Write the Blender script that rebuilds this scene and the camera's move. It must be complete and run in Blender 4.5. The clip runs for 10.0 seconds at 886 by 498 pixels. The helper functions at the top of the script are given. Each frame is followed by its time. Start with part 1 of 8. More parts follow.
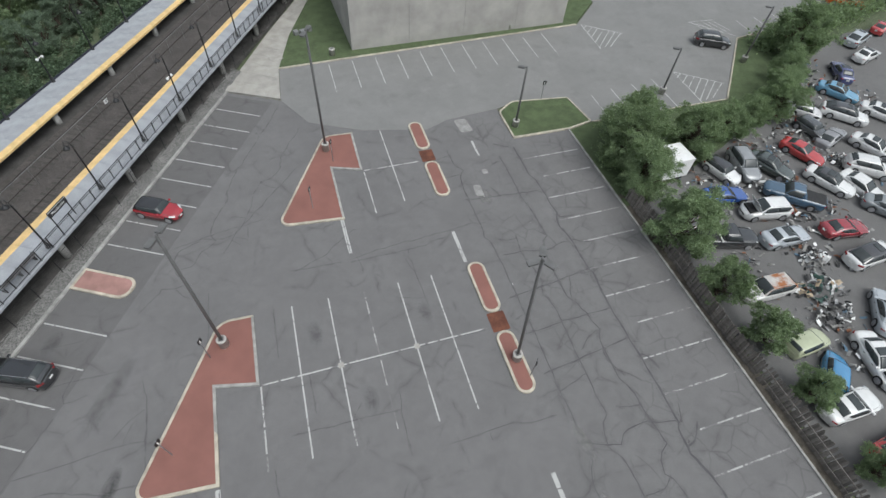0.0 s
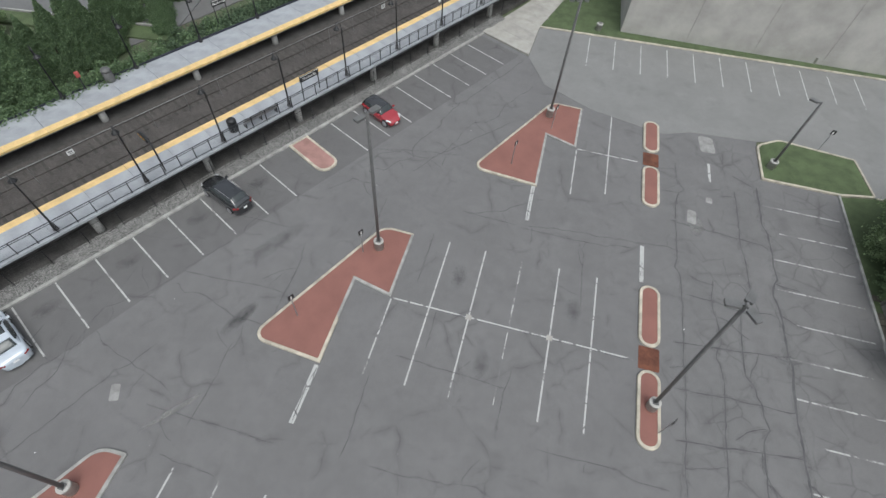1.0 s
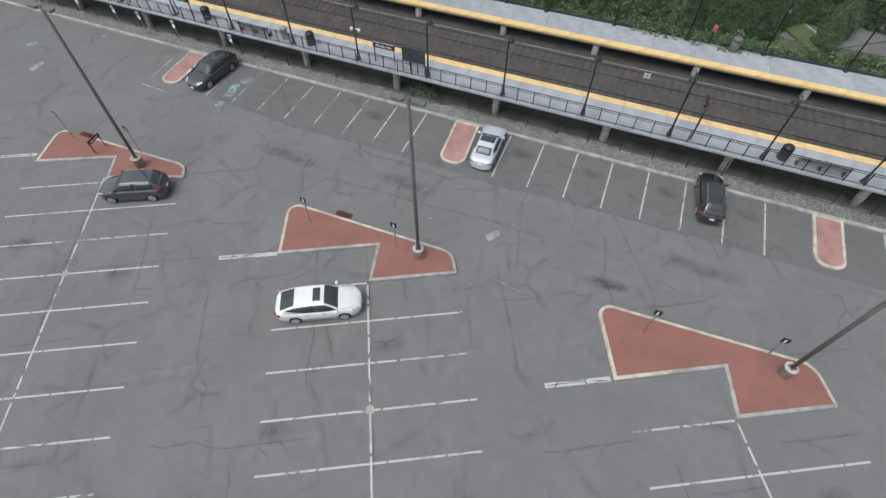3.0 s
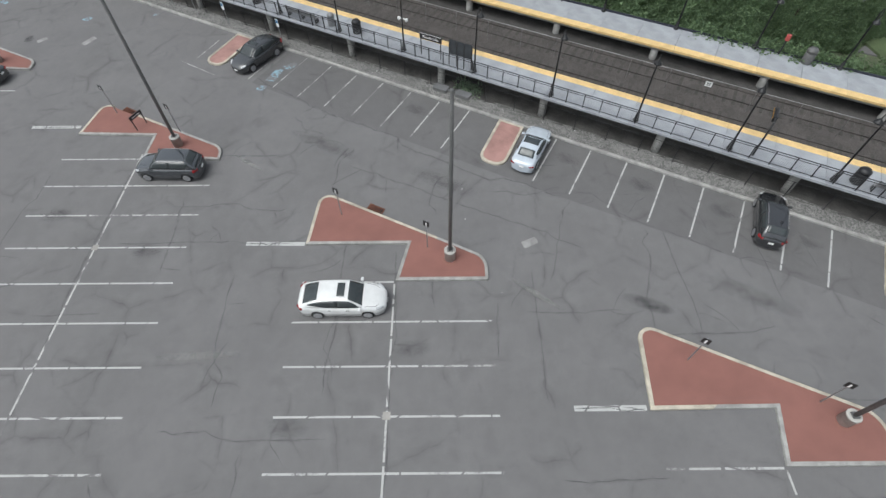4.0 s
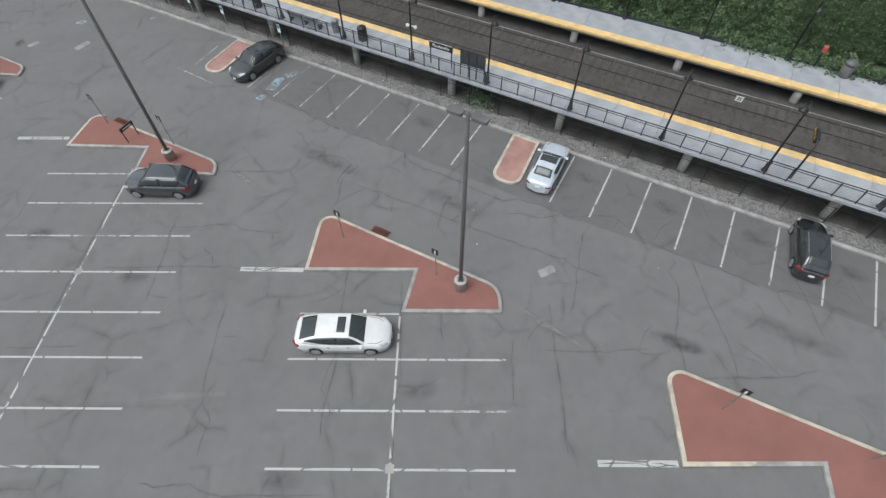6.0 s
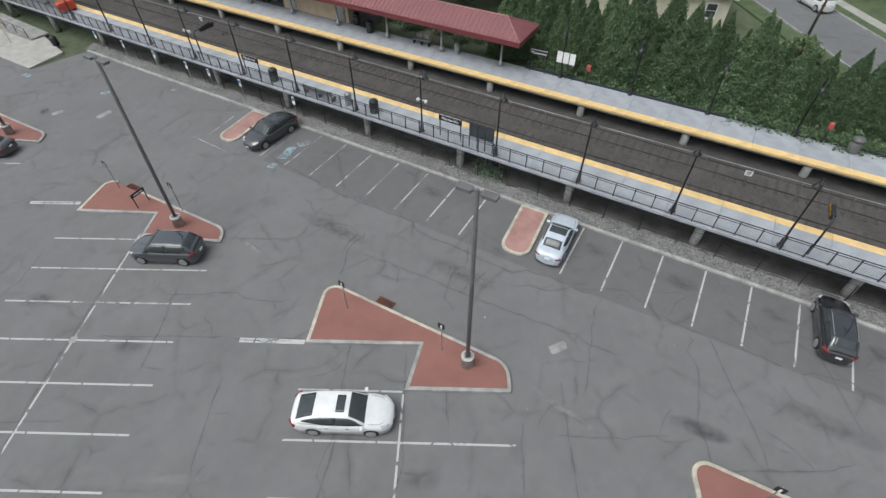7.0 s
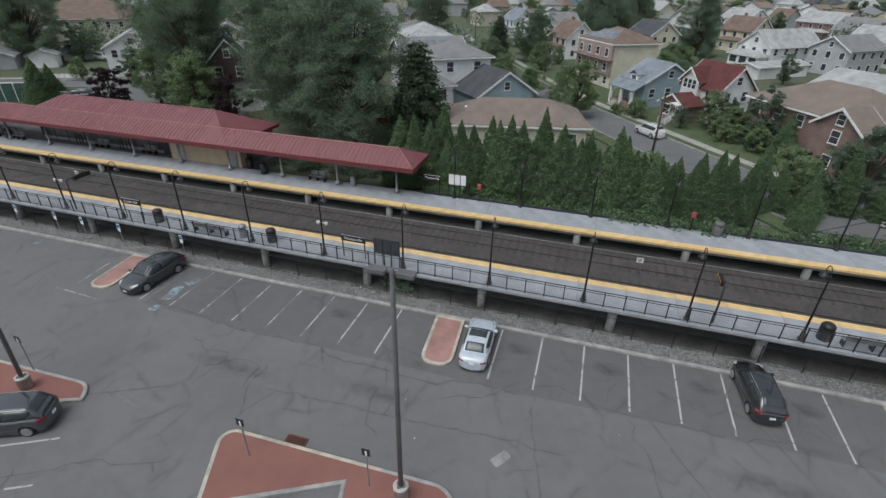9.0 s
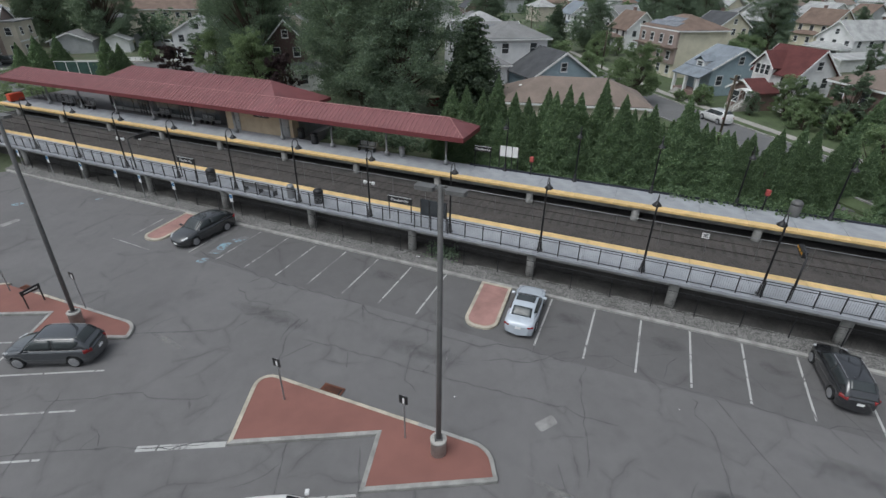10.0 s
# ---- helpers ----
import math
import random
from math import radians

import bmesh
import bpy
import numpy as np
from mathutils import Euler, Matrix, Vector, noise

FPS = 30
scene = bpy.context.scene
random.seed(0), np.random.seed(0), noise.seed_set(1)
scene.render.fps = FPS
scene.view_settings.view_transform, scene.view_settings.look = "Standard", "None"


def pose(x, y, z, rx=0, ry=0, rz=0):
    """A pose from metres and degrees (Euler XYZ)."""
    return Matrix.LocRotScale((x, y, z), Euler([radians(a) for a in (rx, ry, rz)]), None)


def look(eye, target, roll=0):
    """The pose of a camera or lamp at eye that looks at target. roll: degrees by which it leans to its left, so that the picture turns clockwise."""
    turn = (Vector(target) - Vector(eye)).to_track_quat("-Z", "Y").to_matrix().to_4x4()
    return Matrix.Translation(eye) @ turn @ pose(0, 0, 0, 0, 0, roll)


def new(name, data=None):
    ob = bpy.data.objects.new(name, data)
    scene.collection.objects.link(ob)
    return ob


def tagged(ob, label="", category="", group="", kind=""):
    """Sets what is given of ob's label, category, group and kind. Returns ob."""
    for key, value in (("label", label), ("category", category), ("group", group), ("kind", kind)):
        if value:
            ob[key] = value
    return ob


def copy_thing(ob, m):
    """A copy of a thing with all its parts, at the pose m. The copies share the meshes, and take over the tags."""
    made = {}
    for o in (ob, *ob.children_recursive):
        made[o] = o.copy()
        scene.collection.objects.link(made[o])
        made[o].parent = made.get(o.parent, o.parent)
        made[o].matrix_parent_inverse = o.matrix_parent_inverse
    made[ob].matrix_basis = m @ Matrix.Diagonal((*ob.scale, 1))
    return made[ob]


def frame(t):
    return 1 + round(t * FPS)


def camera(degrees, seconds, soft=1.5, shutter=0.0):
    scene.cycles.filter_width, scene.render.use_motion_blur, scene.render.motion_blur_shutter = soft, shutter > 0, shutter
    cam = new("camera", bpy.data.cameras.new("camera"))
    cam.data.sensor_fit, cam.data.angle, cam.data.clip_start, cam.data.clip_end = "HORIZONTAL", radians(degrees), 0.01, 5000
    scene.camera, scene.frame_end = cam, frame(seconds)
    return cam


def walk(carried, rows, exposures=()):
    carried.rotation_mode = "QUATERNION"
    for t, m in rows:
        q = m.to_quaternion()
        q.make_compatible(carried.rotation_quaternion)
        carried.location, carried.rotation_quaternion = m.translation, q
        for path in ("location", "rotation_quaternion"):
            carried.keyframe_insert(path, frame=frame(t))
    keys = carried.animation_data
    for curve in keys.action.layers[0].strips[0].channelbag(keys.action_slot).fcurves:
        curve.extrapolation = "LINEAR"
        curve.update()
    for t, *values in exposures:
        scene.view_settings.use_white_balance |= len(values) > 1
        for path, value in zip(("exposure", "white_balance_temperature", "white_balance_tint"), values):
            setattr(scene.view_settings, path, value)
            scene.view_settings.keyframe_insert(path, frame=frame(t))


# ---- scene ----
cam = camera(84.0, 10.0)
PATH = [
    (0, (6.250, -15.980, 32.300), (6.695, -14.815, 30.736), 4.7),
    (0.3, (6.610, -16.208, 30.947), (7.015, -15.035, 29.378), 4.4),
    (0.5, (6.537, -16.344, 30.1), (6.875, -15.151, 28.531), 5.0),
    (0.7, (6.564, -16.125, 29.86), (6.708, -14.922, 28.268), 4.9),
    (1, (6.420, -16.200, 29.200), (6.198, -15.032, 27.592), 4.9),
    (1.2, (6.525, -16.332, 28.833), (6.007, -15.272, 27.218), 4.0),
    (1.5, (6.520, -16.380, 28.400), (5.701, -15.541, 26.780), 3.0),
    (1.7, (6.651, -16.352, 28.099), (5.700, -15.661, 26.481), 2.1),
    (2, (6.6, -16.189, 27.747), (5.55, -15.68, 26.123), 1.0),
    (2.5, (6.566, -16.22, 26.889), (5.423, -15.943, 25.271), 0.4),
    (3, (6.337, -16.222, 26.218), (5.165, -16.095, 24.602), 0.1),
    (4.5, (4.638, -16.282, 24.638), (3.459, -16.29, 23.023), -0.4),
    (5, (3.898, -16.332, 24.355), (2.722, -16.334, 22.738), -0.4),
    (6.5, (2.075, -16.638, 23.978), (0.879, -16.676, 22.375), -0.7),
    (6.8, (1.801, -16.558, 23.904), (0.473, -16.604, 22.408), -0.8),
    (7, (1.620, -16.620, 23.915), (0.250, -16.665, 22.459), -0.4),
    (7.2, (1.537, -16.593, 23.898), (0.205, -16.636, 22.406), -0.9),
    (7.5, (1.540, -16.700, 23.840), (0.241, -16.734, 22.319), -0.3),
    (7.7, (1.544, -16.699, 23.784), (0.132, -16.743, 22.368), -0.4),
    (7.9, (1.519, -16.655, 23.872), (-0.073, -16.709, 22.663), -0.5),
    (8, (1.550, -16.760, 23.800), (-0.110, -16.808, 22.686), -0.0),
    (8.3, (1.605, -16.802, 23.400), (-0.133, -16.851, 22.412), 0.0),
    (8.5, (1.72, -16.775, 23.07), (-0.021, -16.798, 22.087), 0.1),
    (8.8, (1.73, -16.90, 21.95), (0.012, -16.71, 20.961), 0.6),
    (9, (1.786, -16.935, 21.069), (0.081, -16.587, 20.083), 1.1),
    (9.2, (1.740, -16.970, 20.440), (0.042, -16.613, 19.445), 0.7),
    (9.5, (1.809, -17.031, 19.499), (0.094, -16.724, 18.517), 1.0),
    (10, (1.883, -17.111, 18.032), (0.147, -16.940, 17.054), 0.8),
]
walk(cam, [(t, look(eye, target, roll)) for t, eye, target, roll in PATH], [(0.0, 0.34, 6250, 6), (2.0, 0.42, 6250, 6), (7.6, 0.42, 6250, 6), (8.0, 0.29, 6180, 7), (8.6, 0.04, 6130, 7), (10.0, 0.04, 6130, 7)])

# ---- light ----
SUN_EL, SUN_AZ = 62.0, 150.0
world = bpy.data.worlds.new("overcast_sky")
scene.world = world
world.use_nodes = True
wn, wl = world.node_tree.nodes, world.node_tree.links
wn.clear()
w_sky = wn.new("ShaderNodeTexSky")
w_sky.sky_type = "NISHITA"
w_sky.sun_disc = False
w_sky.sun_elevation, w_sky.sun_rotation = radians(SUN_EL), radians(SUN_AZ)
w_sky.dust_density, w_sky.air_density = 4.0, 1.0
w_hsv = wn.new("ShaderNodeHueSaturation")
w_hsv.inputs["Saturation"].default_value = 0.30
w_bg = wn.new("ShaderNodeBackground")
w_bg.inputs["Strength"].default_value = 0.13
w_out = wn.new("ShaderNodeOutputWorld")
wl.new(w_sky.outputs["Color"], w_hsv.inputs["Color"])
wl.new(w_hsv.outputs["Color"], w_bg.inputs["Color"])
wl.new(w_bg.outputs["Background"], w_out.inputs["Surface"])

sun_data = bpy.data.lights.new("sun", "SUN")
sun_data.energy, sun_data.angle, sun_data.color = 0.9, radians(45), (1.0, 0.985, 0.96)
sun = new("sun", sun_data)
az, el = radians(SUN_AZ), radians(SUN_EL)
sun_way = Vector((math.sin(az) * math.cos(el), math.cos(az) * math.cos(el), math.sin(el)))
sun.matrix_basis = look(sun_way * 100, (0, 0, 0))

# ---- materials ----


def nodes_of(name):
    m = bpy.data.materials.new(name)
    m.use_nodes = True
    nt = m.node_tree
    return m, nt.nodes, nt.links, nt.nodes["Principled BSDF"]


def noise_node(n, l, co, scale, detail=4.0, rough=0.6):
    t = n.new("ShaderNodeTexNoise")
    t.inputs["Scale"].default_value, t.inputs["Detail"].default_value = scale, detail
    t.inputs["Roughness"].default_value = rough
    l.new(co, t.inputs["Vector"])
    return t.outputs["Fac"]


def ramp_node(n, l, fac, stops):
    r = n.new("ShaderNodeValToRGB")
    e = r.color_ramp.elements
    while len(e) < len(stops):
        e.new(0.5)
    for i, (p, c) in enumerate(stops):
        e[i].position = p
        e[i].color = (c, c, c, 1) if not isinstance(c, tuple) else (*c, 1)
    l.new(fac, r.inputs["Fac"])
    return r.outputs["Color"]


def mix_node(n, l, mode, fac, a, b):
    x = n.new("ShaderNodeMix")
    x.data_type, x.blend_type = "RGBA", mode
    for key, value in (("Factor", fac), ("A", a), ("B", b)):
        sock = [s for s in x.inputs if s.name == key and (s.type == "RGBA" if key != "Factor" else s.type == "VALUE")][0]
        if isinstance(value, (int, float)):
            sock.default_value = value
        elif isinstance(value, tuple):
            sock.default_value = (*value, 1)
        else:
            l.new(value, sock)
    return [s for s in x.outputs if s.type == "RGBA"][0]


def math_node(n, l, op, a, b=0.0):
    x = n.new("ShaderNodeMath")
    x.operation = op
    for i, v in enumerate((a, b)):
        if isinstance(v, (int, float)):
            x.inputs[i].default_value = v
        else:
            l.new(v, x.inputs[i])
    return x.outputs[0]


def bump_on(n, l, bsdf, height, strength, distance=0.02):
    b = n.new("ShaderNodeBump")
    b.inputs["Strength"].default_value, b.inputs["Distance"].default_value = strength, distance
    l.new(height, b.inputs["Height"])
    l.new(b.outputs["Normal"], bsdf.inputs["Normal"])


def surface(name, colour, rough=0.8, metal=0.0, fine=30.0, coarse=1.2, spread=0.25, stain=0.25, bump=0.15, random_tint=0.0, islands=False, object_colour=False, spec=0.5):
    """A surface with grain and larger stains; random_tint varies it from piece to piece."""
    m, n, l, b = nodes_of(name)
    co = n.new("ShaderNodeTexCoord").outputs["Object"]
    f1 = noise_node(n, l, co, fine, 3)
    f2 = noise_node(n, l, co, coarse, 5)
    g1 = ramp_node(n, l, f1, [(0.3, 1 - spread), (0.7, 1 + spread * 0.6)])
    g2 = ramp_node(n, l, f2, [(0.35, 1 - stain), (0.65, 1 + stain * 0.4)])
    if object_colour:
        base = n.new("ShaderNodeObjectInfo").outputs["Color"]
    else:
        base = colour
    c = mix_node(n, l, "MULTIPLY", 1.0, base, g1)
    c = mix_node(n, l, "MULTIPLY", 1.0, c, g2)
    if random_tint:
        src = n.new("ShaderNodeNewGeometry").outputs["Random Per Island"] if islands else n.new("ShaderNodeObjectInfo").outputs["Random"]
        c = mix_node(n, l, "MULTIPLY", 1.0, c, ramp_node(n, l, src, [(0.0, 1 - random_tint), (1.0, 1 + random_tint)]))
    l.new(c, b.inputs["Base Color"])
    b.inputs["Roughness"].default_value, b.inputs["Metallic"].default_value = rough, metal
    b.inputs["Specular IOR Level"].default_value = spec
    if bump:
        bump_on(n, l, b, f1, bump)
    return m


def asphalt(name, colour, crack, alligator=False):
    """Worn asphalt: aggregate, blotches, tyre-dark patches, long cracks and, to the east, crazing."""
    m, n, l, b = nodes_of(name)
    co = n.new("ShaderNodeTexCoord").outputs["Object"]
    grain = noise_node(n, l, co, 55, 2)
    blotch = noise_node(n, l, co, 0.22, 6, 0.62)
    blotch2 = noise_node(n, l, co, 1.3, 5, 0.65)
    warp = n.new("ShaderNodeTexNoise")
    warp.inputs["Scale"].default_value, warp.inputs["Detail"].default_value = 0.55, 6
    l.new(co, warp.inputs["Vector"])
    off = n.new("ShaderNodeVectorMath")
    off.operation = "MULTIPLY_ADD"
    off.inputs[1].default_value = (1.1, 1.1, 0)
    l.new(warp.outputs["Color"], off.inputs[0])
    l.new(co, off.inputs[2])

    def cracks(scale, width, thresh_scale, lo, hi):
        v = n.new("ShaderNodeTexVoronoi")
        v.voronoi_dimensions, v.feature = "2D", "DISTANCE_TO_EDGE"
        v.inputs["Scale"].default_value = scale
        l.new(off.outputs[0], v.inputs["Vector"])
        line = ramp_node(n, l, v.outputs["Distance"], [(0.0, 1.0), (width * scale, 0.0)])
        mask = ramp_node(n, l, noise_node(n, l, co, thresh_scale, 4), [(lo, 0.0), (hi, 1.0)])
        return mix_node(n, l, "MULTIPLY", 1.0, line, mask)

    c = mix_node(n, l, "MULTIPLY", 1.0, colour, ramp_node(n, l, grain, [(0.25, 0.82), (0.75, 1.16)]))
    c = mix_node(n, l, "MULTIPLY", 1.0, c, ramp_node(n, l, blotch, [(0.3, 0.90), (0.7, 1.06)]))
    c = mix_node(n, l, "MULTIPLY", 1.0, c, ramp_node(n, l, blotch2, [(0.3, 0.95), (0.7, 1.04)]))
    stain = ramp_node(n, l, noise_node(n, l, co, 0.42, 3, 0.5), [(0.60, 1.0), (0.74, 0.88)])
    c = mix_node(n, l, "MULTIPLY", 1.0, c, stain)
    pale = ramp_node(n, l, noise_node(n, l, off.outputs[0], 0.31, 4, 0.55), [(0.60, 0.0), (0.72, 0.22)])
    c = mix_node(n, l, "MIX", pale, c, tuple(v * 1.35 for v in colour))
    if crack:
        soft = mix_node(n, l, "LIGHTEN", 1.0, cracks(0.2, 0.32, 0.3, 0.46, 0.66), cracks(0.42, 0.22, 0.24, 0.54, 0.70))
        c = mix_node(n, l, "MULTIPLY", 1.0, c, ramp_node(n, l, soft, [(0.0, 1.0), (1.0, 0.80)]))
        k = mix_node(n, l, "LIGHTEN", 1.0, cracks(0.2, 0.055, 0.3, 0.46, 0.66), cracks(0.42, 0.045, 0.24, 0.54, 0.70))
        k = mix_node(n, l, "MULTIPLY", 1.0, k, (0.66, 0.66, 0.66))
        if alligator:
            sep = n.new("ShaderNodeSeparateXYZ")
            l.new(co, sep.inputs[0])
            east = ramp_node(n, l, math_node(n, l, "MULTIPLY", math_node(n, l, "SUBTRACT", sep.outputs[0], 17.0), 0.2), [(0.0, 0.0), (1.0, 1.0)])
            k2 = mix_node(n, l, "MULTIPLY", 1.0, cracks(0.55, 0.08, 0.3, 0.44, 0.58), east)
            k2 = mix_node(n, l, "MULTIPLY", 1.0, k2, (0.62, 0.62, 0.62))
            k = mix_node(n, l, "LIGHTEN", 1.0, k, k2)
        c = mix_node(n, l, "MIX", math_node(n, l, "MULTIPLY", k, 0.55), c, (0.055, 0.055, 0.056))
    l.new(c, b.inputs["Base Color"])
    b.inputs["Roughness"].default_value = 0.86
    b.inputs["Specular IOR Level"].default_value = 0.3
    bump_on(n, l, b, grain, 0.25, 0.01)
    return m


def worn_paint(name, colour, under, amount=0.5, fine=7.0, breaks=0.021):
    """Road paint rubbed through to what lies under it and broken by cracks, differently on every line."""
    m, n, l, b = nodes_of(name)
    add = n.new("ShaderNodeVectorMath")
    add.operation = "MULTIPLY_ADD"
    add.inputs[1].default_value = (91.0, 57.0, 0.0)
    l.new(n.new("ShaderNodeObjectInfo").outputs["Random"], add.inputs[0])
    l.new(n.new("ShaderNodeTexCoord").outputs["Object"], add.inputs[2])
    co = add.outputs[0]
    w1 = noise_node(n, l, co, fine, 6, 0.75)
    w2 = noise_node(n, l, co, 0.5, 3, 0.6)
    w = math_node(n, l, "ADD", math_node(n, l, "MULTIPLY", w1, 0.4), math_node(n, l, "MULTIPLY", w2, 0.6))
    f = ramp_node(n, l, w, [(amount - 0.04, 0.0), (amount + 0.04, 1.0)])
    v = n.new("ShaderNodeTexVoronoi")
    v.voronoi_dimensions, v.feature = "2D", "DISTANCE_TO_EDGE"
    v.inputs["Scale"].default_value = 0.42
    l.new(co, v.inputs["Vector"])
    f = mix_node(n, l, "MULTIPLY", 1.0, f, ramp_node(n, l, v.outputs["Distance"], [(breaks * 0.7, 0.0), (breaks, 1.0)]))
    c = mix_node(n, l, "MIX", f, under, colour)
    c = mix_node(n, l, "MULTIPLY", 1.0, c, ramp_node(n, l, noise_node(n, l, co, 3.0, 4), [(0.3, 0.86), (0.7, 1.04)]))
    l.new(c, b.inputs["Base Color"])
    b.inputs["Roughness"].default_value = 0.75
    return m


def leaves(name, dark, light, spec=0.25):
    m, n, l, b = nodes_of(name)
    rnd = n.new("ShaderNodeNewGeometry").outputs["Random Per Island"]
    c = ramp_node(n, l, rnd, [(0.0, dark), (0.75, light), (1.0, tuple(min(1, 1.35 * v) for v in light))])
    tint = ramp_node(n, l, n.new("ShaderNodeObjectInfo").outputs["Random"], [(0.0, 0.82), (1.0, 1.15)])
    l.new(mix_node(n, l, "MULTIPLY", 1.0, c, tint), b.inputs["Base Color"])
    b.inputs["Roughness"].default_value = 0.6
    b.inputs["Specular IOR Level"].default_value = spec
    tr = n.new("ShaderNodeBsdfTranslucent")
    l.new(mix_node(n, l, "MULTIPLY", 1.0, c, (1.25, 1.3, 0.9)), tr.inputs["Color"])
    mx = n.new("ShaderNodeMixShader")
    mx.inputs[0].default_value = 0.38
    l.new(b.outputs[0], mx.inputs[1])
    l.new(tr.outputs[0], mx.inputs[2])
    l.new(mx.outputs[0], n["Material Output"].inputs["Surface"])
    return m


def grass_ground(name):
    m, n, l, b = nodes_of(name)
    co = n.new("ShaderNodeTexCoord").outputs["Object"]
    f1, f2, f3 = noise_node(n, l, co, 18, 4), noise_node(n, l, co, 0.12, 5), noise_node(n, l, co, 1.1, 5)
    c = mix_node(n, l, "MIX", ramp_node(n, l, f3, [(0.35, 0.0), (0.65, 1.0)]), (0.075, 0.095, 0.05), (0.105, 0.125, 0.07))
    c = mix_node(n, l, "MIX", ramp_node(n, l, f2, [(0.56, 0.0), (0.7, 0.75)]), c, (0.12, 0.10, 0.075))
    c = mix_node(n, l, "MULTIPLY", 1.0, c, ramp_node(n, l, f1, [(0.3, 0.7), (0.7, 1.2)]))
    l.new(c, b.inputs["Base Color"])
    b.inputs["Roughness"].default_value = 0.95
    bump_on(n, l, b, f1, 0.6, 0.05)
    return m


def gravel_mat(name, a, bcol, scale):
    m, n, l, b = nodes_of(name)
    co = n.new("ShaderNodeTexCoord").outputs["Object"]
    v = n.new("ShaderNodeTexVoronoi")
    v.inputs["Scale"].default_value = scale
    l.new(co, v.inputs["Vector"])
    f2 = noise_node(n, l, co, 0.7, 5)
    sep = n.new("ShaderNodeSeparateColor")
    l.new(v.outputs["Color"], sep.inputs[0])
    c = mix_node(n, l, "MIX", sep.outputs[0], a, bcol)
    c = mix_node(n, l, "MULTIPLY", 1.0, c, ramp_node(n, l, f2, [(0.3, 0.72), (0.7, 1.15)]))
    l.new(c, b.inputs["Base Color"])
    b.inputs["Roughness"].default_value = 0.95
    bump_on(n, l, b, v.outputs["Distance"], 0.8, 0.04)
    return m


def glass(name, tint, rough=0.06):
    m, n, l, b = nodes_of(name)
    co = n.new("ShaderNodeTexCoord").outputs["Object"]
    f = noise_node(n, l, co, 1.5, 3)
    l.new(mix_node(n, l, "MULTIPLY", 1.0, tint, ramp_node(n, l, f, [(0.3, 0.8), (0.7, 1.2)])), b.inputs["Base Color"])
    b.inputs["Roughness"].default_value = rough
    b.inputs["Specular IOR Level"].default_value = 0.6
    return m


def car_paint():
    m, n, l, b = nodes_of("car_paint")
    co = n.new("ShaderNodeTexCoord").outputs["Object"]
    f = noise_node(n, l, co, 2.0, 5)
    c = mix_node(n, l, "MULTIPLY", 1.0, n.new("ShaderNodeObjectInfo").outputs["Color"], ramp_node(n, l, f, [(0.3, 0.9), (0.7, 1.05)]))
    l.new(c, b.inputs["Base Color"])
    b.inputs["Roughness"].default_value = 0.22
    b.inputs["Coat Weight"].default_value = 1.0
    b.inputs["Coat Roughness"].default_value = 0.05
    b.inputs["Coat IOR"].default_value = 1.75
    return m


ASPH = (0.164, 0.1595, 0.1595)
M_LOT = asphalt("lot_asphalt", ASPH, True, True)
M_BAY = asphalt("bay_asphalt", (0.138, 0.134, 0.134), True)
M_ROAD = asphalt("newer_asphalt", (0.215, 0.213, 0.208), False)
M_STREET = asphalt("street_asphalt", (0.16, 0.16, 0.16), True)
M_YARD = asphalt("yard_asphalt", (0.150, 0.147, 0.145), False)
M_LINE = worn_paint("worn_white_line", (0.45, 0.45, 0.435), ASPH, 0.415)
M_LINE_MID = worn_paint("centre_line_paint", (0.46, 0.46, 0.44), ASPH, 0.43, 7.0, 0.045)
M_LINE_THIN = worn_paint("rubbed_white_line", (0.44, 0.44, 0.42), ASPH, 0.485, 7.0, 0.045)
M_BLUE = worn_paint("worn_blue_marking", (0.25, 0.42, 0.50), ASPH, 0.52, 4.0, 0.03)
M_CRACK = surface("crack_filler", (0.099, 0.100, 0.101), 0.9, fine=20)


def crack_stain(name, stops=((0.42, 0.0), (0.75, 0.24)), round_edge=False, tone=(0.068, 0.069, 0.070)):
    """Damp, dirty edges of a crack: a thin dark film, patchy, that lets the asphalt through."""
    m, n, l, b = nodes_of(name)
    co = n.new("ShaderNodeTexCoord").outputs["Object"]
    b.inputs["Base Color"].default_value = (*tone, 1)
    b.inputs["Roughness"].default_value = 0.9
    film = ramp_node(n, l, noise_node(n, l, co, 1.6, 5, 0.7), stops)
    if round_edge:
        # fades out towards the rim of the spot
        v = n.new("ShaderNodeVectorMath")
        v.operation = "MULTIPLY_ADD"
        v.inputs[1].default_value, v.inputs[2].default_value = (2, 2, 0), (-1, -1, 0)
        l.new(n.new("ShaderNodeTexCoord").outputs["Generated"], v.inputs[0])
        size = n.new("ShaderNodeVectorMath")
        size.operation = "LENGTH"
        l.new(v.outputs[0], size.inputs[0])
        film = mix_node(n, l, "MULTIPLY", 1.0, film, ramp_node(n, l, size.outputs["Value"], [(0.25, 1.0), (0.95, 0.0)]))
    l.new(film, b.inputs["Alpha"])
    return m


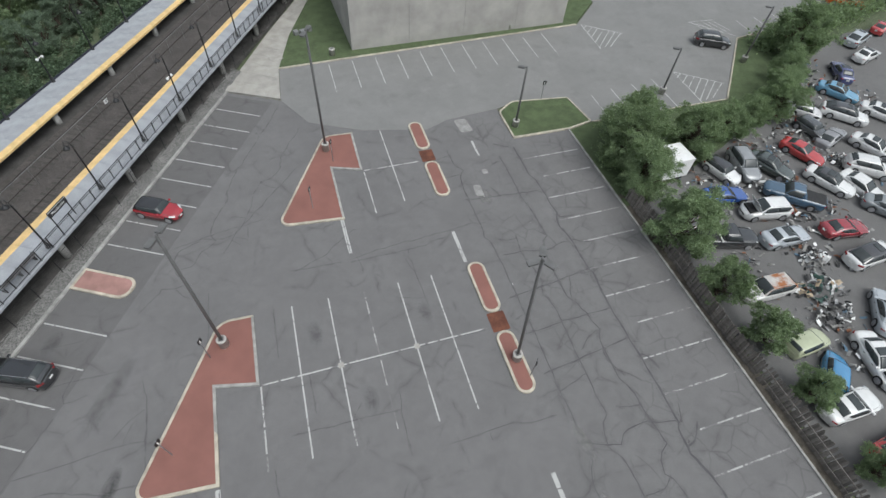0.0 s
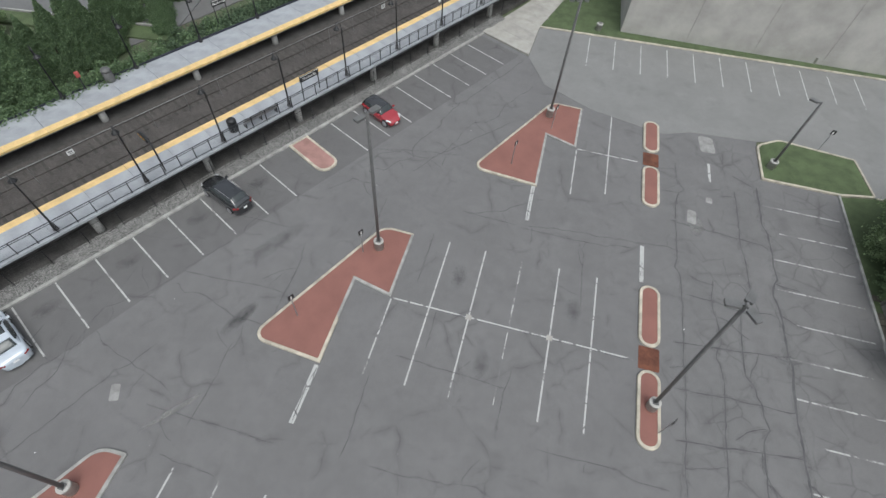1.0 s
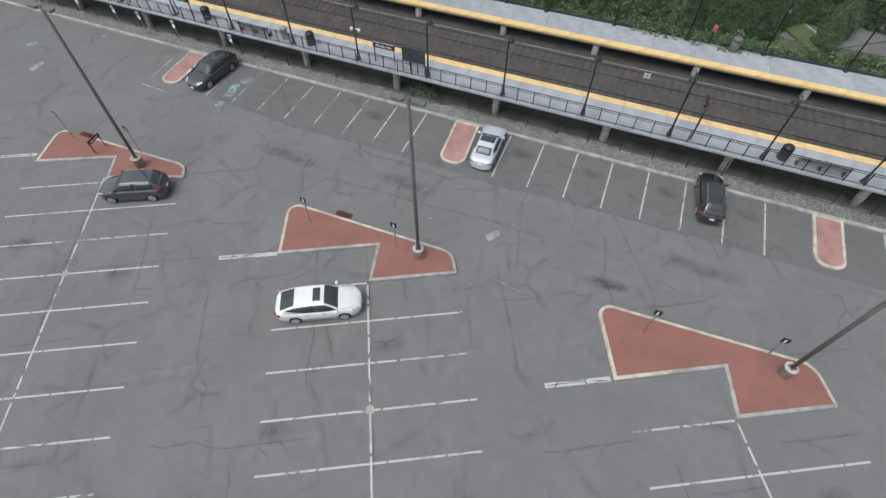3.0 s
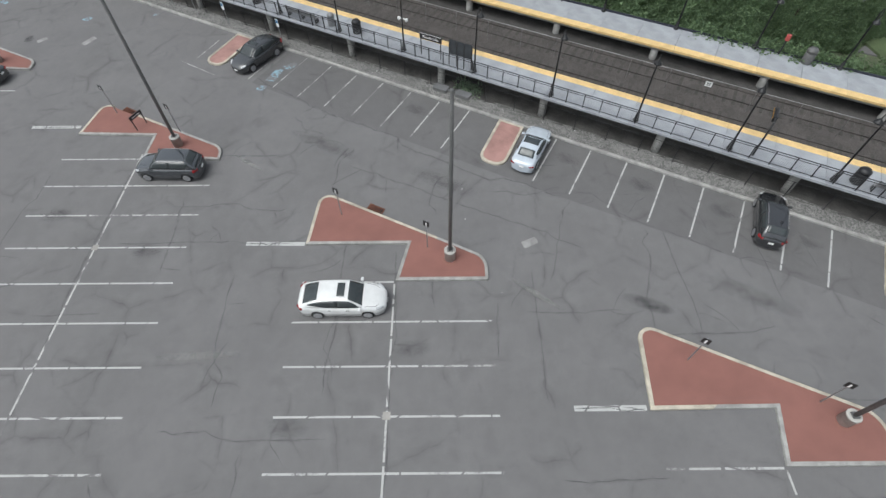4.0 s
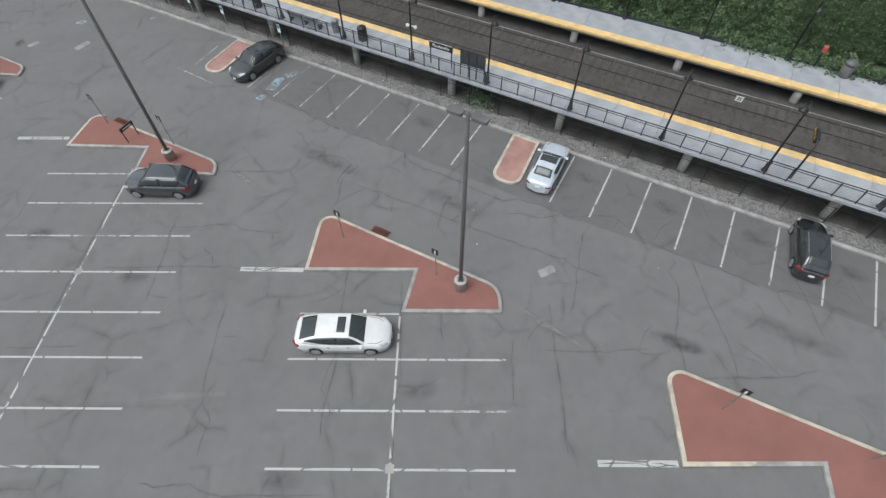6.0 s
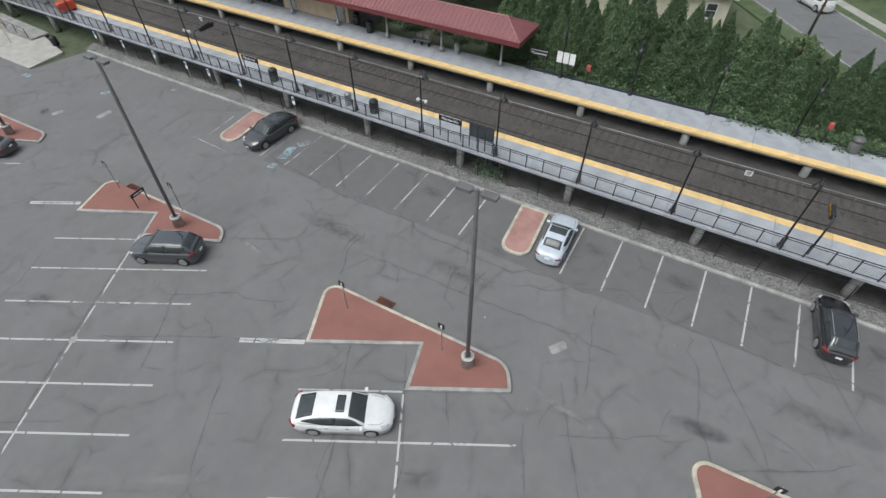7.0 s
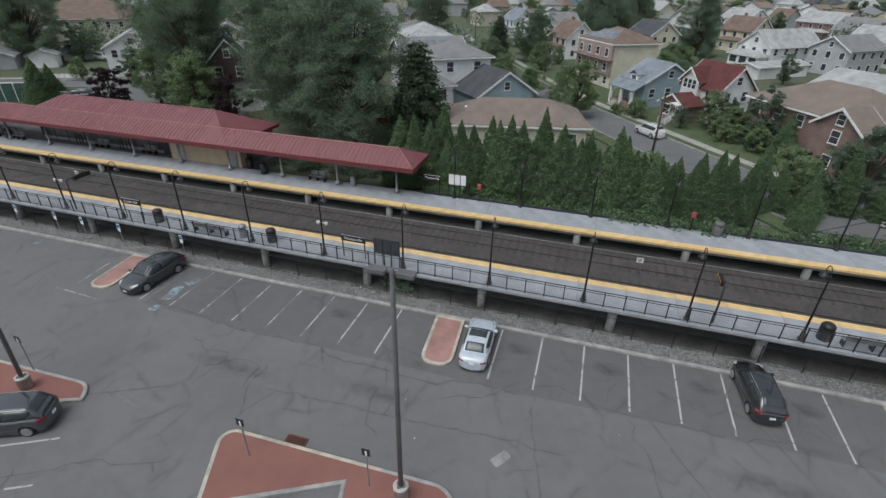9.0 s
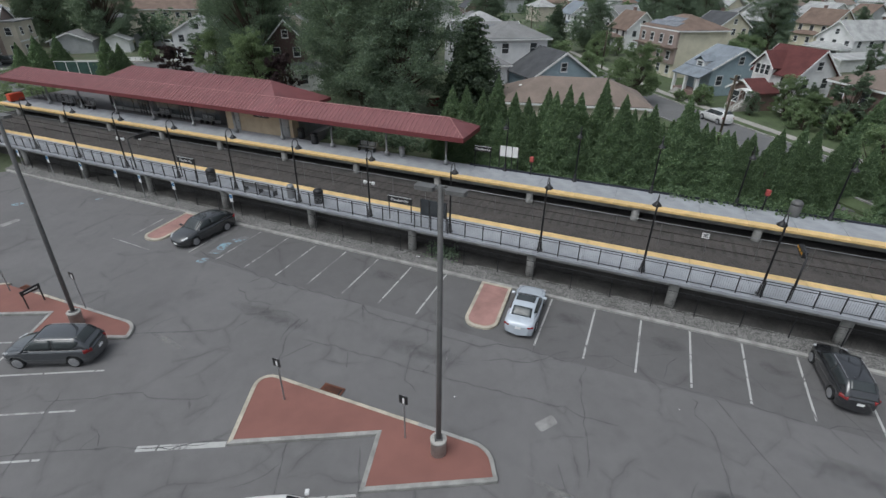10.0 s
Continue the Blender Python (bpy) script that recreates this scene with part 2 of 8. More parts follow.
M_STAIN = crack_stain("crack_stain")
M_OIL = crack_stain("oil_stain", ((0.30, 0.0), (0.72, 0.42)), True)
M_PALEFILM = crack_stain("pale_grit_film", ((0.36, 0.0), (0.70, 0.55)), True, (0.32, 0.315, 0.30))
M_TYREFILM = crack_stain("tyre_dark_film", ((0.30, 0.0), (0.75, 0.20)), True)
M_PATCH = surface("patched_asphalt", (0.30, 0.295, 0.285), 0.9, fine=25, stain=0.3)
M_KERB_PALE = surface("cream_kerb_concrete", (0.50, 0.455, 0.37), 0.85, fine=40, coarse=1.6, stain=0.3, random_tint=0.1)
M_KERB_GREY = surface("grey_kerb_concrete", (0.36, 0.355, 0.335), 0.85, fine=40, coarse=1.6, stain=0.3, random_tint=0.1)
M_RED = surface("red_island_concrete", (0.245, 0.110, 0.090), 0.82, fine=45, coarse=0.4, spread=0.14, stain=0.12, bump=0.2)
M_REDPALE = surface("faded_red_concrete", (0.37, 0.21, 0.185), 0.85, fine=45, coarse=0.8, spread=0.16, stain=0.25, bump=0.2)
M_WALK = surface("pale_pavement_concrete", (0.375, 0.36, 0.33), 0.9, fine=35, coarse=0.8, spread=0.12, stain=0.18, random_tint=0.05)
M_CONC = surface("grey_concrete", (0.32, 0.315, 0.30), 0.88, fine=30, coarse=1.2, spread=0.15, stain=0.3)
M_PEDESTAL = surface("pale_pedestal_concrete", (0.47, 0.455, 0.425), 0.88, fine=30, coarse=2.0, spread=0.15, stain=0.25)
M_PLAT = surface("platform_concrete", (0.34, 0.354, 0.377), 0.8, fine=40, coarse=0.9, spread=0.1, stain=0.16, random_tint=0.035)
M_YELLOW = surface("yellow_tactile_strip", (0.75, 0.53, 0.24), 0.7, fine=30, coarse=1.1, spread=0.15, stain=0.2, random_tint=0.05)
M_BALLAST = gravel_mat("dark_ballast", (0.062, 0.055, 0.051), (0.094, 0.085, 0.079), 14)
M_GRAVEL = gravel_mat("grey_gravel", (0.085, 0.083, 0.080), (0.265, 0.26, 0.25), 17)
M_TIE = surface("weathered_sleeper_timber", (0.069, 0.063, 0.058), 0.95, fine=25, coarse=2, random_tint=0.06)
M_RAIL = surface("rusty_rail_steel", (0.070, 0.062, 0.057), 0.7, 0.0, fine=30)
M_BLACK = surface("black_painted_metal", (0.018, 0.018, 0.02), 0.45, 0.0, fine=40, stain=0.2, bump=0.05)
M_BRONZE = surface("dark_bronze_pole_metal", (0.158, 0.157, 0.155), 0.5, 0.2, fine=30, stain=0.2, bump=0.05)
M_GALV = surface("galvanised_steel", (0.34, 0.345, 0.35), 0.5, 0.5, fine=30, bump=0.05)
M_LENS = surface("frosted_lamp_lens", (0.6, 0.6, 0.58), 0.3, fine=20, bump=0.0)
M_WHITE = surface("white_enamel", (0.80, 0.80, 0.79), 0.5, fine=20, spread=0.06, stain=0.1, bump=0.03)
M_ROOFRED = surface("red_standing_seam_metal", (0.200, 0.070, 0.074), 0.5, 0.0, fine=12, coarse=0.7, spread=0.08, stain=0.16, bump=0.03)
M_FASCIA = surface("dark_red_fascia_metal", (0.165, 0.040, 0.045), 0.5, 0.0, fine=12, coarse=0.7, spread=0.06, stain=0.12, bump=0.02)
M_SEAM = surface("pale_red_seam_metal", (0.37, 0.17, 0.17), 0.5, fine=12, bump=0.0)
M_TANWALL = surface("tan_block_wall", (0.47, 0.38, 0.27), 0.9, fine=20, coarse=1, spread=0.1, stain=0.15)
M_GRASS = grass_ground("rough_grass")
M_LAWN = surface("mown_grass", (0.088, 0.120, 0.055), 0.95, fine=22, coarse=0.8, spread=0.35, stain=0.25, bump=0.6)
M_BARK = surface("grey_brown_bark", (0.09, 0.07, 0.05), 0.95, fine=14, coarse=2, bump=0.6)
M_LEAF = leaves("broad_leaves", (0.136, 0.186, 0.104), (0.222, 0.290, 0.164))
M_LEAF_DARK = leaves("dark_leaves", (0.108, 0.150, 0.110), (0.178, 0.230, 0.165))
M_LEAF_ARB = leaves("arborvitae_sprays", (0.100, 0.152, 0.086), (0.168, 0.236, 0.132))
M_LEAF_SHRUB = leaves("dull_shrub_leaves", (0.068, 0.100, 0.064), (0.128, 0.178, 0.112))
M_LEAF_PURPLE = leaves("purple_leaves", (0.028, 0.018, 0.022), (0.062, 0.042, 0.046))
M_LEAF_PINE = leaves("pine_needles", (0.052, 0.076, 0.053), (0.106, 0.140, 0.094))
M_FENCEWOOD = surface("weathered_fence_timber", (0.20, 0.182, 0.164), 0.95, fine=16, coarse=3, spread=0.3, stain=0.4, random_tint=0.35)
M_GLASSCAR = glass("car_glass", (0.040, 0.047, 0.049), 0.18)
M_GLASSHOUSE = glass("window_glass", (0.05, 0.055, 0.06), 0.1)
M_PAINT = car_paint()
M_TYRE = surface("tyre_rubber", (0.022, 0.022, 0.023), 0.9, fine=30)
M_RIM = surface("alloy_rim", (0.36, 0.36, 0.37), 0.4, 0.3, fine=20, bump=0.02)
M_TRIM = surface("black_plastic_trim", (0.025, 0.025, 0.026), 0.7, fine=30)
M_LAMPRED = surface("red_tail_lamp", (0.24, 0.016, 0.018), 0.2, fine=10, bump=0.0)
M_LAMPWHITE = surface("clear_headlamp", (0.62, 0.63, 0.64), 0.12, 0.2, fine=10, bump=0.0)
M_RUST = surface("rusted_panel", (0.20, 0.085, 0.045), 0.9, fine=8, coarse=1.5, stain=0.5)
M_YARDBLUE = surface("dull_blue_panel", (0.10, 0.17, 0.24), 0.6, fine=10)
M_RUSTWHITE = worn_paint("white_paint_with_rust", (0.52, 0.50, 0.48), (0.34, 0.13, 0.05), 0.50, 1.6, 0.01)
M_CALLRED = surface("red_call_box_enamel", (0.45, 0.09, 0.08), 0.5, fine=12, bump=0.0)
# dark dirt tone that also carries the shade under the platforms
M_DIRTSHADE = surface("dirt_and_platform_shade", (0.075, 0.071, 0.068), 0.95, fine=12, coarse=0.8, spread=0.3, stain=0.3, bump=0.4)
M_ORANGE = surface("orange_barrier_plastic", (0.58, 0.075, 0.035), 0.6, fine=10, stain=0.2)
M_SIGNBLACK = surface("black_sign_enamel", (0.02, 0.02, 0.022), 0.5, fine=12, bump=0.0)
M_NAVY = surface("navy_edge_paint", (0.028, 0.031, 0.045), 0.6, fine=20, bump=0.05)
M_SIGNBLUE = surface("blue_sign_enamel", (0.06, 0.2, 0.4), 0.5, fine=12, bump=0.0)
M_SIGNYEL = surface("yellow_sign_enamel", (0.75, 0.38, 0.03), 0.5, fine=12, bump=0.0)
M_GREENMESH = surface("green_windscreen_mesh", (0.05, 0.10, 0.085), 0.8, fine=40)
M_GRATE = surface("rusty_drain_grate", (0.15, 0.055, 0.032), 0.85, fine=20, stain=0.4)

# ---- building helpers ----
from mathutils.geometry import tessellate_polygon

PL = pose(-10, 0, 0, 0, 0, 62)   # station frame: x along the platforms (north), y across the tracks (west)


def box(bm, x0, x1, y0, y1, z0, z1, m=None, mi=0):
    vs = [bm.verts.new((x, y, z)) for z in (z0, z1) for x, y in ((x0, y0), (x1, y0), (x1, y1), (x0, y1))]
    if m is not None:
        for v in vs:
            v.co = m @ v.co
    for q in ((3, 2, 1, 0), (4, 5, 6, 7), (0, 1, 5, 4), (1, 2, 6, 5), (2, 3, 7, 6), (3, 0, 4, 7)):
        bm.faces.new([vs[i] for i in q]).material_index = mi
    return vs


def tube(bm, p0, p1, r0, r1, n=8, mi=0, caps=True):
    p0, p1 = Vector(p0), Vector(p1)
    d = (p1 - p0).normalized()
    a = d.orthogonal().normalized()
    b = d.cross(a)
    rings = []
    for p, r in ((p0, r0), (p1, r1)):
        rings.append([bm.verts.new(p + (a * math.cos(t) + b * math.sin(t)) * r) for t in (2 * math.pi * i / n for i in range(n))])
    for i in range(n):
        f = bm.faces.new((rings[0][i], rings[0][(i + 1) % n], rings[1][(i + 1) % n], rings[1][i]))
        f.material_index, f.smooth = mi, n > 6
    if caps:
        bm.faces.new(rings[0][::-1]).material_index = mi
        bm.faces.new(rings[1]).material_index = mi
    return rings


def lathe(bm, profile, n=12, m=None, mi=0):
    """Rings of (radius, z) about the z axis."""
    rings = []
    for r, z in profile:
        ring = [bm.verts.new((r * math.cos(2 * math.pi * i / n), r * math.sin(2 * math.pi * i / n), z)) for i in range(n)]
        if m is not None:
            for v in ring:
                v.co = m @ v.co
        rings.append(ring)
    for a, b in zip(rings, rings[1:]):
        for i in range(n):
            f = bm.faces.new((a[i], a[(i + 1) % n], b[(i + 1) % n], b[i]))
            f.material_index, f.smooth = mi, True
    bm.faces.new(rings[0][::-1]).material_index = mi
    bm.faces.new(rings[-1]).material_index = mi


def prism(bm, poly, z0, z1, mi=0):
    """An upright solid over any simple polygon."""
    lo = [bm.verts.new((x, y, z0)) for x, y in poly]
    hi = [bm.verts.new((x, y, z1)) for x, y in poly]
    n = len(poly)
    area = sum(poly[i][0] * poly[(i + 1) % n][1] - poly[(i + 1) % n][0] * poly[i][1] for i in range(n))
    if area < 0:
        lo, hi = lo[::-1], hi[::-1]
    for tri in tessellate_polygon([[Vector((v.co.x, v.co.y, 0)) for v in hi]]):
        a, b, c = (hi[i].co for i in tri)
        if (b - a).cross(c - a).z < 0:
            tri = tri[::-1]
        bm.faces.new([hi[i] for i in tri]).material_index = mi
        bm.faces.new([lo[i] for i in tri[::-1]]).material_index = mi
    for i in range(n):
        bm.faces.new((lo[i], lo[(i + 1) % n], hi[(i + 1) % n], hi[i])).material_index = mi


def part(name, bm, material, parent=None, label="", bevel=0.0):
    if bevel:
        bmesh.ops.bevel(bm, geom=list(bm.edges), offset=bevel, segments=1, affect="EDGES", clamp_overlap=True)
    me = bpy.data.meshes.new(name)
    bm.to_mesh(me)
    bm.free()
    for m in material if isinstance(material, (list, tuple)) else (material,):
        me.materials.append(m)
    ob = new(name, me)
    if parent is not None:
        ob.parent = parent
    if label:
        ob["label"] = label
    return ob


def link(name, me, parent=None, m=None):
    ob = new(name, me)
    if parent is not None:
        ob.parent = parent
    if m is not None:
        ob.matrix_basis = m
    return ob


def thing(name, m, label, category, group="", kind=""):
    ob = new(name)
    ob.empty_display_size = 0.2
    ob.matrix_basis = m
    return tagged(ob, label, category, group, kind)


def solid(name, bm, material, label, category, kind="", m=None, group=""):
    ob = part(name, bm, material)
    if m is not None:
        ob.matrix_basis = m
    return tagged(ob, label, category, group, kind)


def rounded(poly, radii, n=6):
    """A polygon with its corners rounded by the radii given."""
    out = []
    k = len(poly)
    for i, (p, r) in enumerate(zip(poly, radii)):
        p0, p1, p2 = Vector(poly[i - 1]), Vector(p), Vector(poly[(i + 1) % k])
        if r <= 0:
            out.append(tuple(p1))
            continue
        a, b = (p0 - p1).normalized(), (p2 - p1).normalized()
        half = a.angle(b) / 2
        cut = r / math.tan(half)
        c = p1 + (a + b).normalized() * (r / math.sin(half))
        s, e = p1 + a * cut - c, p1 + b * cut - c
        a0 = math.atan2(s.y, s.x)
        da = math.atan2(e.y, e.x) - a0
        da = (da + math.pi) % (2 * math.pi) - math.pi
        out += [(c.x + r * math.cos(a0 + da * j / n), c.y + r * math.sin(a0 + da * j / n)) for j in range(n + 1)]
    return out


def inset(poly, w):
    n = len(poly)
    area = sum(poly[i][0] * poly[(i + 1) % n][1] - poly[(i + 1) % n][0] * poly[i][1] for i in range(n))
    s = 1 if area > 0 else -1
    out = []
    for i in range(n):
        a, b, c = Vector(poly[i - 1]), Vector(poly[i]), Vector(poly[(i + 1) % n])
        d1, d2 = (b - a).normalized(), (c - b).normalized()
        n1, n2 = Vector((-d1.y, d1.x)) * s, Vector((-d2.y, d2.x)) * s
        k = (n1 + n2)
        k = k / max(0.25, 1 + n1.dot(n2))
        out.append(tuple(b + k * w))
    return out


def kerb_piece(outer, inner, z0, z1):
    """A kerb stone between two edges, with a rounded outer arris."""
    bm = bmesh.new()
    r = 0.03
    cols = []
    for o, i in zip(outer, inner):
        d = (Vector(i) - Vector(o)).normalized() * r
        cols.append([bm.verts.new(p) for p in ((*o, z0), (*o, z1 - r), (o[0] + d.x * 0.6, o[1] + d.y * 0.6, z1 - r * 0.25), (o[0] + d.x * 1.6, o[1] + d.y * 1.6, z1), (*i, z1), (*i, z0))])
    for a, b in zip(cols, cols[1:]):
        for j in range(6):
            bm.faces.new((a[j], b[j], b[(j + 1) % 6], a[(j + 1) % 6]))
    bm.faces.new(cols[0])
    bm.faces.new(cols[-1][::-1])
    bmesh.ops.recalc_face_normals(bm, faces=bm.faces)
    return bm


def kerb_ring(poly, parent, pale, width=0.2, z0=-0.05, z1=0.15, step=2.6, gaps=()):
    """Kerb stones round a closed polygon; pale(point) says which are cream. Pieces in gaps are left out."""
    pts, inn = list(poly), inset(poly, width)
    pts.append(pts[0]), inn.append(inn[0])
    # split long edges
    o2, i2 = [], []
    for a, b, c, d in zip(pts, pts[1:], inn, inn[1:]):
        L = (Vector(b) - Vector(a)).length
        k = max(1, round(L / step))
        for j in range(k):
            f = j / k
            o2.append(tuple(Vector(a).lerp(Vector(b), f))), i2.append(tuple(Vector(c).lerp(Vector(d), f)))
    o2.append(o2[0]), i2.append(i2[0])
    s, run = 0, 0.0
    for k in range(1, len(o2)):
        run += (Vector(o2[k]) - Vector(o2[k - 1])).length
        if run > step * 0.85 or k == len(o2) - 1:
            mid = (Vector(o2[s]) + Vector(o2[k])) / 2
            if not any((mid - Vector(g)).length < 0.7 for g in gaps):
                oo, ii = o2[s:k + 1], i2[s:k + 1]
                e = (Vector(oo[1]) - Vector(oo[0])).normalized() * 0.008
                oo[0], ii[0] = tuple(Vector(oo[0]) + e), tuple(Vector(ii[0]) + e)
                part("kerb", kerb_piece(oo, ii, z0, z1), M_KERB_PALE if pale(mid) else M_KERB_GREY, parent)
            s, run = k, 0.0


def strip_quads(name, segs, z, material, label, category, h=0.004):
    """Painted lines as thin bars: (x0, y0, x1, y1, width)."""
    for x0, y0, x1, y1, w in segs:
        d = Vector((x1 - x0, y1 - y0))
        bm = bmesh.new()
        box(bm, -d.length / 2, d.length / 2, -w / 2, w / 2, 0, h)
        ob = solid(name, bm, material, label, category, "structure", pose((x0 + x1) / 2, (y0 + y1) / 2, z, 0, 0, math.degrees(math.atan2(d.y, d.x))))


# ---- ground ----
bm = bmesh.new()
us = [-900, -450, -220, -110, -60, -20, 20, 60, 110, 220, 450, 900]
prof = [(-900, -0.1), (-300, -0.1), (8.1, -0.1), (9.8, -0.1), (11.0, 0.2), (12.6, 0.82), (23.0, 0.86), (25.0, 1.45), (40, 1.5), (120, 1.8), (300, 2.4), (900, 3.0)]
grid = [[bm.verts.new((u, v, z)) for v, z in prof] for u in us]
for a, b in zip(grid, grid[1:]):
    for j in range(len(prof) - 1):
        bm.faces.new((a[j], b[j], b[j + 1], a[j + 1]))
solid("ground", bm, M_GRASS, "rough grass and bare earth reaching the horizon", "ground", "structure", PL)


def uvw(u, v):
    p = PL @ Vector((u, v, 0))
    return (p.x, p.y)


# lot surface: the worn part, and the newer asphalt north of it
WEST = [uvw(35.0, 8.2), uvw(-68.5, 8.0), uvw(-69.8, 2.7), uvw(-120, 2.7), uvw(-120, -60)]
bm = bmesh.new()
prism(bm, [(33.2, 20.2), (33.2, -70), *WEST[::-1], (4.6, 32.0), (6.9, 27.6), (12, 25.0), (18.5, 23.6), (21, 24.7), (27, 25.3), (26.8, 20.2)], -0.3, 0.0)
solid("lot_asphalt", bm, M_LOT, "worn grey asphalt car park with dark cracks", "asphalt", "structure")
bm = bmesh.new()
prism(bm, [(4.62, 32.0), (6.92, 27.6), (12.02, 25.02), (18.52, 23.62), (21.02, 24.72), (27.0, 25.32), (29.3, 26.1), (35.5, 25.5), (36.2, 20.8), (47.2, 20.8), (54.0, 20.8), (64.6, 32.6), (95, 38), (140, 60), (140, 110), (48, 60), (49.9, 45.9), (44.4, 40.4), (5.0, 38.1)], -0.3, 0.002)
solid("road_asphalt", bm, M_ROAD, "pale newer asphalt driveway beside the building", "road", "structure")
bm = bmesh.new()
prism(bm, [(34.6, 12), (34.6, -60), (140, -60), (140, 34), (72, 30), (48, 17)], -0.3, -0.02)
solid("yard_asphalt", bm, M_YARD, "dark oily asphalt of the scrap yard", "asphalt", "structure")

# older, darker strip under the bays along the platform
bm = bmesh.new()
prism(bm, [uvw(-38, 2.9), uvw(-30, 2.75), uvw(-12, 2.6), uvw(2, 2.95), uvw(34.5, 2.9), uvw(34.5, 8.04), uvw(-38, 8.04)], -0.05, 0.003)
solid("bay_asphalt", bm, M_BAY, "darker strip of asphalt under the bays beside the platform", "asphalt", "structure")

# ---- islands with lamp poles ----
ROW_SHIFT = [(10.85, 19.1), (0.0, 0.0), (-10.6, -19.1), (-21.65, -38.05), (-32.9, -57.3)]
ISLAND = [(0, 0), (0, 5.68), (-2.45, 5.75), (-7.75, -5.35), (-2.72, -5.75), (-2.78, 0.62)]
ISLAND_NORTH = [(0, 0), (0.1, 5.72), (-2.85, 5.85), (-8.4, -5.2), (-2.68, -5.7), (-2.68, 0.9)]
ISLAND_SOUTH = [(0, 0), (0, 5.62), (-1.7, 5.6), (-7.35, -5.45), (-2.75, -5.82), (-2.75, 0.62)]
ISLAND_LAST = [(0.05, -0.02), (0.6, 5.66), (-0.75, 5.6), (-6.15, -5.3), (-2.3, -5.82), (-2.1, -0.02)]
SHAPES = [ISLAND_NORTH, ISLAND, ISLAND_SOUTH, ISLAND_LAST, ISLAND_LAST]
POLE_AT = [(-2.85, 3.65), (-2.1, 3.7), (-1.6, 3.3), (-1.0, 2.2), (-0.65, 2.4)]


def red_island(dx, dy, shape, gaps=()):
    isl = thing("traffic_island", pose(dx, dy, 0), "brick-red concrete traffic island with cream and grey kerb", "traffic island", "traffic islands")
    poly = rounded(shape, [0, 0.15, 1.3, 0.75, 0, 0])
    bm = bmesh.new()
    prism(bm, inset(poly, 0.195), -0.05, 0.135)
    part("surface", bm, M_RED, isl, "brick-red stamped concrete")
    kerb_ring(poly, isl, lambda p: p.x < -2.85 or p.y > 5.4, gaps=gaps)
    return isl


DRAIN_AT = (-5.35, -1.75)
for i, (dx, dy) in enumerate(ROW_SHIFT):
    red_island(dx, dy, SHAPES[i], [(-5.5, -1.75)] if i == 2 else [(-4.8, -3.2)] if i == 3 else ())


def drain(x, y, rz, w=1.15, d=0.75, z=0.01):
    g = thing("drain_grate", pose(x, y, z, 0, 0, rz), "rusty brown iron storm drain grate beside the kerb", "drain", "storm drains")
    bm = bmesh.new()
    box(bm, -w / 2, w / 2, -d / 2, -d / 2 + 0.08, 0, 0.05), box(bm, -w / 2, w / 2, d / 2 - 0.08, d / 2, 0, 0.05)
    box(bm, -w / 2, -w / 2 + 0.08, -d / 2 + 0.081, d / 2 - 0.081, 0, 0.05), box(bm, w / 2 - 0.08, w / 2, -d / 2 + 0.081, d / 2 - 0.081, 0, 0.05)
    part("frame", bm, M_GRATE, g)
    bm = bmesh.new()
    box(bm, -w / 2 + 0.08, w / 2 - 0.08, -d / 2 + 0.08, d / 2 - 0.08, 0, 0.008)
    part("pit", bm, M_TRIM, g)
    n = int((w - 0.2) / 0.1)
    for k in range(n):
        bm = bmesh.new()
        x0 = -w / 2 + 0.1 + k * 0.1
        box(bm, x0, x0 + 0.055, -d / 2 + 0.082, d / 2 - 0.082, 0.01, 0.04)
        part("bar", bm, M_GRATE, g)
    return g


drain(-10.6 - 5.62, -19.1 - 1.65, 63)
drain(-26.65, -41.1, 63)


def oval(x, y0, y1, name="oval_island"):
    isl = thing("oval_island", pose(x, (y0 + y1) / 2, 0), "oval brick-red concrete island with pale kerb", "traffic island", "oval islands")
    h = (y1 - y0) / 2
    poly = rounded([(-0.72, -h), (0.72, -h), (0.72, h), (-0.72, h)], [0.70] * 4)
    bm = bmesh.new()
    prism(bm, inset(poly, 0.195), -0.05, 0.135)
    part("surface", bm, M_RED, isl)
    kerb_ring(poly, isl, lambda p: True, step=1.6)


for y0, y1 in ((20.65, 25.0), (13.95, 18.75), (1.15, 6.05), (-5.55, -0.55)):
    oval(17.42, y0, y1)
for y in (0.3, 19.7):
    bm = bmesh.new()
    prism(bm, rounded([(16.75, y - 0.8), (18.1, y - 0.8), (18.1, y + 0.85), (16.75, y + 0.85)], [0.1] * 4), -0.05, 0.012)
    solid("drain_patch", bm, M_GRATE, "rust-brown brick patch between two oval islands", "paving patch", "structure")

# kerb islands along the platform
def kerb_island(u0, u1, v_tip, skew):
    isl = thing("kerb_island", PL.copy(), "faded red concrete island at the kerb beside parked cars", "traffic island", "kerb islands")
    poly = rounded([(u0, 8.05), (u0 + skew, v_tip), (u1 + skew, v_tip), (u1, 8.05)], [0, 0.85, 0.85, 0])
    bm = bmesh.new()
    prism(bm, inset(poly, 0.195), -0.05, 0.125)
    part("surface", bm, M_REDPALE, isl)
    kerb_ring(poly, isl, lambda p: True, step=1.8)


kerb_island(-17.6, -15.55, 3.3, 0.35)
kerb_island(8.9, 10.85, 3.5, -0.05)
kerb_island(-44.0, -42.1, 3.3, 0.35)

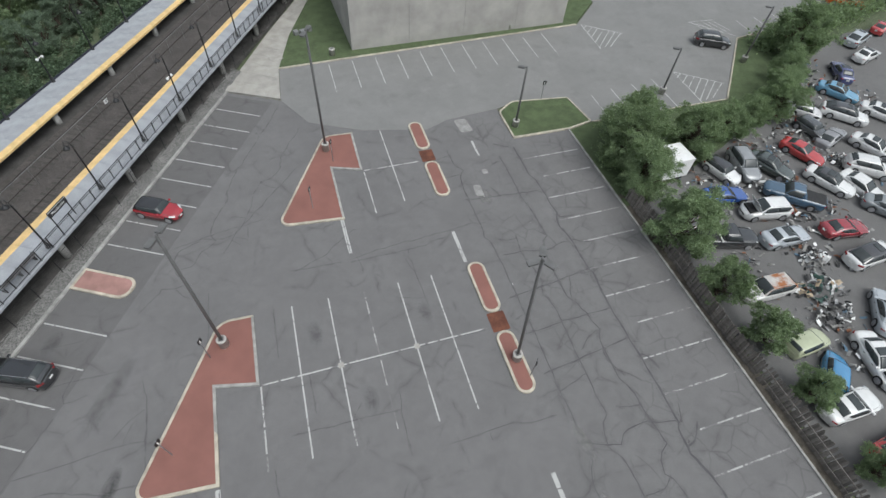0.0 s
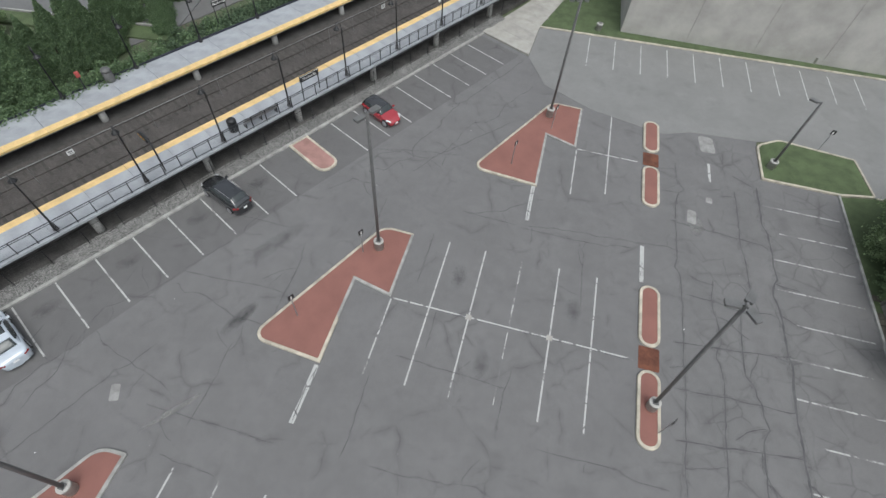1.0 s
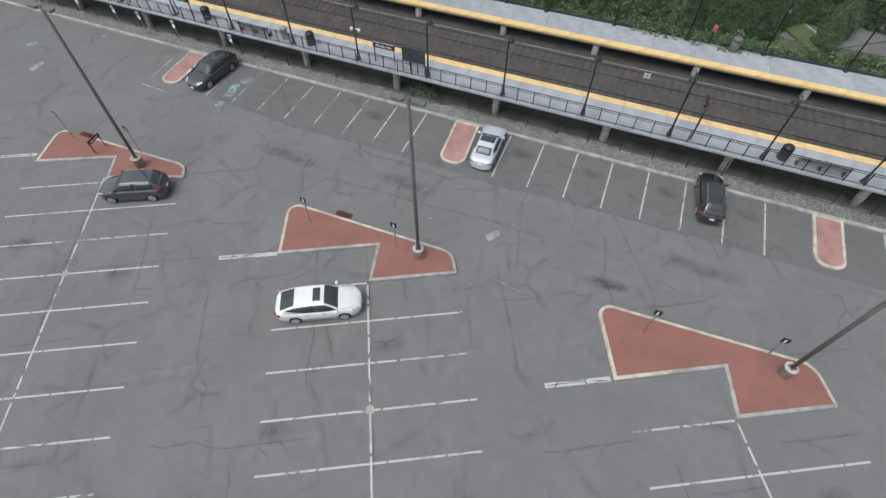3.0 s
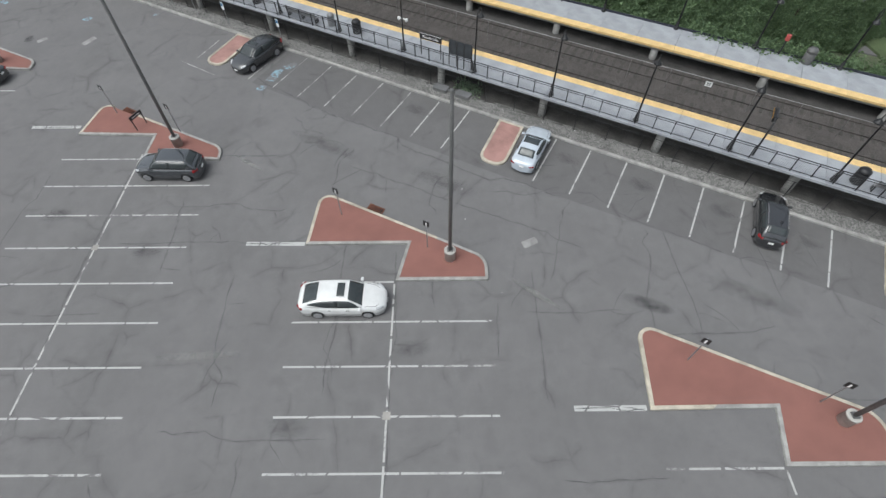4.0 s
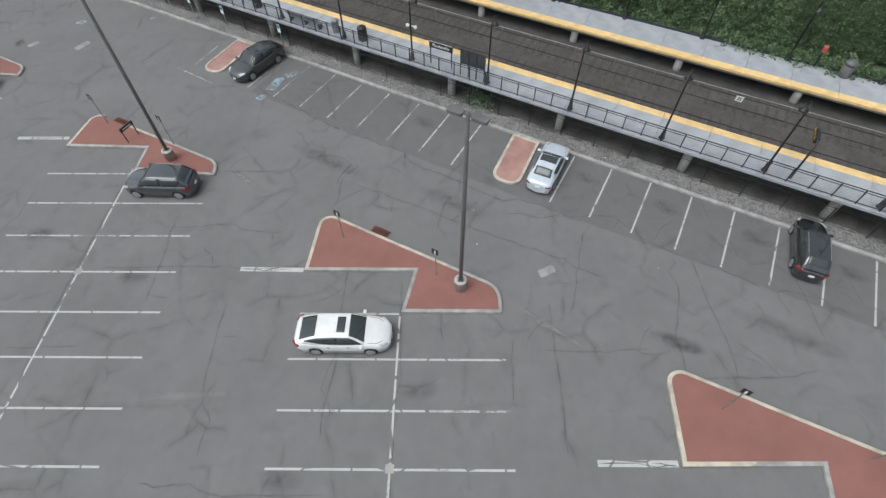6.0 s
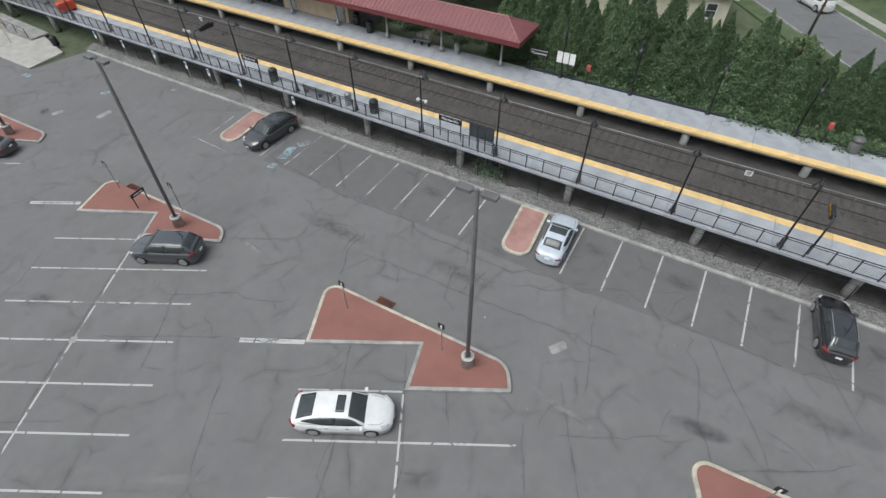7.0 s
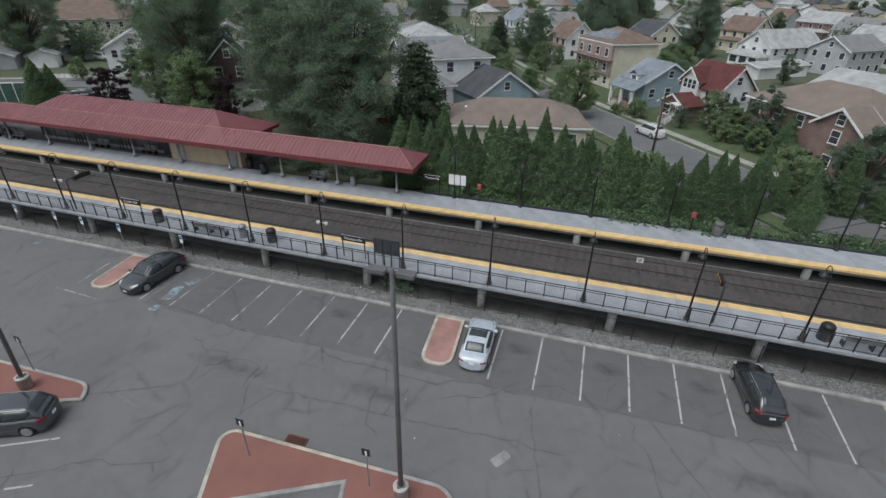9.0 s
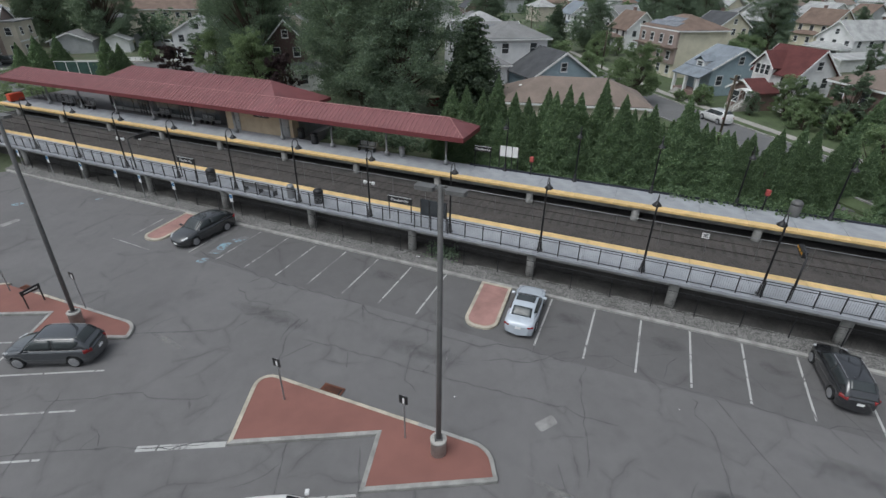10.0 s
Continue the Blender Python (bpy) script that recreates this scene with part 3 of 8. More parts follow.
# kerb along the platform side, in stones
kerb_line = thing("kerb_line", PL.copy(), "long grey concrete kerb below the platform", "kerb", kind="structure")
u = -68.4
while u < 35:
    u2 = min(u + 3.05, 35.0)
    part("kerb", kerb_piece([(u + 0.008, 8.05), (u2, 8.05)], [(u + 0.008, 8.3), (u2, 8.3)], -0.1, 0.15), M_KERB_GREY, kerb_line)
    u = u2
east_kerb = thing("kerb_line", pose(0, 0, 0), "grey concrete kerb along the yard fence", "kerb", kind="structure")
y = -60.0
while y < 20.0:
    part("kerb", kerb_piece([(33.05, y + 0.008), (33.05, min(y + 3, 20.2))], [(33.22, y + 0.008), (33.22, min(y + 3, 20.2))], -0.1, 0.14), M_KERB_GREY, east_kerb)
    y += 3.0

# gravel bank between kerb and platform
bm = bmesh.new()
rng = random.Random(3)
cols = []
for i in range(181):
    u = -69 + i * 0.6
    cols.append([bm.verts.new((u, v + rng.uniform(-0.05, 0.05), z + rng.uniform(-0.03, 0.03))) for v, z in ((8.28, 0.1), (8.5, 0.15), (8.8, 0.22), (9.1, 0.28), (9.45, 0.36))])
for a, b in zip(cols, cols[1:]):
    for j in range(4):
        bm.faces.new((a[j], b[j], b[j + 1], a[j + 1]))
# dark dirt; its colour also takes in shade cast by the platform above
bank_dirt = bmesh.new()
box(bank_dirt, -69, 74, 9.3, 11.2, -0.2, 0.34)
solid("dirt_bank", bank_dirt, surface("dark_dirt_with_shade", (0.105, 0.10, 0.094), 0.95, fine=12, coarse=0.8, spread=0.35, stain=0.4, bump=0.5), "dark dirt under the platform, part of its shade in the colour", "dirt", "stuff", PL)
solid("gravel_bank", bm, M_GRAVEL, "pale grey gravel bank under the platform edge", "gravel", "stuff", PL)

# ---- painted lines ----
segs, thick, thin, centre = [], [], [], []
L = 0.11
for k in (1, 2, 4, 5):
    segs.append((2.74 * k, -5.68, 2.74 * k, 5.75, L))
segs.append((0.06, -2.9, 0.06, -0.1, L))
thin += [(0.06, -5.68, 0.06, -3.1, L), (8.22, 0.1, 8.22, 5.7, L), (8.22, -5.4, 8.22, -0.4, 0.07)]
centre.append((0.15, 0.0, 16.4, 0.0, L))
segs += [(10.95, 13.45, 10.95, 18.9, L), (13.75, 14.3, 13.75, 24.75, L)]
centre.append((11.0, 19.1, 16.3, 19.1, L))
for k in range(0, 9):
    x = -10.55 + 2.68 * k
    if k == 2:
        segs.append((x, -24.88, x, -17.6, L))
        thin.append((x, -17.4, x, -13.4, L))
        continue
    segs.append((x, -24.88 if k else -24.7, x, -13.4 if k else -19.2, L))
centre.append((-10.4, -19.15, 14.0, -19.15, L))
for k in range(0, 10):
    x = -21.3 + 2.68 * k
    (thin if k == 2 else segs).append((x, -44.0, x, -32.5 if k else -38.4, L))
centre.append((-21.8, -38.28, 4.0, -38.28, L))
for k in range(0, 6):
    x = -32.2 + 2.68 * k
    segs.append((x, -63.0, x, -51.6 if k else -57.4, L))
thick += [(7.95, 9.6, 7.9, 13.4, 0.3), (-2.85, -9.6, -2.85, -5.9, 0.3), (-13.5, -28.75, -13.45, -25.0, 0.3), (-24.9, -47.9, -24.9, -44.15, 0.3), (16.85, 6.3, 16.85, 9.7, 0.3), (16.8, -12.6, 16.8, -10.7, 0.3), (22.4, 18.5, 22.45, 20.8, 0.22)]
for k in range(12):
    y = 17.0 - 2.80 * k
    thin.append((26.6 + 0.9 * (k % 3 == 1), y - 0.05, 32.6, y, L))
for k in range(12, 15):
    y = 17.0 - 2.80 * k
    thin.append((26.7, y - 0.05, 32.6, y, L))


def uvseg(u0, v0, u1, v1, w=L):
    return (*uvw(u0, v0), *uvw(u1, v1), w)


for k in range(-1, 6):
    segs.append(uvseg(-12.89 + 2.685 * k if k >= 0 else -20.16, 8.0, -12.89 + 2.685 * k if k >= 0 else -20.16, 3.15))
for u in (-22.8, -25.45, -28.15, -30.75):
    thin.append(uvseg(u, 7.9, u, 3.2))
for u in (3.28, 5.92, 13.4, 16.0, 18.7, 21.35, 24.0, 26.7, 29.35, 32.05):
    segs.append(uvseg(u, 7.95, u, 3.1))
for u in (-33.4, -36.0, -38.6):
    thin.append(uvseg(u, 7.9, u, 3.2, 0.08))
thin += [uvseg(-44.6, 3.0, -44.9, 6.5, 0.09), uvseg(-45.5, 2.5, -41.5, 2.3, 0.08)]
strip_quads("parking_line", segs, 0.0015, M_LINE, "worn white painted parking line on asphalt", "parking line")
strip_quads("parking_line", centre, 0.0035, M_LINE_MID, "worn white centre line between parking rows", "parking line")
strip_quads("parking_line", thick, 0.001, M_LINE, "broad worn white painted bar on asphalt", "parking line")
strip_quads("parking_line", thin, 0.0015, M_LINE_THIN, "badly rubbed white parking line on asphalt", "parking line")
nseg = [(10.65 + 2.8 * k, 32.3 + 0.18 * k, 10.65 + 2.8 * k, 37.9 + 0.15 * k, 0.1) for k in range(11)]
for xa, ya, xb, yb, n in ((51.1, 27.3, 55.9, 23.75, 7), (45.05, 40.4, 49.55, 37.05, 7)):
    # hatched corner: one upright side, one slanting side, stripes between
    nseg += [(xa, ya, xa - 0.35, ya - 6.2, 0.11), (xa, ya, xb, yb, 0.11)]
    for k in range(1, n + 1):
        f = k / n
        x, y = xa + (xb - xa) * (f * 0.96), ya + (yb - ya) * (f * 0.96)
        x2, y2 = xa - 0.3 + (max(0, f - 0.72) * 5.5), ya - min(6.0, 8.2 * f)
        nseg.append((x, y, x2, y2, 0.10))
for x, y0, y1 in ((35.7, 21.2, 25.0), (38.55, 21.1, 25.2), (41.45, 21.1, 25.9), (44.4, 21.1, 26.2), (47.4, 20.9, 26.55), (67.9, 33.4, 37.0), (71.2, 34.0, 37.2), (74.6, 34.6, 37.4)):
    nseg.append((x, y0, x + 0.05, y1, 0.1))
for k in range(5):
    nseg.append((61.0 + 0.85 * k, 37.6 - 0.1 * k, 62.2 + 0.75 * k, 33.6 + 0.3 * k, 0.1))
nseg += [(60.6, 37.9, 65.0, 33.3, 0.1), (60.6, 37.9, 64.7, 37.8, 0.1)]
strip_quads("parking_line", nseg, 0.003, M_LINE, "white painted line on pale asphalt", "parking line")
# small white squares where lines cross, blue badge traces
for x, y in ((5.48, 0), (10.96, 0), (-2.55, -19.15), (-13.28, -38.28)):
    bm = bmesh.new()
    box(bm, x - 0.2, x + 0.2, y - 0.2, y + 0.2, 0, 0.009)
    solid("paint_square", bm, M_WALK, "small pale painted square on asphalt", "road marking", "structure")
for u, v, w, d, r in ((-36.95, 4.6, 0.9, 2.0, 10), (-36.6, 6.3, 0.8, 1.2, -20), (-36.8, 2.75, 0.7, 0.8, 0), (-58.8, 3.5, 0.8, 0.8, 0), (-53.5, 7.1, 0.6, 0.5, 20), (-69, 1.8, 1.2, 0.6, 10)):
    bm = bmesh.new()
    prism(bm, rounded([(-w / 2, -d / 2), (w / 2, -d / 2 * 0.7), (w / 2 * 0.8, d / 2), (-w / 2 * 0.6, d / 2 * 0.9)], [0.15] * 4), 0, 0.005)
    solid("blue_marking", bm, M_BLUE, "rubbed pale blue painted badge on asphalt", "road marking", "structure", PL @ pose(u, v, 0.001, 0, 0, r))
# pale patches in the asphalt
for x, y, w, d, r in ((22.4, 23.4, 1.5, 2.4, 10), (20.7, 13.9, 0.8, 1.6, 0), (-13.45, -10.7, 0.6, 1.15, 30), (22.2, 16.2, 0.6, 0.7, 0), (-36.9, -48.5, 0.7, 1.5, 65), (-37.1, -52.9, 0.6, 1.0, 50)):
    bm = bmesh.new()
    prism(bm, rounded([(-w / 2, -d * 0.42), (w * 0.4, -d / 2), (w / 2, d * 0.4), (-w * 0.35, d / 2)], [w * 0.22] * 4), 0, 0.006)
    solid("asphalt_patch", bm, M_PATCH, "pale patched spot in the asphalt", "patch", "structure", pose(x, y, 0.001, 0, 0, r))


STAINS = [(-8.9, -4.25, 3.4, 1.1, 68), (-37.3, -54.2, 1.4, 1.0, 20)]
for x, y, w, d, r in STAINS:
    bm = bmesh.new()
    prism(bm, [(w / 2 * math.cos(0.4 * k), d / 2 * math.sin(0.4 * k)) for k in range(15)], 0, 0.0015)
    solid("oil_stain", bm, M_OIL, "dark patchy oil stain on the asphalt", "stain", "structure", pose(x, y, 0.001, 0, 0, r))
FILMS = [(-5.9, -29.7, 0.7, 5.0, 2, M_PALEFILM), (-20.8, -30.2, 0.5, 3.2, -35, M_PALEFILM), (-9.7, -10.8, 0.5, 4.2, -38, M_PALEFILM), (19.6, -9.5, 1.0, 3.0, 8, M_PALEFILM), (19.2, -13.5, 0.9, 2.0, 0, M_PALEFILM), (21.0, 13.0, 1.4, 2.4, 0, M_PALEFILM),
         (-6.2, -18.0, 1.2, 2.2, 0, M_TYREFILM), (-2.0, -24.0, 1.3, 2.4, 0, M_TYREFILM), (2.6, -15.0, 1.2, 2.6, 5, M_TYREFILM), (-16.0, -42.0, 1.3, 2.6, 0, M_TYREFILM), (-13.0, -35.0, 1.2, 2.3, 0, M_TYREFILM), (4.1, 3.0, 1.2, 2.4, 0, M_TYREFILM), (7.0, -3.0, 1.2, 2.4, 0, M_TYREFILM), (12.3, 2.6, 1.2, 2.2, 0, M_TYREFILM),
         (*uvw(-11.5, 6.4), 2.2, 1.4, 62, M_TYREFILM), (*uvw(-6.0, 6.3), 2.2, 1.4, 62, M_TYREFILM), (*uvw(-0.6, 6.4), 2.2, 1.4, 62, M_TYREFILM), (*uvw(-24.0, 6.2), 2.2, 1.4, 62, M_TYREFILM), (*uvw(4.6, 6.3), 2.2, 1.4, 62, M_TYREFILM), (*uvw(-18.5, 0.2), 6.0, 1.6, 62, M_TYREFILM), (*uvw(-28.0, -0.5), 7.0, 1.4, 60, M_TYREFILM), (*uvw(2.0, 0.4), 7.0, 1.5, 62, M_TYREFILM)]
for x, y, w, d, r, film in FILMS:
    bm = bmesh.new()
    prism(bm, [(w / 2 * math.cos(0.4 * k), d / 2 * math.sin(0.4 * k)) for k in range(15)], 0, 0.0012)
    pale = film is M_PALEFILM
    solid("pale_smear" if pale else "tyre_stain", bm, film, "pale gritty smear on the asphalt" if pale else "dark tyre and drip stain on the asphalt", "stain", "structure", pose(x, y, 0.004, 0, 0, r))


def crack(x0, y0, x1, y1, w=0.05, seed=0, wander=0.07, branch=True):
    """A crooked crack between two places: thin dark ribbons with side branches, and a stained edge."""
    r = random.Random(seed)
    d = Vector((x1 - x0, y1 - y0))
    n = max(4, int(d.length / 0.4))
    nrm = Vector((-d.y, d.x)).normalized()
    bm = bmesh.new()

    def ribbon(pts, w, z, mi):
        prev = None
        for i, p in enumerate(pts):
            q = pts[min(i + 1, len(pts) - 1)] - pts[max(i - 1, 0)]
            s = Vector((-q.y, q.x)).normalized() * w * r.uniform(0.3, 1.0) / 2
            if i in (0, len(pts) - 1):
                s *= 0.15
            cur = (bm.verts.new((p.x + s.x, p.y + s.y, z)), bm.verts.new((p.x - s.x, p.y - s.y, z)))
            if prev:
                bm.faces.new((prev[0], prev[1], cur[1], cur[0])).material_index = mi
            prev = cur
    off, aim, pts = 0.0, 0.0, []
    for i in range(n + 1):
        if r.random() < 0.12:
            aim = r.gauss(0, wander * 6)
        off += (aim - off) * 0.5 + r.gauss(0, wander * 0.5)
        pts.append(Vector((x0, y0)) + d * i / n + nrm * off)
    ribbon(pts, w * 5, 0.0018, 1)
    ribbon(pts, w, 0.0064, 0)
    for _ in range(n // 13 if branch else 0):
        p = r.choice(pts)
        a = math.atan2(d.y, d.x) + r.choice((-1, 1)) * r.uniform(1.1, 1.9)
        br, q = [p], p
        for _ in range(r.randint(2, 7)):
            a += r.gauss(0, 0.22)
            q = q + Vector((math.cos(a), math.sin(a))) * 0.36
            br.append(q)
        ribbon(br, w * 4, 0.0022, 1)
        ribbon(br, w * 0.7, 0.0068, 0)
    return solid("asphalt_crack", bm, [M_CRACK, M_STAIN], "thin dark crooked crack in the asphalt", "crack", "structure")


CRACKS = [(*uvw(-30, 2.7), *uvw(-12, 2.6), 0.10), (*uvw(-12, 2.6), *uvw(3, 3.0), 0.09), (*uvw(-38, 3.6), *uvw(-29, 2.6), 0.12),
          (*uvw(-25, -1.5), *uvw(-8, -0.8), 0.07), (*uvw(-26, 0.2), *uvw(-24, -3.0), 0.05), (*uvw(-19, 2.5), *uvw(-17, -2.5), 0.06), (*uvw(-10, 2.7), *uvw(-8.5, -4.0), 0.05),
          (*uvw(-5, 2.5), *uvw(-3.5, -3.5), 0.05), (*uvw(-32, 1.0), *uvw(-26, -2.2), 0.06), (*uvw(12, 1.0), *uvw(34, 1.5), 0.06), (*uvw(14, 2.8), *uvw(19, -3.0), 0.06),
          (19.6, 20, 19.4, -20, 0.09), (22.0, 8, 21.6, -14, 0.09), (24.4, 18, 24.2, -20, 0.12), (26.4, 19, 26.2, -25, 0.19),
          (19, 2.0, 27, 3, 0.1), (19, -4.5, 26.5, -3.5, 0.12), (19, -9.5, 26.5, -10.5, 0.12), (19, 13, 26.5, 12.5, 0.1), (20, -14, 26, -15, 0.1), (20, 6.2, 26.2, 6.0, 0.1), (19, -1.2, 26.4, -0.9, 0.1), (8, 9, 20, 10.5, 0.06), (3, 9, 9, 12, 0.05), (-8, 8, 4, 22, 0.06), (-2, 12, 6, 27, 0.05)]
for i, (a, b, c, d, w) in enumerate(CRACKS):
    crack(a, b, c, d, w * (1.0 if a > 17 else 0.8), i, 0.055 if a > 17 else 0.1)
# cracks along the centre lines and broad bars
for i, (a, b, c, d) in enumerate(((0.4, 0.03, 16.2, 0.0), (-10.2, -19.12, 13.5, -19.17), (-21.5, -38.25, 3.5, -38.3), (-2.87, -9.5, -2.83, -6.0), (-13.52, -28.6, -13.43, -25.1), (-24.88, -47.8, -24.92, -44.3), (7.93, 9.7, 7.92, 13.3))):
    crack(a, b, c, d, 0.06, 100 + i, 0.025, False)
# joints of the old paving: short straight cracks along and across the rows
r_ = random.Random(29)
for i in range(52):
    x, y = r_.uniform(-22, 15), r_.uniform(-46, 11)
    n = r_.uniform(3, 9.5)
    if i % 2:
        crack(x - n / 2, y, x + n / 2, y + r_.uniform(-0.3, 0.3), r_.uniform(0.03, 0.055), 200 + i, 0.05)
    else:
        crack(x, y - n / 2, x + r_.uniform(-0.3, 0.3), y + n / 2, r_.uniform(0.03, 0.055), 200 + i, 0.05)

# ---- station ----
PZ, PN0, PN1, PF0, PF1 = 2.49, 9.0, 12.25, 19.45, 22.95
U_LO, U_HI, BAY = -93.0, 74.0, 6.26
LAMP0 = -1.82


def platform(name, v0, v1, u0, u1, yellow_low, piers_v, label):
    plat = thing(name, PL.copy(), label, "platform", kind="structure")
    n = round((u1 - u0) / 3.13)
    y0, y1 = (v0, v0 + 0.72) if yellow_low else (v1 - 0.62, v1)
    c0, c1 = (y1, v1) if yellow_low else (v0, y0)
    bm = bmesh.new()
    box(bm, 0.01, 3.12, c0, c1 - 0.0, PZ - 0.18, PZ)
    deck = part("deck_slab", bm, M_PLAT, plat)
    deck.location.x = u0
    bm = bmesh.new()
    box(bm, 0.01, 3.12, y0, y1, PZ - 0.17, PZ + 0.006)
    strip = part("tactile_strip", bm, M_YELLOW, plat, "yellow tactile warning strip")
    strip.location.x = u0
    for k in range(1, n):
        link("deck_slab", deck.data, plat, pose(u0 + 3.13 * k, 0, 0))
        link("tactile_strip", strip.data, plat, pose(u0 + 3.13 * k, 0, 0))
    bm = bmesh.new()
    for a, b in ((v0 + 0.3, v0 + 0.5), (v1 - 0.5, v1 - 0.3)):
        box(bm, u0, u1, a, b, PZ - 0.3, PZ - 0.181)
    for a in (v0 + 0.75, v1 - 1.05):
        box(bm, u0, u1, a, a + 0.3, PZ - 0.75, PZ - 0.182)
    part("edge_beam", bm, M_CONC, plat)
    return plat


near = platform("platform_near", PN0, PN1, U_LO, U_HI, False, 9.8, "raised grey concrete platform with yellow edge strip on piers")
far = platform("platform_far", PF0, PF1, -89.0, U_HI, True, 19.6, "raised grey concrete platform with yellow edge strip and canopy")


def pier(u, v0, v1, z0, parent):
    bm = bmesh.new()
    lathe(bm, [(0.3, z0 - 0.3), (0.3, PZ - 0.45)], 14, pose(u, v0, 0))
    lathe(bm, [(0.3, z0 - 0.3), (0.3, PZ - 0.45)], 14, pose(u, v1, 0))
    box(bm, u - 0.3, u + 0.3, v0 - 0.25, v1 + 0.25, PZ - 0.45, PZ - 0.302)
    part("pier", bm, M_CONC, parent)


for k in range(-10, 9):
    u = 2.7 + 8.77 * k
    if U_LO < u < U_HI:
        pier(u, 9.8, 11.8, 0.3, near)
for k in range(-10, 10):
    u = -0.5 + 8.5 * k
    if -89 < u < U_HI:
        pier(u, 19.95, 22.2, 0.9, far)
# the dark colour paints the shade onto the walls under both platforms
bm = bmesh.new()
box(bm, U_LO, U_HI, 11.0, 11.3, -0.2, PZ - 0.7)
solid("wall_under_platform", bm, M_DIRTSHADE, "concrete wall below the platform, its shade put into the colour", "retaining wall", "structure", PL)
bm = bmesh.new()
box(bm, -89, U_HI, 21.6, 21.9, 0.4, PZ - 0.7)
solid("wall_under_platform", bm, M_DIRTSHADE, "concrete wall below the far platform, coloured dark for the shade there", "retaining wall", "structure", PL)

# track bed
bm = bmesh.new()
rng = random.Random(5)
vs_ = [12.2, 12.9, 13.6, 14.3, 15.0, 15.7, 16.4, 17.1, 17.8, 18.5, 19.15]
cols = []
for i in range(150):
    u = -180 + 2.0 * i
    cols.append([bm.verts.new((u, v, 1.2 + rng.uniform(-0.03, 0.03))) for v in vs_])
for a, b in zip(cols, cols[1:]):
    for j in range(len(vs_) - 1):
        bm.faces.new((a[j], b[j], b[j + 1], a[j + 1]))
solid("track_bed", bm, M_BALLAST, "dark brown ballast track bed between the platforms", "ballast", "stuff", PL)
# dirt strip, darkened to hold the far platform's shade in its colour
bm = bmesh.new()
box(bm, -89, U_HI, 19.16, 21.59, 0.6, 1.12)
solid("dirt_bank", bm, M_DIRTSHADE, "dark dirt under the far platform, with its shade in the colour", "dirt", "stuff", PL)
for ti, vc in enumerate((13.95, 17.75)):
    track = thing("railway_track", PL.copy(), "rusty railway track with sleepers sunk in dark ballast", "railway track", "railway tracks")
    for s in (-0.72, 0.72):
        bm = bmesh.new()
        box(bm, -180, 118, vc + s - 0.07, vc + s + 0.07, 1.1, 1.2)
        box(bm, -180, 118, vc + s - 0.035, vc + s + 0.035, 1.2001, 1.28)
        part("rail", bm, M_RAIL, track, "rusty steel rail")
    bm = bmesh.new()
    box(bm, -0.12, 0.12, -1.28, 1.28, 1.05, 1.212)
    me = None
    for k in range(146):
        u = -66 + 0.68 * k
        if me is None:
            t0 = part("sleeper", bm, M_TIE, track)
            me = t0.data
            t0.matrix_basis = pose(u, vc, 0)
        else:
            link("sleeper", me, track, pose(u, vc + 0.03 * math.sin(k * 1.7), 0.01 * math.sin(k * 2.3), 0, 0, 1.2 * math.sin(k * 3.1)))
# fence between the tracks
VF = 16.1
fence = thing("track_fence", PL.copy(), "low wire mesh fence between the two tracks", "fence")
bm = bmesh.new()
tube(bm, (-120, VF, 2.95), (80, VF, 2.95), 0.02, 0.02, 6)
part("top_rail", bm, M_GALV, fence)
bm = bmesh.new()
tube(bm, (0, VF, 1.1), (0, VF, 2.98), 0.018, 0.018, 6)
fp = part("post", bm, M_BRONZE, fence)
fp.location.x = -120
for k in range(1, 66):
    link("post", fp.data, fence, pose(-120 + 3.05 * k, 0, 0))
bm = bmesh.new()
for k in range(320):
    u = -100 + 0.5 * k
    box(bm, u, u + 0.003, VF - 0.002, VF + 0.002, 1.2, 2.93)
tagged(part("wire_mesh", bm, M_BRONZE, fence), kind="stuff")
for u in (-4.3, 27.5, -58.5):
    sg = thing("track_sign", PL @ pose(u, VF - 0.05, 2.56), "small white notice on the fence between tracks", "sign", "track signs")
    bm = bmesh.new()
    box(bm, -0.24, 0.24, -0.03, 0, -0.2, 0.2)
    part("panel", bm, M_WHITE, sg, bevel=0.01)
    for z, w in ((0.11, 0.17), (0.02, 0.13), (-0.08, 0.16)):
        bm = bmesh.new()
        box(bm, -w, w, -0.036, -0.0305, z - 0.03, z + 0.03)
        part("text_bar", bm, M_BRONZE, sg)


def railing_bay(m):
    """One bay of railing between lamp posts: five posts, rails and pickets."""
    r = thing("railing", m, "dark metal railing with vertical pickets on the platform edge", "railing", "platform railings")
    for k in range(5):
        bm = bmesh.new()
        box(bm, k * 1.252 - 0.03, k * 1.252 + 0.03, -0.03, 0.03, 0, 1.12)
        part("post", bm, M_BLACK, r)
    for z, h in ((1.08, 0.045), (0.93, 0.03), (0.1, 0.03)):
        bm = bmesh.new()
        box(bm, 0.026, 6.23, -0.02, 0.02, z, z + h)
        part("rail", bm, M_BLACK, r)
    bm = bmesh.new()
    for k in range(54):
        x = 0.06 + k * 0.115
        if all(abs(x - j * 1.252) > 0.05 for j in range(6)):
            box(bm, x - 0.007, x + 0.007, -0.007, 0.007, 0.131, 0.929)
    tagged(part("picket", bm, M_GALV, r, "thin grey pickets"), kind="stuff")
    return r


first = railing_bay(PL @ pose(LAMP0 - 14 * BAY, 9.16, PZ))
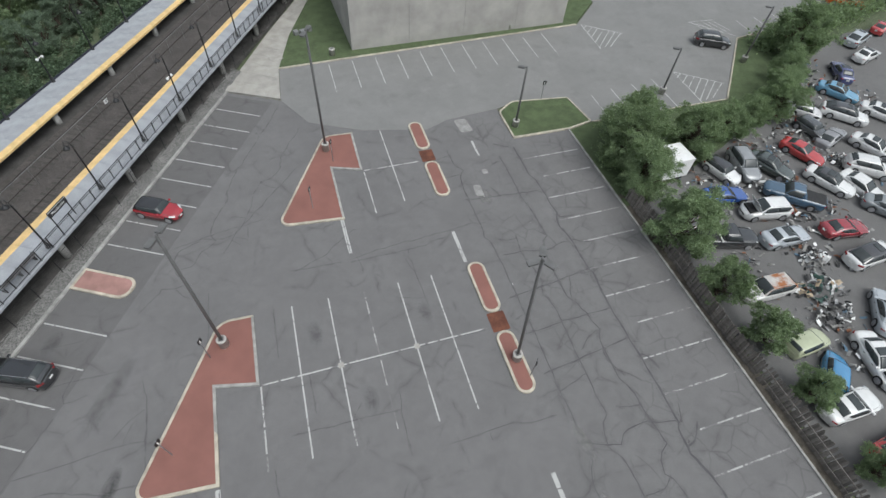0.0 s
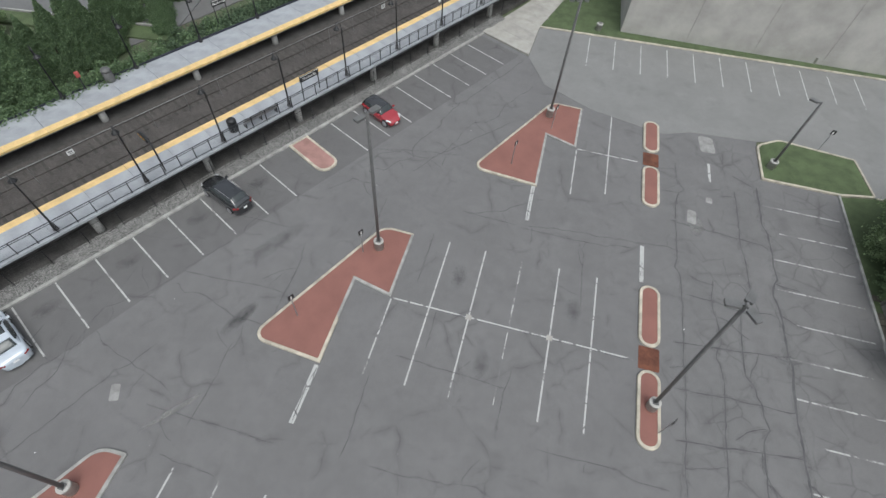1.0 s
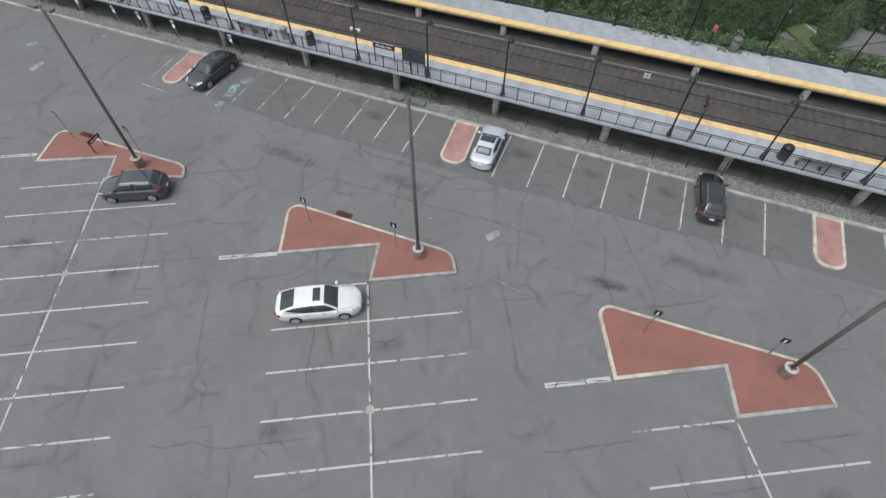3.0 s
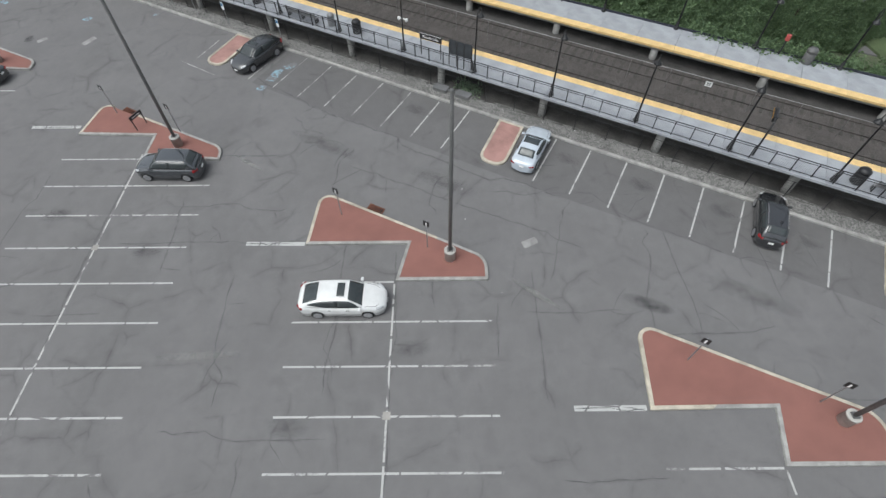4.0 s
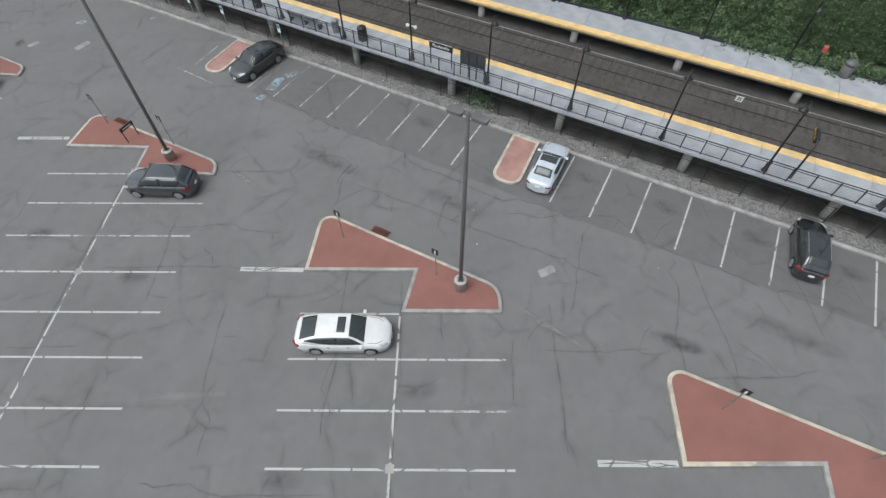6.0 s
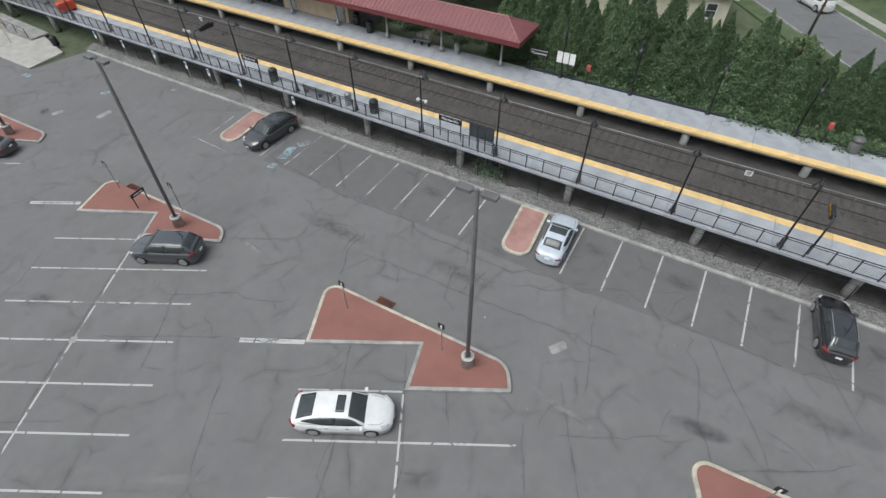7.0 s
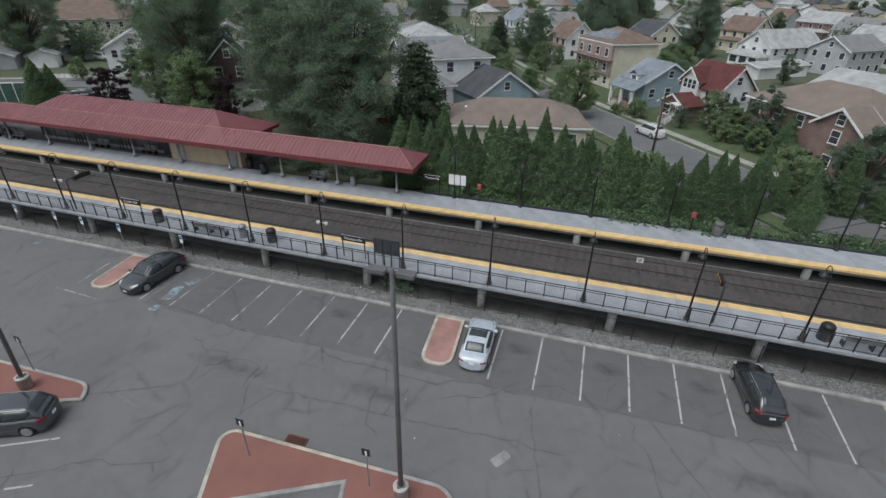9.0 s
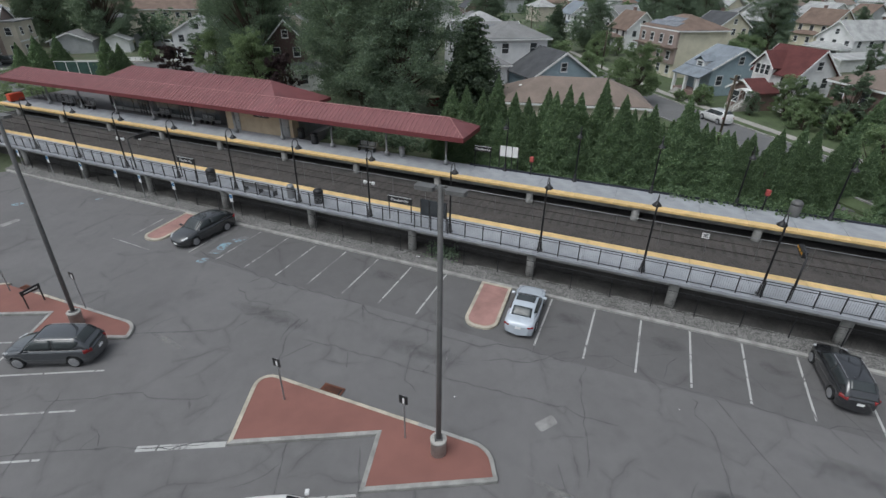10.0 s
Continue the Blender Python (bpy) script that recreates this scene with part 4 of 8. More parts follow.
for k in range(-13, 9):
    copy_thing(first, PL @ pose(LAMP0 + k * BAY, 9.16, PZ))


def lamp_post(m, side):
    """Black platform lamp: fluted base, tapered shaft, crook arm and bell shade. side: +1 hangs towards the tracks."""
    t = thing("platform_lamp", m, "black platform lamp post with crook arm and bell shade", "lamp post", "platform lamps")
    bm = bmesh.new()
    lathe(bm, [(0.2, 0), (0.2, 0.08), (0.15, 0.12), (0.13, 0.45), (0.09, 0.62), (0.07, 0.66)], 12)
    part("base", bm, M_BLACK, t)
    bm = bmesh.new()
    lathe(bm, [(0.068, 0.66), (0.05, 4.3), (0.07, 4.32), (0.07, 4.38), (0.035, 4.4)], 10)
    part("shaft", bm, M_BLACK, t)
    bm = bmesh.new()
    pts = [Vector((0, side * (0.34 - 0.34 * math.cos(a)), 4.4 + 0.42 * math.sin(a))) for a in [math.pi * i / 9 for i in range(10)]]
    for a, b in zip(pts, pts[1:]):
        tube(bm, a, b, 0.028, 0.028, 6)
    part("crook", bm, M_BLACK, t)
    bm = bmesh.new()
    lathe(bm, [(0.035, 4.42), (0.05, 4.3), (0.13, 4.2), (0.24, 4.1), (0.27, 4.03), (0.265, 4.02)], 14, pose(0, side * 0.68, 0))
    shade = part("shade", bm, M_BLACK, t)
    bm = bmesh.new()
    lathe(bm, [(0.22, 4.035), (0.17, 3.96), (0.06, 3.92)], 12, pose(0, side * 0.68, 0))
    part("lens", bm, M_LENS, shade, "pale frosted lens")
    return t


def camera_pair(m):
    t = thing("security_domes", m, "pair of white security domes on a short bar", "security camera", "security domes")
    bm = bmesh.new()
    box(bm, -0.3, 0.3, -0.03, 0.03, 0.0, 0.06)
    part("bar", bm, M_WHITE, t)
    for s in (-0.33, 0.33):
        bm = bmesh.new()
        lathe(bm, [(0.02, 0.12), (0.11, 0.08), (0.13, -0.02), (0.1, -0.1), (0.03, -0.16)], 12, pose(s, 0, 0))
        part("dome", bm, M_WHITE, t)


lp = lamp_post(PL @ pose(LAMP0, 9.55, PZ), 1)
for k in range(-14, 12):
    if k and k not in (-13, -12):
        copy_thing(lp, PL @ pose(LAMP0 + k * BAY, 9.55, PZ))
for k in (-8, -4, 5):
    camera_pair(PL @ pose(LAMP0 + k * BAY, 9.66, PZ + 2.55))
lf = lamp_post(PL @ pose(4.3, 22.75, PZ), -1)
for k in range(-4, 11):
    if k:
        copy_thing(lf, PL @ pose(4.3 + k * 6.22, 22.75, PZ))
camera_pair(PL @ pose(4.3 + 4 * 6.22, 22.64, PZ + 2.55))

# thin rail along the back of the far platform
fr = thing("edge_rail", PL.copy(), "low navy-black edge rail along the back of the platform", "edge rail")
bm = bmesh.new()
box(bm, -24, U_HI, 22.84, 22.95, PZ + 0.004, PZ + 0.16)
part("rail", bm, M_NAVY, fr)


def text_mesh(name, body, size, material, parent, m):
    cu = bpy.data.curves.new(name, "FONT")
    cu.body, cu.size, cu.extrude = body, size, 0.004
    cu.align_x, cu.align_y = "CENTER", "CENTER"
    tmp = new(name, cu)
    dg = bpy.context.evaluated_depsgraph_get()
    me = bpy.data.meshes.new_from_object(tmp.evaluated_get(dg))
    bpy.data.objects.remove(tmp)
    me.materials.clear()
    me.materials.append(material)
    ob = new(name, me)
    ob.parent, ob.matrix_basis = parent, m
    return ob


def name_sign(u, v, z0, face, w=1.9, back=True):
    """Station name board on two legs; face -1 looks east."""
    t = thing("station_sign", PL @ pose(u, v, PZ), "black station name board with white lettering on two legs", "station sign", "station signs")
    for s in (-w / 2 + 0.08, w / 2 - 0.08):
        bm = bmesh.new()
        box(bm, s - 0.03, s + 0.03, -0.03, 0.03, 0, z0)
        part("leg", bm, M_BLACK, t)
    bm = bmesh.new()
    box(bm, -w / 2, w / 2, -0.05, 0.05, z0, z0 + 0.52)
    board = part("board", bm, M_SIGNBLACK, t)
    for s, rz in ((-1, 0), (1, 180)):
        bm = bmesh.new()
        box(bm, -w / 2 + 0.02, w / 2 - 0.02, s * 0.051, s * 0.056, z0 + 0.46, z0 + 0.5)
        part("white_band", bm, M_WHITE, board)
        text_mesh("lettering", "Plauderville", 0.30, M_WHITE, board, pose(0, s * 0.056, z0 + 0.22, 90, 0, rz))


for u in (-24.5, 13.2, -44.6):
    name_sign(u, 9.75, 1.35, -1)
name_sign(-22.7, 22.6, 1.55, -1, 1.6)
name_sign(14.0, 24.3, 1.7, -1, 1.4)


def shelter_board(u, v, w, h, z0, dark):
    t = thing("notice_case", PL @ pose(u, v, PZ), "glazed notice case on posts", "notice case", "notice cases")
    n = 3
    for k in range(n + 1):
        bm = bmesh.new()
        x = -w / 2 + w * k / n
        box(bm, x - 0.03, x + 0.03, -0.04, 0.04, 0, z0 + h)
        part("post", bm, M_BLACK, t)
    for k in range(n):
        bm = bmesh.new()
        x = -w / 2 + w * k / n
        box(bm, x + 0.035, x + w / n - 0.035, -0.025, 0.025, z0, z0 + h)
        part("panel", bm, M_GLASSHOUSE if dark else M_WHITE, t)


shelter_board(-21.8, 9.5, 1.9, 1.15, 0.95, True)
shelter_board(-20.3, 22.7, 1.7, 0.95, 1.35, False)


def bin_(u, v, h=1.15, w=0.75, name="litter_bin", mat=None):
    t = thing(name, PL @ pose(u, v, PZ), "dark litter bin with curved hood on the platform", "litter bin", "platform bins")
    bm = bmesh.new()
    lathe(bm, [(w * 0.46, 0.0), (w * 0.5, 0.05), (w * 0.5, h * 0.68), (w * 0.46, h * 0.7)], 14)
    part("body", bm, mat or M_BLACK, t)
    bm = bmesh.new()
    lathe(bm, [(w * 0.52, h * 0.74), (w * 0.5, h * 0.86), (w * 0.35, h * 0.97), (w * 0.1, h)], 14)
    part("hood", bm, mat or M_BLACK, t)
    bm = bmesh.new()
    for a in range(6):
        x, y = 0.44 * w * math.cos(a * 1.047), 0.44 * w * math.sin(a * 1.047)
        box(bm, x - 0.02, x + 0.02, y - 0.02, y + 0.02, h * 0.69, h * 0.76)
    part("strut", bm, mat or M_BLACK, t)


for u in (-31.65, -42.4, 5.7):
    bin_(u, 10.0)
bin_(-34.2, 9.95, 1.1, 0.6, mat=M_GALV)
bin_(1.9, 22.5, 1.25, 0.8, mat=M_BRONZE)
bin_(-40.8, 22.3)
bin_(-30.8, 22.4, 1.0, 0.55, mat=M_GALV)
bin_(-76.5, 22.4)


def bench(u, v, w=1.9, rz=180):
    t = thing("bench", PL @ pose(u, v, PZ, 0, 0, rz), "grey metal slatted bench on the platform", "bench", "platform benches")
    for k in range(4):
        bm = bmesh.new()
        box(bm, -w / 2, w / 2, -0.22 + k * 0.11, -0.13 + k * 0.11, 0.43, 0.46)
        part("seat_slat", bm, M_GALV, t)
    for k in range(4):
        bm = bmesh.new()
        box(bm, -w / 2, w / 2, 0.24 + k * 0.03, 0.265 + k * 0.03, 0.52 + k * 0.1, 0.6 + k * 0.1)
        part("back_slat", bm, M_GALV, t)
    for x in (-w / 2 + 0.1, 0, w / 2 - 0.1):
        bm = bmesh.new()
        box(bm, x - 0.03, x + 0.03, -0.22, 0.22, 0, 0.429)
        box(bm, x - 0.03, x + 0.03, 0.2, 0.239, 0.4291, 0.95)
        part("frame", bm, M_BLACK, t)


bench(-37.0, 9.7, 3.1)
bench(8.0, 9.7, 3.1)
bench(-34.7, 22.4, 1.9, 0)
bench(-75, 22.4, 1.9, 0)
bench(-79, 22.4, 1.9, 0)

# bracket signals
def bracket(u, v, reach):
    t = thing("train_indicator", PL @ pose(u, v, PZ), "black post with arm holding a train indicator box", "indicator sign", "train indicators")
    bm = bmesh.new()
    tube(bm, (0, 0, 0), (0, 0, 2.7), 0.07, 0.06, 8)
    part("post", bm, M_BLACK, t)
    bm = bmesh.new()
    tube(bm, (0, 0, 2.65), (0, reach, 2.85), 0.05, 0.05, 8)
    part("arm", bm, M_BLACK, t)
    bm = bmesh.new()
    box(bm, -0.12, 0.12, reach * 0.35, reach + 0.3, 2.42, 2.78)
    b = part("display_box", bm, M_SIGNBLACK, t)
    bm = bmesh.new()
    for k in range(3):
        box(bm, -0.126, -0.1205, reach * 0.42 + k * 0.42, reach * 0.42 + k * 0.42 + 0.3, 2.55, 2.65)
    part("text_bar", bm, M_SIGNYEL, b)


bracket(-50.9, 9.6, 1.9)
bracket(-0.35, 9.6, 1.2)

# red call boxes and orange barriers
for u in (-18.2, -0.1):
    t = thing("call_box", PL @ pose(u, 22.7, PZ), "red emergency call box on a black post", "call box", "call boxes")
    bm = bmesh.new()
    box(bm, -0.05, 0.05, -0.05, 0.05, 0, 1.2)
    part("post", bm, M_BLACK, t)
    bm = bmesh.new()
    box(bm, -0.16, 0.16, -0.13, 0.13, 1.2, 1.66)
    part("box", bm, M_CALLRED, t, bevel=0.02)
for u, v in ((-73.3, 10.6), (-87.5, 21.2)):
    t = thing("barrier", PL @ pose(u, v, PZ, 0, 0, 90), "bright orange plastic barrier across the platform end", "barrier", "orange barriers")
    bm = bmesh.new()
    box(bm, -0.9, 0.9, -0.35, 0.35, 0.12, 1.05)
    part("body", bm, M_ORANGE, t, bevel=0.06)
    for s in (-0.6, 0.6):
        bm = bmesh.new()
        box(bm, s - 0.12, s + 0.12, -0.4, 0.4, 0, 0.119)
        part("foot", bm, M_TRIM, t)


def gable_canopy(name, u0, u1, v0, v1, z_eave, z_ridge, hips, label, posts_v, fascia=0.38):
    """Red metal canopy roof: hipped ends, standing seams, fascia, soffit and posts."""
    t = thing(name, PL.copy(), label, "canopy")
    vc, run = (v0 + v1) / 2, (v1 - v0) / 2
    r0, r1 = u0 + (run if hips[0] else 0), u1 - (run if hips[1] else 0)
    bm = bmesh.new()
    e = [bm.verts.new(p) for p in ((u0, v0, z_eave), (u1, v0, z_eave), (u1, v1, z_eave), (u0, v1, z_eave), (r0, vc, z_ridge), (r1, vc, z_ridge))]
    for q in ((0, 1, 5, 4), (2, 3, 4, 5), (1, 2, 5), (3, 0, 4), (3, 2, 1, 0)):
        bm.faces.new([e[i] for i in q])
    part("roof", bm, M_ROOFRED, t)
    slope = (z_ridge - z_eave) / run
    seam = None
    n = int((u1 - u0) / 0.45)
    bm = bmesh.new()
    for k in range(1, n):
        u = u0 + k * 0.45
        for s in (-1, 1):
            top = run
            if hips[1]:
                top = min(top, u1 - u)
            if hips[0]:
                top = min(top, u - u0)
            a, b = Vector((u, vc + s * run, z_eave)), Vector((u, vc + s * (run - top), z_eave + slope * top))
            h = Vector((0, 0, 0.05))
            w = Vector((0.028, 0, 0))
            vs = [bm.verts.new(p) for p in (a - w, a + w, b + w, b - w, a - w + h, a + w + h, b + w + h, b - w + h)]
            for q in ((4, 5, 6, 7), (0, 1, 5, 4), (1, 2, 6, 5), (3, 0, 4, 7)):
                bm.faces.new([vs[i] for i in q])
    tagged(part("seam", bm, M_SEAM, t, "raised standing seams"), kind="stuff")
    bm = bmesh.new()
    tube(bm, (r0, vc, z_ridge + 0.03), (r1, vc, z_ridge + 0.03), 0.06, 0.06, 6)
    for (ru, uu, hp) in ((r0, u0, hips[0]), (r1, u1, hips[1])):
        if hp:
            for vv in (v0, v1):
                tube(bm, (ru, vc, z_ridge + 0.03), (uu, vv, z_eave + 0.03), 0.05, 0.05, 6)
    part("ridge_cap", bm, M_SEAM, t)
    bm = bmesh.new()
    box(bm, u0 - 0.06, u1 + 0.06, v0 - 0.1, v0 - 0.002, z_eave - fascia, z_eave + 0.03)
    box(bm, u0 - 0.06, u1 + 0.06, v1 + 0.002, v1 + 0.1, z_eave - fascia, z_eave + 0.03)
    box(bm, u0 - 0.06, u0 - 0.002, v0, v1, z_eave - fascia, z_eave + 0.03)
    box(bm, u1 + 0.002, u1 + 0.06, v0, v1, z_eave - fascia, z_eave + 0.03)
    part("fascia", bm, M_FASCIA, t)
    bm = bmesh.new()
    box(bm, u0, u1, v0, v1, z_eave - 0.2, z_eave - 0.01)
    part("soffit", bm, M_FASCIA, t)
    for u in posts_v[1]:
        bm = bmesh.new()
        v = posts_v[0]
        lathe(bm, [(0.24, PZ), (0.24, PZ + 0.35), (0.1, PZ + 0.4), (0.1, z_eave - 0.2)], 10, pose(u, v, 0))
        part("post", bm, M_GALV, t)
    return t


posts = [-26.1 - 6.23 * k for k in range(10)]
gable_canopy("platform_canopy", -89.3, -24.0, 20.9, 25.2, 5.5, 6.57, (True, True), "long red standing-seam metal canopy over the far platform", (22.15, posts))
gable_canopy("platform_canopy", -88.2, -76.2, 9.2, 12.6, 5.5, 6.4, (True, True), "short red standing-seam metal canopy over the near platform", (10.8, [-77.6, -82.2, -86.8]))

# station house: the big roof carries on from the canopy's front slope
sh = thing("station_house", PL.copy(), "tan station house with wide red metal hipped roof", "station building")
bm = bmesh.new()
x0, x1, y0, y1, ze = -73.4, -43.6, 20.88, 29.7, 5.52
a = (y1 - y0) / 2
zc = ze + 0.5 * a
e = [bm.verts.new(p) for p in ((x0, y0, ze), (x1, y0, ze), (x1, y1, ze), (x0, y1, ze), (x0 + a, (y0 + y1) / 2, zc), (x1 - a, (y0 + y1) / 2, zc))]
for q in ((0, 1, 5, 4), (2, 3, 4, 5), (1, 2, 5), (3, 0, 4), (3, 2, 1, 0)):
    bm.faces.new([e[i] for i in q])
bmesh.ops.recalc_face_normals(bm, faces=bm.faces)
part("roof", bm, M_ROOFRED, sh)
bm = bmesh.new()
for k in range(1, 58):
    u = x0 + k * 0.45
    top = min(a, u - x0, x1 - u)
    for s in (0, 1):
        va = y0 if s == 0 else y1
        vb = y0 + top if s == 0 else y1 - top
        p, q = Vector((u, va, ze)), Vector((u, vb, ze + 0.5 * top))
        w, h = Vector((0.028, 0, 0)), Vector((0, 0, 0.05))
        vs = [bm.verts.new(t) for t in (p - w, p + w, q + w, q - w, p - w + h, p + w + h, q + w + h, q - w + h)]
        for f in ((4, 5, 6, 7), (0, 1, 5, 4), (1, 2, 6, 5), (3, 0, 4, 7)):
            bm.faces.new([vs[i] for i in f])
tagged(part("seam", bm, M_SEAM, sh), kind="stuff")
bm = bmesh.new()
box(bm, x0, x1, y1 + 0.01, y1 + 0.1, ze - 0.35, ze), box(bm, x0 - 0.1, x0 - 0.01, 25.35, y1, ze - 0.35, ze), box(bm, x1 + 0.01, x1 + 0.1, 25.35, y1, ze - 0.35, ze)
part("fascia", bm, M_FASCIA, sh)
bm = bmesh.new()
box(bm, -53.0, -44.0, 23.0, 29.2, 1.0, 5.28)
part("wall", bm, M_TANWALL, sh)
for u, w, mt in ((-51.6, 1.0, M_GALV), (-44.9, 1.0, M_GALV)):
    bm = bmesh.new()
    box(bm, u - w / 2, u + w / 2, 22.93, 22.995, PZ + 0.02, PZ + 2.15)
    d = part("door", bm, mt, sh, "grey metal door")
    bm = bmesh.new()
    box(bm, u + w / 2 - 0.16, u + w / 2 - 0.08, 22.87, 22.929, PZ + 1.0, PZ + 1.1)
    part("handle", bm, M_BLACK, d)
bm = bmesh.new()
box(bm, -49.0, -47.0, 22.91, 22.995, PZ + 1.75, PZ + 2.2)
sgn = part("sign", bm, M_SIGNBLACK, sh, "black name board with white lettering")
text_mesh("lettering", "Plauderville", 0.26, M_WHITE, sgn, pose(-48.0, 22.905, PZ + 1.97, 90, 0, 0))
# glazed waiting room south of the wall, with a black doorway panel, sill panels and a back wall
for k in range(10):
    bm = bmesh.new()
    u = -54.9 - 2.0 * k
    box(bm, u - 0.04, u + 0.04, 23.9, 23.98, PZ, 5.28)
    part("mullion", bm, M_BLACK, sh)
    if k == 9:
        break
    bm = bmesh.new()
    box(bm, u - 1.955, u - 0.045, 23.93, 23.95, PZ + 0.45, PZ + 2.2)
    part("pane", bm, M_GLASSHOUSE, sh)
    bm = bmesh.new()
    box(bm, u - 1.955, u - 0.045, 23.92, 23.96, PZ + 2.28, 5.28)
    part("fanlight", bm, M_GLASSHOUSE, sh)
    bm = bmesh.new()
    box(bm, u - 1.955, u - 0.045, 23.91, 23.97, PZ + 2.2, PZ + 2.28), box(bm, u - 1.955, u - 0.045, 23.91, 23.97, PZ + 0.38, PZ + 0.45)
    part("transom", bm, M_BLACK, sh)
    bm = bmesh.new()
    box(bm, u - 1.955, u - 0.045, 23.92, 23.96, PZ + 0.02, PZ + 0.38)
    part("sill_panel", bm, M_GALV, sh)
# no opening here: a black panel paints the doorway's dark inside
bm = bmesh.new()
box(bm, -54.85, -53.05, 23.86, 23.96, PZ + 0.02, 5.27)
dr = part("doorway", bm, M_TRIM, sh, "black panel painting the dark of the doorway beside the tan wall")
bm = bmesh.new()
box(bm, -73.0, -53.01, 29.0, 29.2, PZ, 5.28)
part("back_wall", bm, M_TANWALL, sh)
# added dark sheet: paints the recess's shade over the tan side wall
bm = bmesh.new()
box(bm, -43.99, -43.93, 24.0, 28.9, PZ, 5.2)
part("side_cladding", bm, M_BRONZE, sh, "dark sheet painting the shaded recess on the tan side wall")
bm = bmesh.new()
box(bm, -89, -43, 22.96, 34, 1.2, PZ - 0.02)
solid("station_terrace", bm, M_BAY, "dark paved terrace behind the far platform", "terrace", "structure", PL)
for k in range(2):
    copy_thing(first, PL @ pose(-87.6 + 6.3 * k, 23.3, PZ))
for u in (-56.4, -63.2):
    bench(u, 23.35, 1.9, 0)
bin_(-43.2, 23.3)
for u in (-60.0, -66.5):
    shelter_board(u, 23.55, 1.5, 0.95, 1.25, True)

# badge signs on posts below the platform
for u in (-39.3, -45.6, -49.6, -52.6, -57.2, -61.9, -66.4):
    t = thing("badge_sign", PL @ pose(u, 8.75, 0.2), "small blue and white badge parking sign on a post", "parking sign", "badge signs")
    bm = bmesh.new()
    box(bm, -0.025, 0.025, -0.025, 0.025, -0.1, 2.15)
    part("post", bm, M_GALV, t)
    bm = bmesh.new()
    box(bm, -0.15, 0.15, -0.04, -0.026, 1.45, 2.15)
    pnl = part("panel", bm, M_WHITE, t)
    bm = bmesh.new()
    box(bm, -0.12, 0.12, -0.046, -0.041, 1.78, 2.08)
    part("badge", bm, M_SIGNBLUE, pnl)
# wire fence under the platform
uf = thing("wire_fence", PL.copy(), "dark wire fence posts under the platform edge", "fence")
for k in range(53):
    u = -65.93 + 2.45 * k
    bm = bmesh.new()
    tube(bm, (u, 9.22, 0.25), (u, 9.22, 1.75), 0.035, 0.035, 6)
    part("post", bm, M_BLACK, uf)
bm = bmesh.new()
tube(bm, (-66, 9.22, 1.72), (61.5, 9.22, 1.72), 0.018, 0.018, 5)
part("top_rail", bm, M_BLACK, uf)
bm = bmesh.new()
for z in (0.7, 1.0, 1.3, 1.55):
    box(bm, -66, 61.5, 9.217, 9.223, z, z + 0.006)
for k in range(510):
    box(bm, -66 + k * 0.25, -65.994 + k * 0.25, 9.217, 9.223, 0.34, 1.72)
tagged(part("wire_mesh", bm, M_BLACK, uf), kind="stuff")


# ---- lot lamp poles ----
def lot_lamp(m, h, heads, pedestal, label):
    t = thing("parking_lamp", m, label, "lamp post", "parking lamps")
    if pedestal:
        bm = bmesh.new()
        lathe(bm, [(0.34, 0.0), (0.335, pedestal - 0.13), (0.36, pedestal - 0.12), (0.36, pedestal - 0.03), (0.32, pedestal)], 18)
        part("pedestal", bm, M_PEDESTAL, t, "round pale concrete pedestal")
    bm = bmesh.new()
    box(bm, -0.17, 0.17, -0.17, 0.17, pedestal, pedestal + 0.03)
    for x in (-0.14, 0.14):
        for y in (-0.14, 0.14):
            tube(bm, (x, y, pedestal + 0.03), (x, y, pedestal + 0.1), 0.018, 0.018, 6)
    part("base_plate", bm, M_BRONZE, t)
    bm = bmesh.new()
    lathe(bm, [(0.11, pedestal + 0.03), (0.11, h * 0.5), (0.09, h), (0.05, h + 0.04)], 12)
    part("pole", bm, M_BRONZE, t)
    for a in heads:
        r = Matrix.Rotation(radians(a), 4, "Z")
        bm = bmesh.new()
        box(bm, 0.08, 0.24, -0.04, 0.04, h - 0.14, h - 0.05)
        bmesh.ops.transform(bm, matrix=r, verts=bm.verts)
        arm = part("arm", bm, M_BRONZE, t)
        bm = bmesh.new()
        prism(bm, rounded([(0.2, -0.19), (0.86, -0.19), (0.86, 0.19), (0.2, 0.19)], [0.06] * 4), h - 0.17, h - 0.03)
        bmesh.ops.transform(bm, matrix=r, verts=bm.verts)
        head = part("lamp_head", bm, M_BRONZE, t)
        bm = bmesh.new()
        box(bm, 0.3, 0.78, -0.14, 0.14, h - 0.185, h - 0.171)
        bmesh.ops.transform(bm, matrix=r, verts=bm.verts)
        part("lens", bm, M_LENS, head)
    return t


PLAB = "tall dark bronze parking lamp with twin heads on a concrete pedestal"
l0 = None
for (dx, dy), (px, py) in zip(ROW_SHIFT, POLE_AT):
    if l0 is None:
        l0 = lot_lamp(pose(dx + px, dy + py, 0.13), 12.1, (62, 242), 0.85, PLAB)
    else:
        copy_thing(l0, pose(dx + px, dy + py, 0.13, -2.0 if dy < -30 else 0.0, -1.0 if -30 < dy < -10 else 0.0))
lot_lamp(pose(17.55, -2.95, 0.13, 0, -3.5, 0), 12.1, (62, 182, 302), 0.85, "tall dark bronze parking lamp with three heads on a concrete pedestal")
